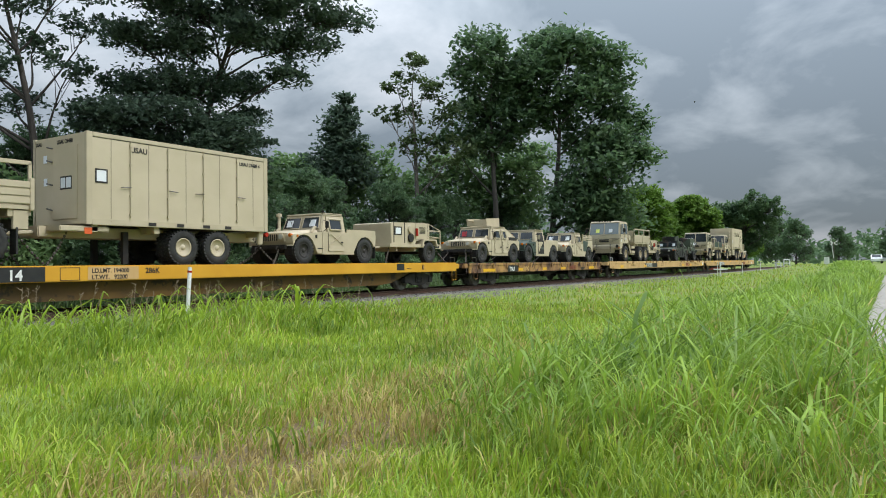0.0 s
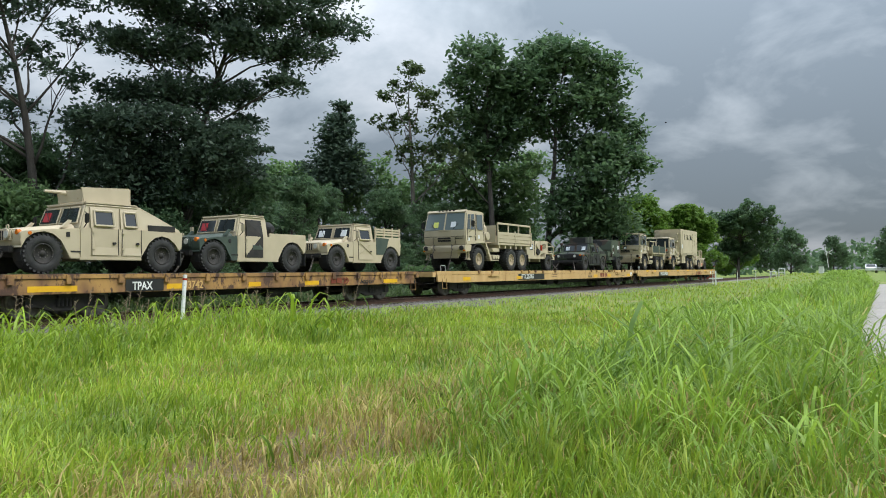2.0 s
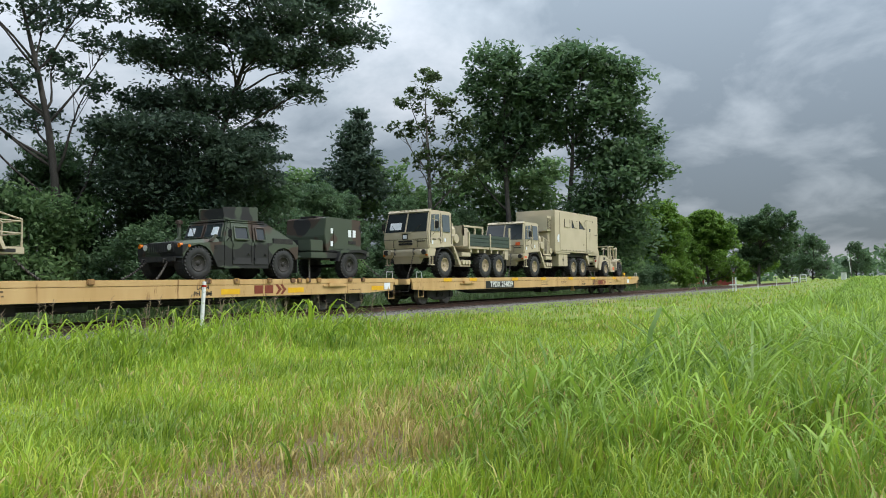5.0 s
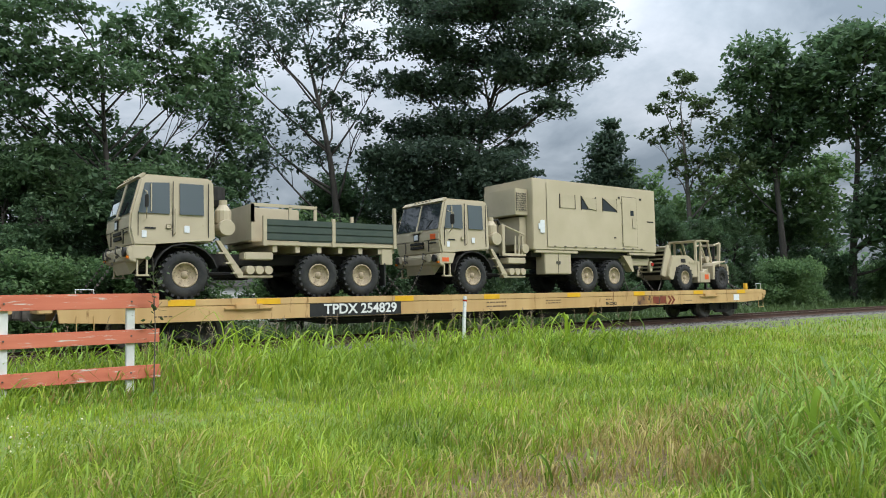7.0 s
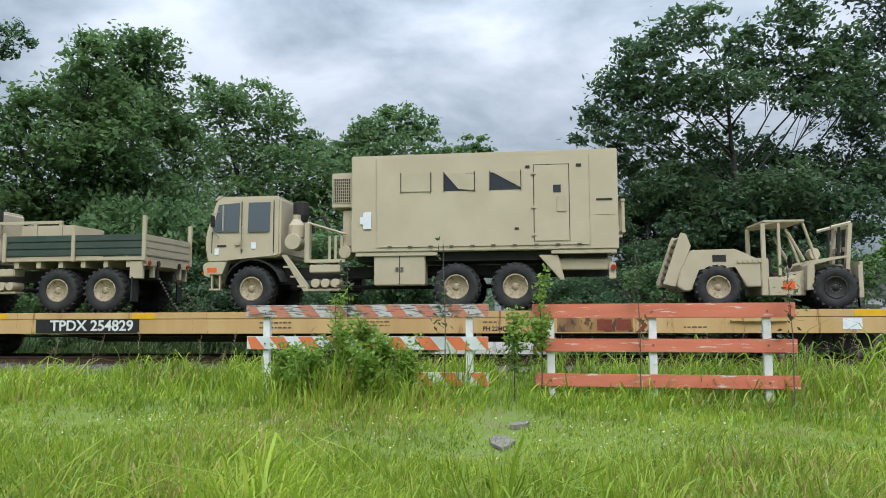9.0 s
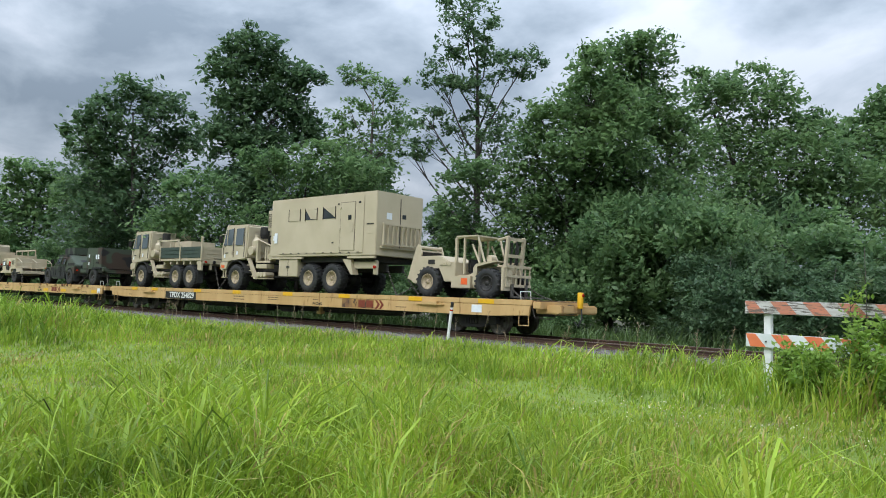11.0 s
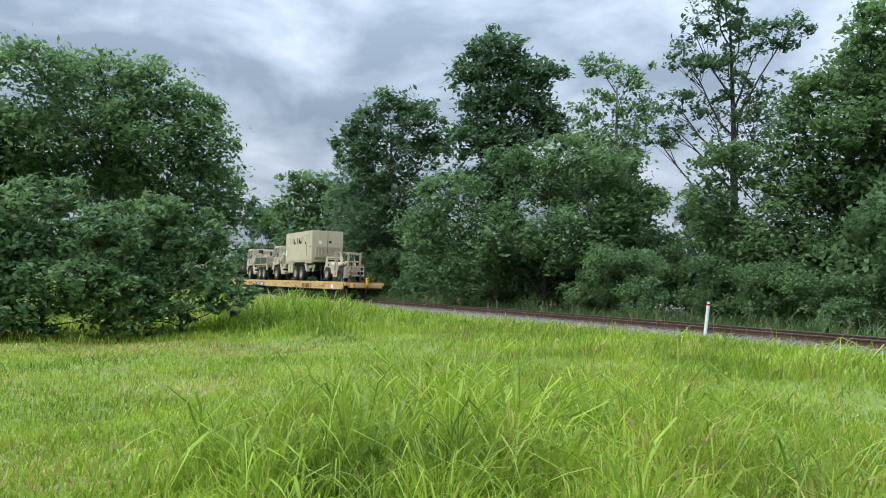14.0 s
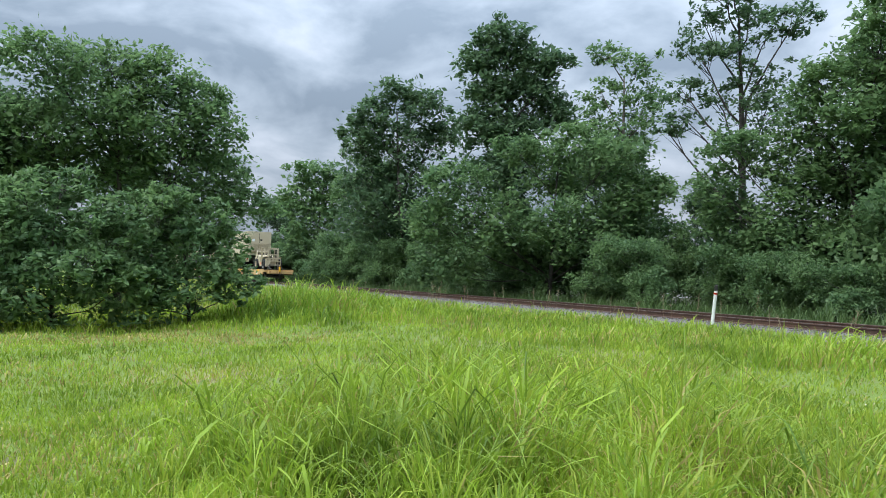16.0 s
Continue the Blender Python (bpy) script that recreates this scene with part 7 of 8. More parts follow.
crown_tree("leafy_tree", "tree overgrown with light green vines beside the line", "broad", LEAF_MID, BARK, 23, -36.3, 21.1, 60, (
    (-5.3, 6.7, 1.7, 1.1), (-6.6, 4.4, 1.8, 1.5), (-2.1, 9, 1.5, 0.9), (-2.9, 4.4, 2.4, 1.7), (-0.1, 7.4, 2.1, 1.7), (1.2, 9, 1.8, 1.1), (3.2, 7.7, 1.8, 1.4), (4.5, 5.8, 1.8, 1.7), (1.9, 4.2, 2.7, 1.8), (-0.9, 2.5, 2.7, 1.5), (5.1, 3, 1.8, 1.5), (-5.8, 1.7, 1.8, 1.2), (6, 6.4, 0.9, 0.7)))
crown_tree("thin_tree", LAB["sparse"], "open", LEAF_MID, BARK_PALE, 35, -36.5, 26.3, 54, (
    (-1.2, 15.5, 1.3, 0.8), (0.6, 14.4, 1.4, 0.9), (-1.5, 13, 1.5, 0.9), (1.3, 12.2, 1.6, 1.2), (0.2, 10.5, 1.9, 1.2), (-1.8, 11.3, 1.3, 0.8), (-0.4, 8.5, 1.8, 1.3)))
crown_tree("thin_tree", LAB["sparse"], "open", LEAF_DARK, BARK, 19, -27.6, 26.8, 46, (
    (-0.8, 15.8, 1.4, 0.8), (-1.9, 14.7, 1.1, 0.8), (0.2, 15, 1.1, 0.9), (1.3, 13.8, 1.3, 0.8), (2.5, 14.3, 1.1, 0.6), (-2.1, 12.9, 1.2, 0.8), (-0.3, 12.8, 1.2, 0.9), (-3, 11.5, 1.1, 0.7), (-1.3, 10.8, 1.1, 0.7), (0.8, 11.5, 1.3, 0.8), (-2.7, 9.8, 1.1, 0.6), (1, 9.8, 1.6, 0.8), (-3.5, 9.1, 0.8, 0.5), (-0.9, 17.1, 1.5, 0.8), (-0, 8.3, 1.5, 0.9)))
crown_tree("oak_tree", LAB["oak"], "open_broad", LEAF_MID, BARK, 24, -22.0, 27.2, 39, (
    (-1.1, 10.2, 1.5, 0.8), (0.2, 10.3, 1.3, 0.9), (1.3, 12.6, 1, 0.9), (1.3, 11.1, 1.3, 0.9), (-1.5, 8.7, 1.5, 1), (0.7, 8.3, 1.7, 1.1), (-2.2, 7, 1.5, 1.1), (-0.2, 6.4, 2, 1.4), (1.5, 5.9, 1.7, 1.4), (-1.9, 5, 1.5, 1.4), (-4.7, 7.4, 1.4, 0.9), (-5.2, 5.4, 1.3, 1.4), (-4.4, 3.8, 1.8, 1.4), (-1.9, 3, 2, 1.4), (0.7, 3.3, 2, 1.4), (2.2, 8.7, 1.6, 1.4), (2.6, 10.5, 1.4, 1.1)))
crown_tree("shrub", "broad green bush at the edge of the lawn", "bush", LEAF_MID, BARK, 43, "shrub", "bushes at the lawn's edge", -21.0, 1.0, 87, (
    (-0.5, 3.4, 0.9, 0.5), (0.2, 2.9, 1, 0.6), (-1, 2.9, 1, 0.7), (0.9, 2.2, 0.7, 0.6), (-0.1, 2.1, 1.3, 0.8), (-1.5, 2.1, 1, 0.8), (1.2, 1.3, 0.7, 0.6), (0.2, 1.1, 1.4, 0.7), (-1.1, 1, 1.3, 0.8)))
crown_tree("shrub", "broad green bush at the edge of the lawn", "bush", LEAF_MID, BARK, 44, "shrub", "bushes at the lawn's edge", -20.4, -2.3, 96, (
    (0.1, 3.7, 0.9, 0.5), (-0.7, 3.2, 1, 0.6), (0.8, 3.2, 0.9, 0.5), (-0, 2.7, 1.3, 0.7), (1.3, 2.3, 1, 0.7), (-1, 2.2, 1.3, 0.9), (0.4, 1.6, 1.4, 0.8), (-0.7, 1, 1.4, 0.8), (1.5, 1, 1.1, 0.8), (-1.9, 2.4, 1.4, 1), (-1.8, 1.1, 1.4, 1)))
crown_tree("leafy_tree", "dense dark tree in the shade behind the line", "broad", LEAF_DARK, BARK, 25, 19.4, 27.3, -35, (
    (-2.4, 6.4, 1.6, 1), (-0.3, 6.5, 1.6, 1), (1.7, 6.2, 1.8, 1), (3.2, 5.8, 1.3, 1), (-1.7, 4.6, 2.4, 1.6), (1.2, 4.4, 2.3, 1.6), (4, 4.5, 1.3, 1.3), (4.9, 5.4, 0.8, 0.7), (-4, 5.1, 1.6, 1.3)))
crown_tree("leafy_tree", "dense dark tree in the shade behind the line", "broad", LEAF_MID, BARK, 26, 47.5, 42.9, -48, (
    (-3.2, 10.2, 2, 1.1), (-1.5, 9.6, 2.5, 1.5), (-4, 8.1, 2.5, 2), (0, 7.5, 3, 2), (4, 9.5, 2.5, 1.3), (6, 8.5, 2.5, 1.5), (3, 7, 3, 2), (8, 7.5, 3, 2), (4.1, 11.1, 1.5, 1)))
crown_tree("leafy_tree", LAB["mid"], "broad", LEAF_MID, BARK, 27, 57.3, 32.7, -60, (
    (-2.9, 10.2, 2.1, 1.3), (0.1, 10.3, 2.6, 1.3), (-2, 8.1, 3.1, 2.1), (3.1, 9.5, 2.6, 1.5), (4, 7.4, 3.1, 2.1), (1, 7, 3.1, 2.1), (4.6, 11, 2.1, 1.5)))
plant(tree("oak_tree", "dark broad tree far beyond the crossing", 14.0, 6.0, "broad", LEAF_DARK, BARK, 18, 0.3), 123.4, 22.0)
# leafy kinds that repeat
kinds = {
    "a": plant(tree("leafy_tree", LAB["mid"], 16.4, 4.5, "broad", LEAF_MID, BARK, 31, 0.165), -70.0, 20.0),
    "b": plant(tree("leafy_tree", LAB["mid"], 12.0, 4.6, "dome", LEAF_DARK, BARK, 32, 0.165), -42.0, 29.0),
    "c": plant(tree("leafy_tree", LAB["light"], 10.0, 4.8, "dome", LEAF_LIGHT, BARK, 33, 0.24), 81.5, 24.8),
}
ROWS = (
    ("b", -18.0, 42.0, 0.7, 140), ("b", -26.0, 36.0, 0.75, 250), ("b", -2.0, 40.5, 0.42, 10),
    ("b", -33.0, 30.0, 0.62, 120), ("b", -46.8, 24.2, 0.62, 200), ("b", -108.8, 16.9, 1.05, 90),
    ("b", -38.0, -7.6, 0.8, 210), ("b", -27.5, -9.5, 0.8, 35), ("b", -44.0, -1.0, 0.7, 100),
    ("c", 97.5, 23.4, 1.0, 80), ("c", 89.0, 29.0, 1.05, 160), ("c", 108.0, 27.0, 0.9, 240), ("b", 72.0, 27.5, 0.7, 310), ("b", 66.0, 33.0, 0.7, 45),
    ("b", 33.0, 40.0, 0.6, 15), ("b", 40.0, 44.0, 0.62, 95),
    ("b", 6.5, 36.0, 0.75, 95), ("c", 28.0, 66.0, 0.9, 120), ("b", 22.5, 30.5, 0.62, 185), ("b", 2.7, 27.6, 0.55, 275), ("b", 5.8, 27.2, 0.45, 75),
    ("b", 8.0, 31.0, 0.6, 140), ("b", 16.0, 30.5, 0.62, 240), ("b", 27.0, 30.0, 0.6, 70), ("b", 33.5, 32.0, 0.64, 160), ("b", 38.0, 34.0, 0.64, 250), ("b", 41.0, 30.6, 0.62, 85), ("b", 33.0, 28.2, 0.36, 130), ("b", 45.0, 30.0, 0.56, 115), ("b", 50.0, 31.0, 0.6, 15), ("b", 47.0, 46.0, 0.9, 215), ("b", 20.5, 28.0, 0.6, 330), ("b", 57.0, 30.0, 0.62, 205),
    ("a", 66.0, 24.2, 0.58, 100), ("b", 160.0, 18.5, 0.8, 20), ("b", 172.0, 24.0, 0.9, 120), ("c", 145.0, 26.0, 0.9, 200), ("b", 190.0, 13.0, 0.7, 300), ("b", 176.0, 1.5, 0.8, 30), ("b", 186.0, -4.5, 0.9, 130),
    ("b", 138.0, 33.0, 1.0, 70), ("c", 2.0, 96.0, 0.8, 0), ("c", -22.0, 88.0, 0.9, 50),
)
for k, x, y, s, turn in ROWS:
    copy_thing(kinds[k], pose(x, y, gz(x, y) - 0.05, 0, 0, turn) @ Matrix.Diagonal((s, s, s, 1)))

# undergrowth along the far side of the line, and the thicket in the west
bush_a = tree("shrub", "dense dark green shrub in the undergrowth by the line", 3.6, 2.3, "shrub", LEAF_MID, BARK, 41, 0.115, category="shrub", group="undergrowth by the railway")
bush_b = tree("shrub", "dense dark green shrub in the undergrowth by the line", 4.6, 2.5, "shrub", LEAF_DARK, BARK, 42, 0.125, category="shrub", group="undergrowth by the railway")
plant(bush_a, 2.5, 24.9)
plant(bush_b, 6.4, 25.2, 40)
rng = random.Random(8)
for i in range(54):
    s_along = -92 + i * 3.2
    x, y, a = track(s_along)
    if -5.5 < x < 0.5 or 9.0 < x < 11.6:
        continue
    off = rng.uniform(5.6, 7.6) if i % 3 else rng.uniform(8.5, 11)
    if 24 < x < 44:
        off += 1.5
    k = rng.uniform(0.72, 1.15) * (1.25 if x < -25 else 1.0) * (0.8 if 24 < x < 44 else 1.0) * (1.2 if 0 < x < 24 else 1.0)
    px, py = x - math.sin(radians(a)) * off, y + math.cos(radians(a)) * off
    copy_thing((bush_a, bush_b)[rng.random() < 0.6 and x > -12], pose(px, py, gz(px, py) - 0.05, 0, 0, rng.uniform(0, 360)) @ Matrix.Diagonal((k, k, k * rng.uniform(0.9, 1.25), 1)))


for i in range(30):
    x, y, a = track(-10 - i * 2.9)
    off = rng.uniform(9.5, 12.5)
    k = rng.uniform(1.25, 1.75)
    px, py = x - math.sin(radians(a)) * off, y + math.cos(radians(a)) * off
    k *= 0.5 if 46.5 < math.degrees(math.atan2(-px, py)) < 52.5 else 1.0
    copy_thing(bush_a, pose(px, py, gz(px, py) - 0.05, 0, 0, rng.uniform(0, 360)) @ Matrix.Diagonal((k, k, k * rng.uniform(0.9, 1.3), 1)))


def far_woods():
    """Distant woodland all round the horizon, as leaf clumps on a rolling outline."""
    rng = np.random.default_rng(77)
    pts = []
    for i in range(5200):
        a = rng.uniform(0, 2 * math.pi)
        d = rng.uniform(210, 300)
        top = 9 + 5 * math.sin(a * 23) * math.sin(a * 7 + 1) + 3 * math.sin(a * 61)
        if abs(math.degrees(math.atan2(math.sin(a), math.cos(a)))) < 6:
            top *= 0.55
        pts.append((d * math.cos(a), d * math.sin(a), max(0.5, top * rng.uniform(0, 1) ** 0.6)))
    v, f = leaves(rng, np.array(pts), 14, 1.9, 0.95, 0.8, 0.6)
    tagged(fast_mesh("far_woods", v, f, LEAF_DARK), "distant dark green woodland along the horizon", "woods", kind="stuff")


far_woods()


# ---- grass ----
def blades(name, label, mat, x, y, h, w, seed, droop=0.5, category="grass"):
    """Bent tapering blades standing at x, y with height h and width w."""
    rng = np.random.default_rng(seed)
    n = len(x)
    z = ground_z(x, y) - 0.02
    az, face = rng.uniform(0, 2 * np.pi, n), rng.uniform(0, np.pi, n)
    # a light breeze leans them eastwards
    bend = np.stack([np.cos(az) + 0.35, np.sin(az)], -1) * (h * droop * rng.uniform(0.25, 1.1, n))[:, None]
    side = np.stack([np.cos(face), np.sin(face)], -1) * (w / 2)[:, None]
    base = np.stack([x, y], -1)
    rows = []
    arch = droop > 1
    if arch:
        # broad blades rise, bow over and hang at the tip
        tip = rng.uniform(0.1, 0.75, n)
        stations = [(0.0, 0.0, 0.6, 0), (0.07, 0.45, 0.95, 0), (0.24, 0.8, 1.0, 0), (0.52, 1.0, 0.85, 0), (0.82, 0.98, 0.5, 0.35)]
    else:
        tip = rng.uniform(0.0, 0.5, n) * droop
        stations = [(0.0, 0.0, 0.8, 0), (0.22, 0.45, 1.0, 0), (0.6, 0.82, 0.75, 0)]
    for k, up, wd, fall in stations:
        c = base + bend * k
        zz = z + h * (up - fall * 0.5 * tip)
        rows += [np.concatenate([c - side * wd, zz[:, None]], 1), np.concatenate([c + side * wd, zz[:, None]], 1)]
    tipz = z + h * (1.0 - tip * (0.8 if arch else 0.5))
    rows.append(np.concatenate([base + bend * 1.15, tipz[:, None]], 1))
    v = np.stack(rows, 1).reshape(-1, 3)
    m = len(rows)
    i = np.arange(n)[:, None] * m
    tris = []
    for q in range(0, m - 3, 2):
        tris += [(q, q + 1, q + 2), (q + 1, q + 3, q + 2)]
    tris.append((m - 3, m - 2, m - 1))
    f = np.concatenate([i + np.array(q) for q in tris], 1).reshape(-1, 3)
    return tagged(fast_mesh(name, v, f, mat), label, category, kind="stuff")


def scatter(rng, n, r0, r1, yaw0, yaw1, power):
    """Places round the standpoint, thinning out with distance. Yaw 0 is north, positive to the west."""
    u = rng.uniform(0, 1, n)
    e = 1 - power
    r = (r0**e + u * (r1**e - r0**e)) ** (1 / e)
    a = np.radians(rng.uniform(yaw0, yaw1, n))
    return -r * np.sin(a), r * np.cos(a), r


def patch(x, y, seed, size):
    """Smooth random field between 0 and 1."""
    rng = np.random.default_rng(seed)
    v = np.zeros_like(x)
    for _ in range(6):
        a, ph = rng.uniform(0, 2 * np.pi), rng.uniform(0, 6)
        k = rng.uniform(0.6, 1.8) / size
        v += np.sin((x * np.cos(a) + y * np.sin(a)) * k * 2 * np.pi + ph)
    return 0.5 + v / 7


def meadow():
    rng = np.random.default_rng(3)
    x, y, r = scatter(rng, 270000, 3.4, 130, -98, 112, 0.72)
    x2, y2, r2 = scatter(rng, 190000, 4, 26, -85, 112, 0.5)
    x3, y3, r3 = scatter(rng, 26000, 0.3, 7, -180, 180, 0.2)
    x, y, r = np.concatenate([x, x2, x3]), np.concatenate([y, y2, y3]), np.concatenate([r, r2, r3])
    lat = beside(x, y)
    keep = (lat < np.where(x > 4, -2.9, -2.4)) & ((y > road_edge(x) + 0.1) | (x < 6)) & (rng.uniform(0, 1, len(x)) < np.where(lat < np.where(x > 4, -3.8, -3.0), 1, 0.3))
    # the trodden gap between the two barriers
    keep &= ~((np.abs(x + 1.1 + 0.05 * (y - 10)) < 0.35 + 0.1 * np.sin(y * 2)) & (y > 7.5) & (rng.uniform(0, 1, len(x)) < 0.8))
    x, y, r, lat = x[keep], y[keep], r[keep], lat[keep]
    f1, f2 = patch(x, y, 1, 6.0), patch(x, y, 2, 1.6)
    h = 0.10 + 0.10 * f1 + 0.08 * f2
    lush = np.exp(-(((x + 6.4) / 3.2) ** 2 + ((y - 2.6) / 2.6) ** 2)) + 0.8 * np.exp(-(((x - 0.5) / 4.5) ** 2 + ((y - 4.2) / 1.3) ** 2)) * np.clip(f2 * 1.6 - 0.3, 0, 1)
    verge = np.clip((lat + 8.4 + 1.2 * (f2 - 0.5)) / 1.6, 0, 1) * np.clip((16.5 - x) / 3, 0, 1) * np.clip((x + 70) / 10, 0, 1)
    verge = verge * np.where(x > -4, 1.0, np.where(x > -10, 0.8, 0.3)) + 2.3 * np.exp(-(((x + 22.4) / 1.9) ** 2 + ((y - 3.9) / 1.9) ** 2)) + 1.2 * np.exp(-(((x + 25) / 6.0) ** 2 + ((y - 5.8) / 3.4) ** 2))
    rough = np.clip((x - 4.0) / 3, 0, 1) * np.clip((5.0 + 0.03 * x - y) / 2.2, 0, 1)
    h = h + 0.36 * np.clip(lush, 0, 1) * (0.5 + f2) + 0.27 * verge * (0.45 + 0.8 * f2) + 0.30 * rough * (0.5 + f2)
    h = h * np.where((y > 7.6) & (y < 11.9) & (x > -9) & (x < 4.6), 0.5, 1.0)
    lawn = np.clip((-x - 1.6 * y - 4.5) / 2, 0, 1)
    h = np.where((lawn > 0.4) & (x > -19), 0.09 + 0.04 * f2, h)
    h = h + 0.45 * np.exp(-(((x + 3.9) / 1.7) ** 2 + ((y - 11.3) / 0.8) ** 2)) * (0.5 + f2)
    # tufts
    f3 = patch(x, y, 6, 0.55)
    h = h * rng.uniform(0.5, 1.3, len(x)) * np.where(lawn > 0.4, 1.0, 0.62 + 0.8 * f3)
    w = 0.0072 * np.exp(rng.normal(0, 0.32, len(x))) * (1 + r / 12) * (1 + 0.35 * np.clip(lush + rough + verge, 0, 1))
    bare = np.exp(-(((x - 4.1 - 0.6 * (y - 4.1)) / 1.9) ** 2 + ((y - 4.1) / 1.1) ** 2))
    dead = 1.25 * bare + 0.75 * np.exp(-(((x - 7.6) / 1.9) ** 2 + ((y - 5.2) / 0.8) ** 2)) + 0.5 * np.exp(-(((x - 11.3) / 2.5) ** 2 + ((y - 5.6) / 0.9) ** 2)) + np.exp(-(((x + 17.2) / 1.6) ** 2 + ((y - 0.2) / 3.0) ** 2)) + 0.25 * (f1 > 0.62)
    pick = rng.uniform(0, 1, len(x))
    straw = pick < np.where(verge > 0.4, 0.015, 0.05) + 0.72 * np.clip(dead * (0.35 + 1.2 * f2), 0, 1)
    deep = ~straw & (rng.uniform(0, 1, len(x)) < np.where(lawn > 0.4, 0.0, 0.12) + 0.5 * rough + 0.3 * verge)
    pale = ~straw & ~deep & (rng.uniform(0, 1, len(x)) < 0.2 + 0.2 * f1 + 0.3 * f3 + 0.25 * ((y > 7.4) & (y < 10.6) & (x > -9) & (x < 4.6)))
    lushm = ~straw & ~deep & ~pale
    h = np.where(straw, h * 0.85, h) * (1 - 0.55 * bare)
    h = np.where((bare > 0.35) & (rng.uniform(0, 1, len(x)) < 0.5), 0.03, h)
    rough_zone = rough > 0.45
    # clumps of broad arching blades in the lush places
    big = (rng.uniform(0, 1, len(x)) < (0.2 * f3 + 0.08) * np.where(x < -4, 0.6, np.where(x < 4, 0.35, 1.0))) & ((lush > 0.35) | (rough > 0.45) | ((verge > 0.7) & (f2 > 0.45) & (x > -10))) & (r < 22)
    big &= ~straw
    h = np.where(big, h * 1.15 + 0.06, h)
    w = np.where(big, w * np.where(x < 4, 1.2, 1.35), w)
    h = np.where(big & (x < 4), h * 0.88, h)
    for m, mat, nm, lb, dr in (
        (big & ~rough_zone, GRASS, "broad_grass", "tall broad-bladed grass arching over the lawn", 1.15),
        (big & rough_zone, GRASS_DEEP, "reed_grass", "tall broad deep green grass arching by the road", 1.15),
        (lushm & ~big, GRASS, "meadow_grass", "lush green uncut grass with bent blades", 0.65),
        (pale & ~big, GRASS_PALE, "pale_grass", "yellow-green sunlit grass on the rough lawn", 0.6),
        (deep & ~big, GRASS_DEEP, "rough_grass", "tall deep green rough grass by the road", 0.75),
        (straw, STRAW, "dry_grass", "dead straw-coloured grass in patches", 0.8),
    ):
        blades(nm, lb, mat, x[m], y[m], h[m], w[m], 5, dr)


meadow()


def clover_flowers():
    """Small pale flower heads among the low growth before the barriers."""
    rng = np.random.default_rng(12)
    n = 450
    x, y = rng.uniform(-6.5, 2, n), rng.normal(8.8, 0.8, n)
    pts = np.stack([x, y, ground_z(x, y) + rng.uniform(0.05, 0.17, n)], -1)
    v, f = leaves(rng, pts, 2, 0.004, 0.011, 1.0, 0.9)
    tagged(fast_mesh("clover_flowers", v, f, CREAM), "tiny cream flower heads in the low clover", "flowers", kind="stuff")


clover_flowers()


def roadside_grass():
    """Tall rough grass between the road's edge and the meadow, out to the crossing."""
    rng = np.random.default_rng(23)
    x = 14 + 110 * rng.uniform(0, 1, 26000) ** 1.2
    y = road_edge(x) + 0.1 + 4.2 * rng.uniform(0, 1, len(x)) ** 1.3
    h = (0.42 + 0.35 * patch(x, y, 9, 4.0)) * rng.uniform(0.55, 1.25, len(x))
    blades("roadside_grass", "tall deep green grass along the road's edge", GRASS_DEEP, x, y, h, 0.008 * (1 + x / 11), 29, 0.7)


roadside_grass()


def far_side():
    """Leaf litter and weeds beyond the track, their colours darkened for the wood's shade."""
    bm, last = B(), None
    for s in np.arange(-110, 120, 2.0):
        x, y, a = track(float(s))
        a = radians(a)
        row = []
        for u in (3.3 + 0.3 * math.sin(s), 5.5, 8.5, 13.0, 44.0 + 2 * math.sin(s * 0.3)):
            px, py = x - math.sin(a) * u, y + math.cos(a) * u
            row.append(bm.verts.new((px, py, gz(px, py) + 0.03)))
        if last and not (-6 < x < 0.5):
            for i in range(4):
                bm.faces.new((last[i], row[i], row[i + 1], last[i + 1]))
        last = row
    tagged(part("woodland_floor", bm, LITTER, smooth=True), "leaf litter under the trees, darkened for the wood's shade", "ground", kind="structure")
    rng = np.random.default_rng(15)
    n = 42000
    s = rng.uniform(-85, 95, n)
    u = 2.7 + 7.5 * rng.uniform(0, 1, n) ** 1.4
    xy = np.array([track(float(q)) for q in s])
    a = np.radians(xy[:, 2])
    x, y = xy[:, 0] - np.sin(a) * u, xy[:, 1] + np.cos(a) * u
    k = ~((x > -5.8) & (x < -0.6))
    x, y, u = x[k], y[k], u[k]
    h = (0.25 + 0.7 * patch(x, y, 21, 3.0)) * rng.uniform(0.5, 1.2, len(x)) * np.clip((u - 2.2) / 1.2, 0.3, 1)
    blades("woodland_weeds", "tall weeds at the wood's edge, darkened for shade", WEEDS, x, y, h, np.full(len(x), 0.03), 22, 0.8, "weeds")


far_side()


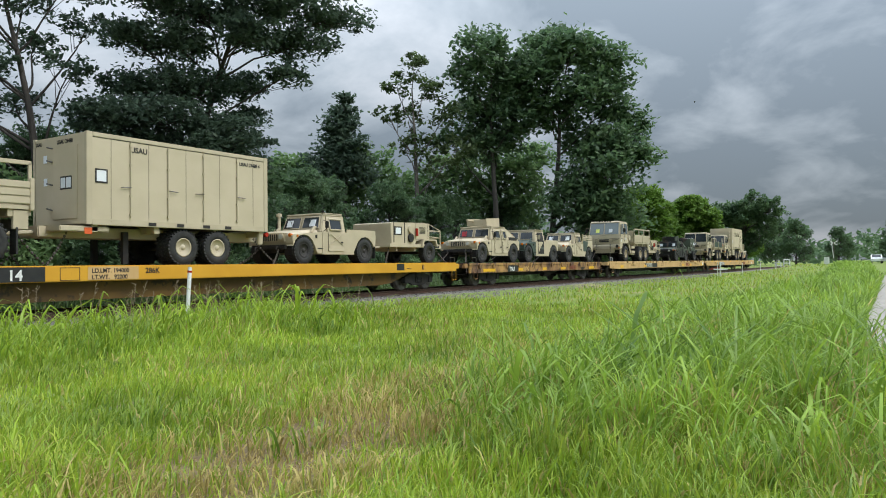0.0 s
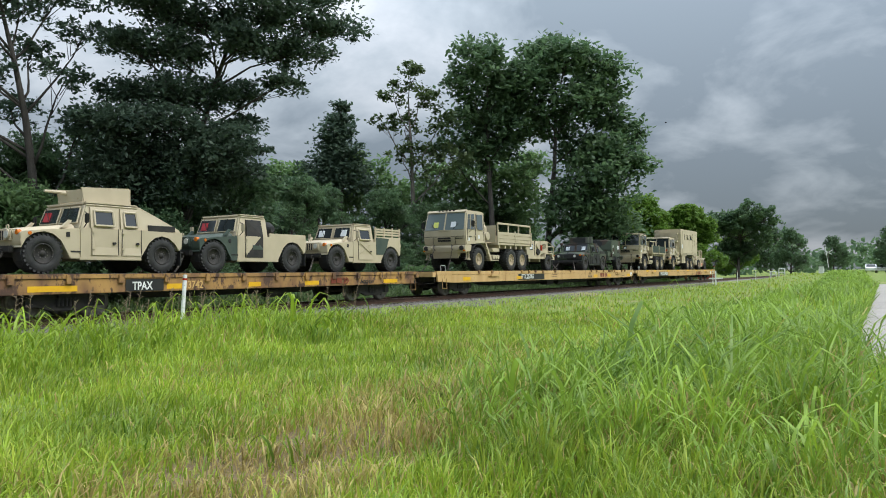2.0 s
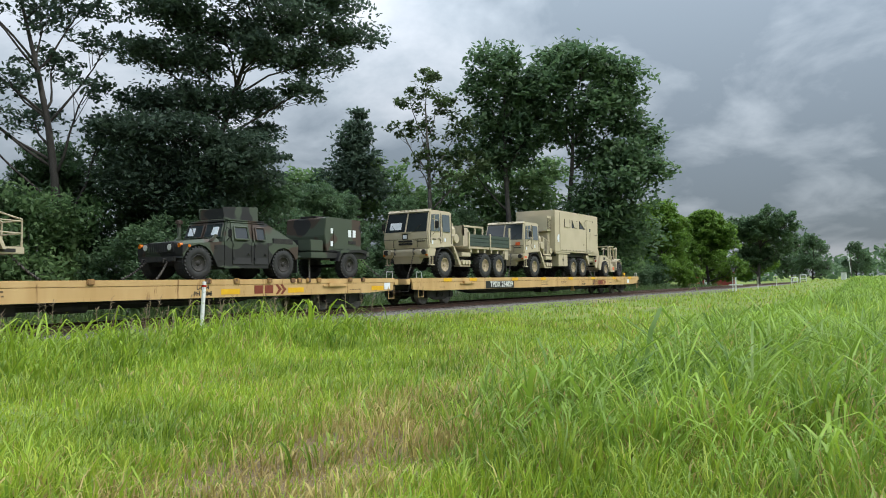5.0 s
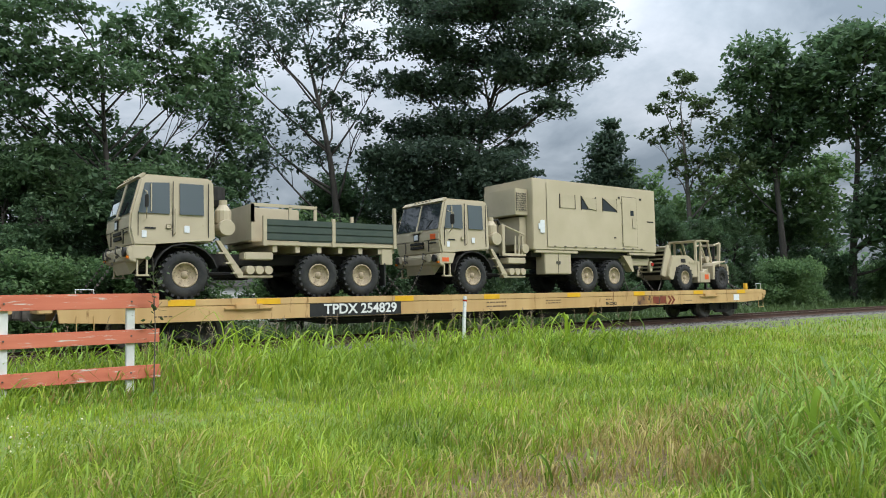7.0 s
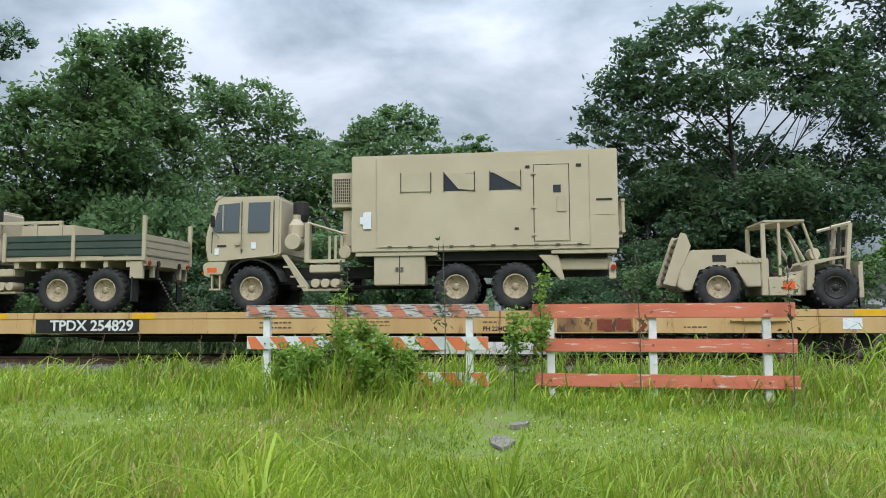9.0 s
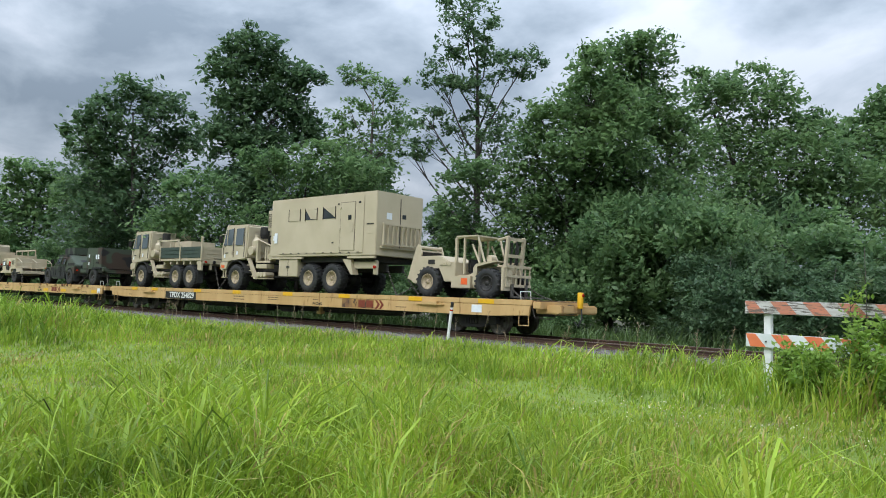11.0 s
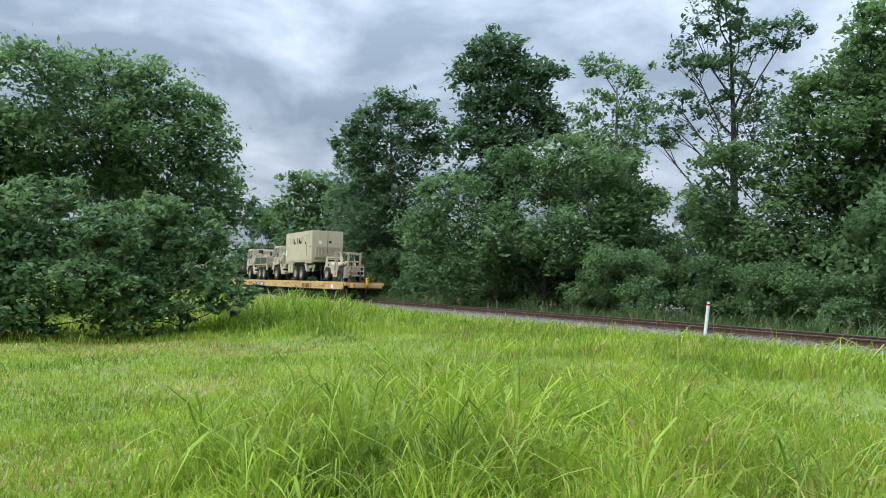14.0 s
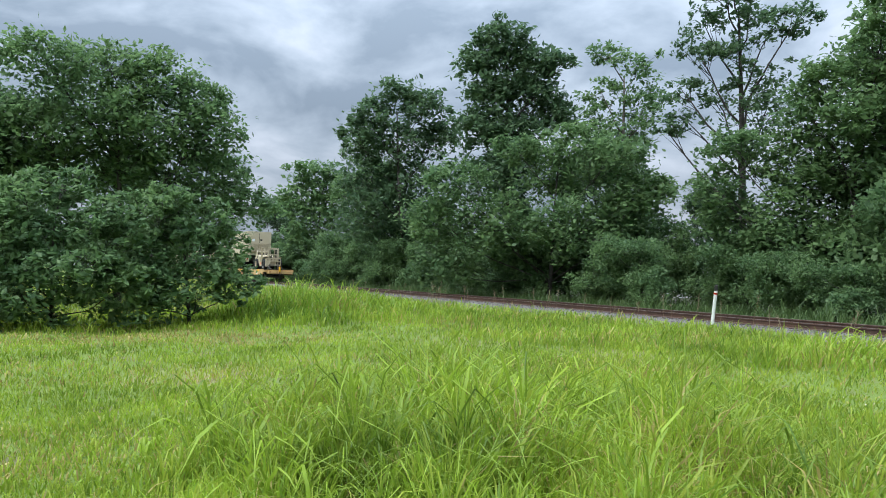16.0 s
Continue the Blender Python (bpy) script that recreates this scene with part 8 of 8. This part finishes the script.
def seed_stalks():
    """Thin stalks with feathery seed heads among the tall grass by the line."""
    rng = np.random.default_rng(9)
    bm = B()
    for i in range(150):
        s = rng.uniform(-6, 16) if i % 3 else rng.uniform(-40, -6)
        x0, y0, a = track(s)
        u = rng.uniform(-6.2, -3.2)
        x, y = x0 - math.sin(radians(a)) * u, y0 + math.cos(radians(a)) * u
        h = rng.uniform(0.7, 1.15)
        lx, ly = rng.uniform(-0.15, 0.25), rng.uniform(-0.1, 0.1)
        z = gz(x, y)
        tip = (x + lx, y + ly, z + h)
        tube(bm, [(x, y, z), (x + lx * 0.4, y + ly * 0.4, z + h * 0.6), tip], 0.006, 3, 0.003)
        for k in range(9):
            q = 0.72 + 0.28 * k / 9
            p = (x + lx * q, y + ly * q, z + h * q)
            e = (p[0] + rng.uniform(-0.09, 0.09), p[1] + rng.uniform(-0.06, 0.06), p[2] + rng.uniform(0.0, 0.1))
            tube(bm, [p, e], 0.006, 3, 0.002)
    tagged(part("seed_stalks", bm, DRY), "thin brown seed stalks above the grass by the line", "weeds", kind="stuff")


seed_stalks()


def sapling(x, y, h, seed, leafy):
    rng = np.random.default_rng(seed)
    t = thing("sapling", "young leafy sapling growing by the barrier" if leafy else "bare pale stalk of a weed by the barrier", "sapling", "weeds by the barriers")
    bm = B()
    tube(bm, [(0, 0, 0), (0.02, 0, h * 0.5), (-0.02, 0.02, h)], 0.012, 5, 0.004)
    tips = []
    for i in range(9 if leafy else 7):
        k = rng.uniform(0.35, 0.95)
        e = (rng.uniform(-0.35, 0.35) * (1.1 - k) * (1 if leafy else 0.6) * 1.6, rng.uniform(-0.2, 0.2), h * k + rng.uniform(0.1, 0.3))
        tube(bm, [(0, 0, h * k), e], 0.006, 3, 0.002)
        tips += [e, (e[0] * 0.5, e[1] * 0.5, (e[2] + h * k) / 2), (e[0] * 0.2, 0, h * k)]
    part("stem", bm, BARK_PALE if not leafy else BARK, t)
    v, f = leaves(rng, np.array(tips), 22 if leafy else 3, 0.09, 0.05, 1.0, 0.5)
    fast_mesh("foliage", v, f, LEAF_YOUNG if leafy else LEAF_DRY, t)
    plant(t, x, y)


for i, (x, y, h, leafy) in enumerate(((-0.62, 11.7, 1.95, True), (-4.0, 11.6, 1.75, True), (-3.5, 11.5, 1.35, True), (-4.5, 11.4, 1.1, True), (-3.1, 11.3, 1.05, True), (-3.75, 11.2, 1.2, True), (-4.9, 11.5, 0.85, True), (-2.7, 11.4, 0.9, True), (-4.2, 11.0, 0.8, True), (-3.3, 10.9, 0.75, True), (-3.9, 11.9, 2.5, False), (-2.2, 11.8, 2.6, False), (0.9, 11.8, 2.4, False), (3.1, 11.7, 2.2, False), (-1.1, 12.2, 1.3, True))):
    sapling(x, y, h, 60 + i, leafy)


# ---- barriers, posts and the old crossing ----
def board(parent, x0, x1, z0, z1, style, y=0.0):
    name = "board"
    if style == "plain":
        b = part(name, box(B(), x0, x1, y - 0.02, y + 0.02, z0, z1, 0.006), ORANGE_BOARD, parent, "flaking orange board")
        return
    b = part(name, box(B(), x0, x1, y - 0.02, y + 0.02, z0, z1, 0.006), WORN_BOARD if style == "worn" else STRIPE_WHITE, parent, "board with slanted orange and white stripes")
    x, pitch, h = x0 - 0.1, 0.52, z1 - z0 - 0.012
    while x < x1 - 0.02:
        pts = [(max(x0, min(x1, x + dx)), z0 + 0.006 + dz) for dx, dz in ((0.18, 0), (0.44, 0), (0.26, h), (0.0, h))]
        if max(p[0] for p in pts) - min(p[0] for p in pts) > 0.06 and len(set(pts)) == 4:
            part("stripe", prism(B(), pts, y - 0.024, y - 0.019), WORN_STRIPE if style == "worn" else STRIPE, b)
        x += pitch


def barrier(label, x0, x1, posts, rows):
    t = thing("road_barrier", label, "barrier", "road barriers before the track")
    base = gz((x0 + x1) / 2, 12.0)
    t.matrix_basis = pose(0, 12.0, base)
    for px in posts:
        part("post", box(B(), px - 0.06, px + 0.06, 0.025, 0.12, -0.1, 1.72 - base, 0.008), WHITE, t, "flaking white post")
        bm = B()
        for z in (1.6, 1.07, 0.5):
            cyl(bm, (px, -0.025, z - base), 0.014, 0.012, "y", 6)
        part("bolt", bm, STEEL, t)
    for a, b, z0, z1, style in rows:
        board(t, a, b, z0 - base, z1 - base, style)


barrier("wooden road barrier with worn orange and white striped boards", -5.78, -1.49, (-5.42, -1.82), ((-5.78, -1.49, 1.52, 1.735, "worn"), (-5.76, -1.5, 0.97, 1.195, "stripe"), (-2.75, -1.5, 0.385, 0.605, "stripe")))
barrier("wooden road barrier with flaking plain orange boards", -0.77, 3.25, (-0.48, 1.13, 2.84), ((-0.77, 3.25, 1.495, 1.725, "plain"), (-0.75, 3.26, 0.955, 1.165, "plain"), (-0.73, 3.28, 0.40, 0.605, "plain")))


def marker_post(x, y, top, lean, cap):
    t = thing("marker_post", "white marker post leaning in the tall grass by the line", "post", "white marker posts")
    z = gz(x, y)
    h = top - z
    p = part("post", box(B(), -0.045, 0.045, -0.03, 0.03, -0.2, h, 0.01), WHITE, t)
    part("red_band", box(B(), -0.047, 0.047, -0.032, 0.032, h - 0.14, h - 0.09), RED_LENS, p)
    if cap:
        part("cap", cyl(B(), (0, 0, h + 0.05), 0.05, 0.08, "z", 12), BLACK, p, "black cap")
    t.matrix_basis = pose(x, y, z, 0, lean, 0)


marker_post(11.72, 15.0, 1.58, 4, False)
marker_post(-16.55, 15.0, 1.36, 8, True)
for x, y, top in ((72.5, 15.2, 1.5), (86.0, 15.4, 1.5), (108.6, 15.0, 1.35), (88.5, 13.9, 1.4)):
    marker_post(x, y, top, 0, False)

t = thing("wooden_cross", "white wooden cross standing in the grass", "cross")
part("upright", box(B(), -0.06, 0.06, -0.04, 0.04, -0.1, 1.35, 0.01), WHITE, t)
part("crossbar", box(B(), -0.62, 0.62, -0.065, -0.041, 0.62, 0.74, 0.01), WHITE, t)
t.matrix_basis = pose(68.4, 14.1, gz(68.4, 14.1), 0, 0, -60)

# broken concrete of the old path between the barriers
slab = random.Random(2)
for i in range(2):
    x, y = -0.92 + 0.12 * i, 8.5 + i * 0.95
    bm = prism(B(), [(slab.uniform(0.7, 1.1) * (0.15 - 0.05 * i) * math.cos(a), slab.uniform(0.7, 1.1) * (0.48 - 0.2 * i) * math.sin(a)) for a in np.linspace(0, 5.4, 7)], -0.008, 0.05)
    o = tagged(part("concrete_chunk", bm, SLAB), "broken pale concrete slab sunk in the grass", "slab", "broken slabs of the path")
    o.matrix_basis = pose(x, y, gz(x, y) - 0.004, 90, 0, slab.uniform(-25, 25))

# far side: closed road and its barrier
bm = B()
for xa, xb, ya, yb in ((-5.0, -1.0, 22.6, 75.0),):
    box(bm, xa, xb, ya, yb, 0.0, 0.21, 0.02)
tagged(part("side_road", bm, ROAD), "pale concrete side road ending at the track", "road", kind="structure")
t = thing("road_barrier", "white wooden road barrier beyond the track", "barrier")
for x in (-5.6, -4.1, -2.75):
    part("post", box(B(), x - 0.06, x + 0.06, -0.05, 0.05, -0.1, 1.5, 0.01), WHITE, t)
for z in (0.7, 1.2):
    part("board", box(B(), -5.9, -2.2, -0.075, -0.051, z, z + 0.16, 0.006), WHITE, t)
t.matrix_basis = pose(0, 23.6, 0.12)


def utility_pole(x, y, h):
    t = thing("utility_pole", "weathered wooden utility pole with a crossarm", "pole", "utility poles")
    p = part("pole", tube(B(), [(0, 0, -0.2), (0, 0, h)], 0.15, 10, 0.1), POLE_WOOD, t)
    part("crossarm", box(B(), -1.1, 1.1, -0.05, 0.05, h - 0.8, h - 0.68), POLE_WOOD, p)
    for u in (-1.0, -0.4, 0.4, 1.0):
        part("insulator", cyl(B(), (u, 0, h - 0.6), 0.05, 0.08, "z", 8), LAMP_GLASS, p)
    t.matrix_basis = pose(x, y, gz(x, y), 0, 0, 20)


utility_pole(-13.9, 119.0, 10.0)
utility_pole(170.0, 22.1, 8.6)
bm = B()
for u in (-1.0, 0.0, 1.0):
    tube(bm, [(-120 + u, 125, 9.6), (-60, 122, 8.9), (-13.9, 119 + u, 9.4), (40, 116, 8.8), (90, 113 + u, 9.5)], 0.03, 4)
tagged(part("overhead_wires", bm, BLACK), "dark overhead wires hung between poles", "wires")


def crossing_signal(x, y):
    t = thing("crossing_signal", "railway crossing signal with a crossbuck and gate arm", "signal")
    m = part("mast", tube(B(), [(0, 0, -0.1), (0, 0, 4.0)], 0.07, 8), STEEL, t)
    for s in (-1, 1):
        part("crossbuck", prism(B(), [(-0.6, 3.4 if s > 0 else 4.0), (-0.5, 3.3 if s > 0 else 4.1), (0.6, 4.0 if s > 0 else 3.4), (0.5, 4.1 if s > 0 else 3.3)], -0.02 + 0.03 * s, 0.02 + 0.03 * s), WHITE, m)
        part("signal_lamp", cyl(B(), (0.05, s * 0.35, 2.7), 0.14, 0.08, "x", 12), BLACK, m)
    part("gate_arm", tube(B(), [(0, 0.3, 1.0), (0.4, 0.5, 4.6)], 0.05, 6), WHITE, t)
    t.matrix_basis = pose(x, y, gz(x, y), 0, 0, 90)


crossing_signal(147.0, 10.9)
for x, y in ((112.0, 15.3), (112.2, 14.2)):
    t = thing("white_fence", "short white pipe fence guarding the crossing", "fence", "fences at the crossing")
    for u in (-0.55, 0.55):
        part("post", tube(B(), [(0, u, -0.1), (0, u, 1.6)], 0.09, 8), WHITE, t)
    for z in (0.8, 1.55):
        part("rail", tube(B(), [(0, -0.55, z), (0, 0.55, z)], 0.08, 8), WHITE, t)
    t.matrix_basis = pose(x, y, gz(x, y)) @ Matrix.Diagonal((0.68, 0.68, 0.68, 1))
t = thing("signal_cabinet", "grey metal signal cabinet beside the crossing", "cabinet")
c = part("case", box(B(), -0.6, 0.6, -0.5, 0.5, 0, 1.7, 0.03), WHITE, t)
part("lid", box(B(), -0.66, 0.66, -0.56, 0.56, 1.7, 1.8, 0.02), STEEL, t)
t.matrix_basis = pose(128.0, 10.5, gz(128.0, 10.5)) @ Matrix.Diagonal((0.68, 0.68, 0.68, 1))


def shed(x, y, w, d, h, wall, turn, label):
    t = thing("shed", label, "shed")
    part("wall", box(B(), -w / 2, w / 2, -d / 2, d / 2, -0.1, h), wall, t)
    part("roof", prism(B(), [(-w / 2 - 0.3, h - 0.05), (0, h + w * 0.28), (w / 2 + 0.3, h - 0.05)], -d / 2 - 0.3, d / 2 + 0.3), ROOF, t)
    dr = part("door", box(B(), -w / 2 - 0.04, -w / 2 - 0.003, -0.6, 0.6, 0, 2.0), WHITE, t)
    part("door_handle", box(B(), -w / 2 - 0.08, -w / 2 - 0.041, 0.4, 0.5, 0.95, 1.05), STEEL, dr)
    win = part("window", box(B(), -0.6, 0.6, -d / 2 - 0.03, -d / 2 - 0.003, 1.1, 1.9), DARK_GLASS, t)
    part("window_frame", box(B(), -0.7, 0.7, -d / 2 - 0.05, -d / 2 - 0.031, 1.9, 2.0), WHITE, win)
    t.matrix_basis = pose(x, y, gz(x, y), 0, 0, turn)


shed(127.5, 30.5, 6, 8, 2.3, BRICK_RED, 10, "red wooden shed with a grey roof among trees")
shed(21.5, 54.5, 8, 7, 2.6, WHITE, -24, "white house with a grey roof behind the trees")
shed(-53.4, 45.3, 9, 7, 2.6, WHITE, 30, "pale house with a grey roof behind the trees")


def pickup(x, y, turn):
    t = thing("pickup_truck", "white pickup truck on the road beyond the crossing", "car", "vehicles on the road")
    b = part("body", prism(B(), [(2.7, 0.45), (2.75, 0.95), (2.5, 1.08), (1.4, 1.15), (0.8, 1.75), (-0.6, 1.78), (-0.95, 1.2), (-2.7, 1.18), (-2.75, 0.5)], -0.95, 0.95, 0.06), CAR_WHITE, t)
    for s in (-1, 1):
        pane("side_window", b, [(1.15, s * 0.955, 1.2), (0.75, s * 0.955, 1.65), (-0.5, s * 0.955, 1.68), (-0.75, s * 0.955, 1.2)][:: s])
        part("headlamp", box(B(), 2.7, 2.78, s * 0.7 - 0.15, s * 0.7 + 0.15, 0.75, 0.95), LAMP_GLASS, b)
        for u in (1.75, -1.75):
            wheel(t, u, s * 0.96, 0.38, 0.26, STEEL, 30)
    pane("windscreen", b, [(1.38, -0.8, 1.2), (1.38, 0.8, 1.2), (0.86, 0.75, 1.72), (0.86, -0.75, 1.72)])
    t.matrix_basis = pose(x, y, gz(x, y), 0, 0, turn)


pickup(168.0, 5.0, 182)
pickup(178.0, 3.4, 182)


# ---- two birds against the clouds ----
def flying_bird(label):
    b = thing("bird", label, "bird", "birds below the clouds")
    b.scale = (0.5, 0.5, 0.5)
    part("body", lathe(B(), [(0.01, -0.28), (0.07, -0.1), (0.08, 0.05), (0.05, 0.2), (0.01, 0.3)], 8, (0, 0, 0), "x"), BLACK, b)
    for side in (-1, 1):
        part("wing", prism(B(), [(-0.1, 0.0), (0.14, 0.0), (0.1, 0.04), (-0.08, 0.04)], 0, 0, 0, [0.0, 0.0, 0.0, 0.0], [side * 0.75, side * 0.62, side * 0.6, side * 0.75]), BLACK, b)
    return b


bird = flying_bird("small dark bird gliding far off below the clouds")
near_bird = flying_bird("grey bird flying past with beating wings")
near_bird.scale = (0.17, 0.17, 0.17)
near_wings = [(o, 1 if o.data.vertices[4].co.y > 0 else -1) for o in near_bird.children if o.name.startswith("wing")]


# ---- the train rolls west; its wheels turn ----
TAIL = ((0.0, 103.1), (3.0, 71.4), (5.5, 45.3), (7.0, 29.7), (9.0, 7.8), (10.2, -5.6), (12.3, -28.6), (14.5, -52.4), (16.0, -68.4))


def tail_at(t):
    """Where the train's tail is along the line, smoothly through the timed places."""
    k = [a for a, _ in TAIL]
    v = [b for _, b in TAIL]
    slope = np.gradient(v, k)
    i = min(max(int(np.searchsorted(k, t, "right")) - 1, 0), len(k) - 2)
    h = k[i + 1] - k[i]
    u = (t - k[i]) / h
    return (2 * u**3 - 3 * u**2 + 1) * v[i] + (u**3 - 2 * u**2 + u) * h * slope[i] + (3 * u**2 - 2 * u**3) * v[i + 1] + (u**3 - u**2) * h * slope[i + 1]


def motions():
    times = [i * 0.5 for i in range(33)]
    for ob, mid, local in TRAIN:
        rows = []
        for t in times:
            x, y, a = track(tail_at(t) - mid)
            rows.append((t, pose(x, y, RAIL_Z, 0, 0, a) @ local))
        walk(ob, rows)
    walk(near_bird, [(t, pose(22.64 -7.13 * t, -0.49 +3.66 * t, 5.93 +0.57 * t + 0.05 * max(0, t - 1.5) ** 2, 0, -10, 153)) for t in times])
    for wing, side in near_wings:
        walk(wing, [(i / 10, pose(0, 0, 0, side * (15 + 38 * math.cos(i * 1.7)))) for i in range(161)])
    walk(bird, [(t, pose(87.6 - 0.33 * t, 20.6 + 1.33 * t, 20.3 - 0.6 * t + 0.1 * math.sin(t), 6 * math.sin(t * 1.7), 4, 104)) for t in times])
    steps = [i / 30 for i in range(481)]
    start = tail_at(0.0)
    for ws, u in WHEELSETS:
        rows = [(t, pose(u, 0, 0.425, 0, math.degrees((tail_at(t) - start) / 0.425), 0)) for t in steps]
        walk(ws, rows)


motions()
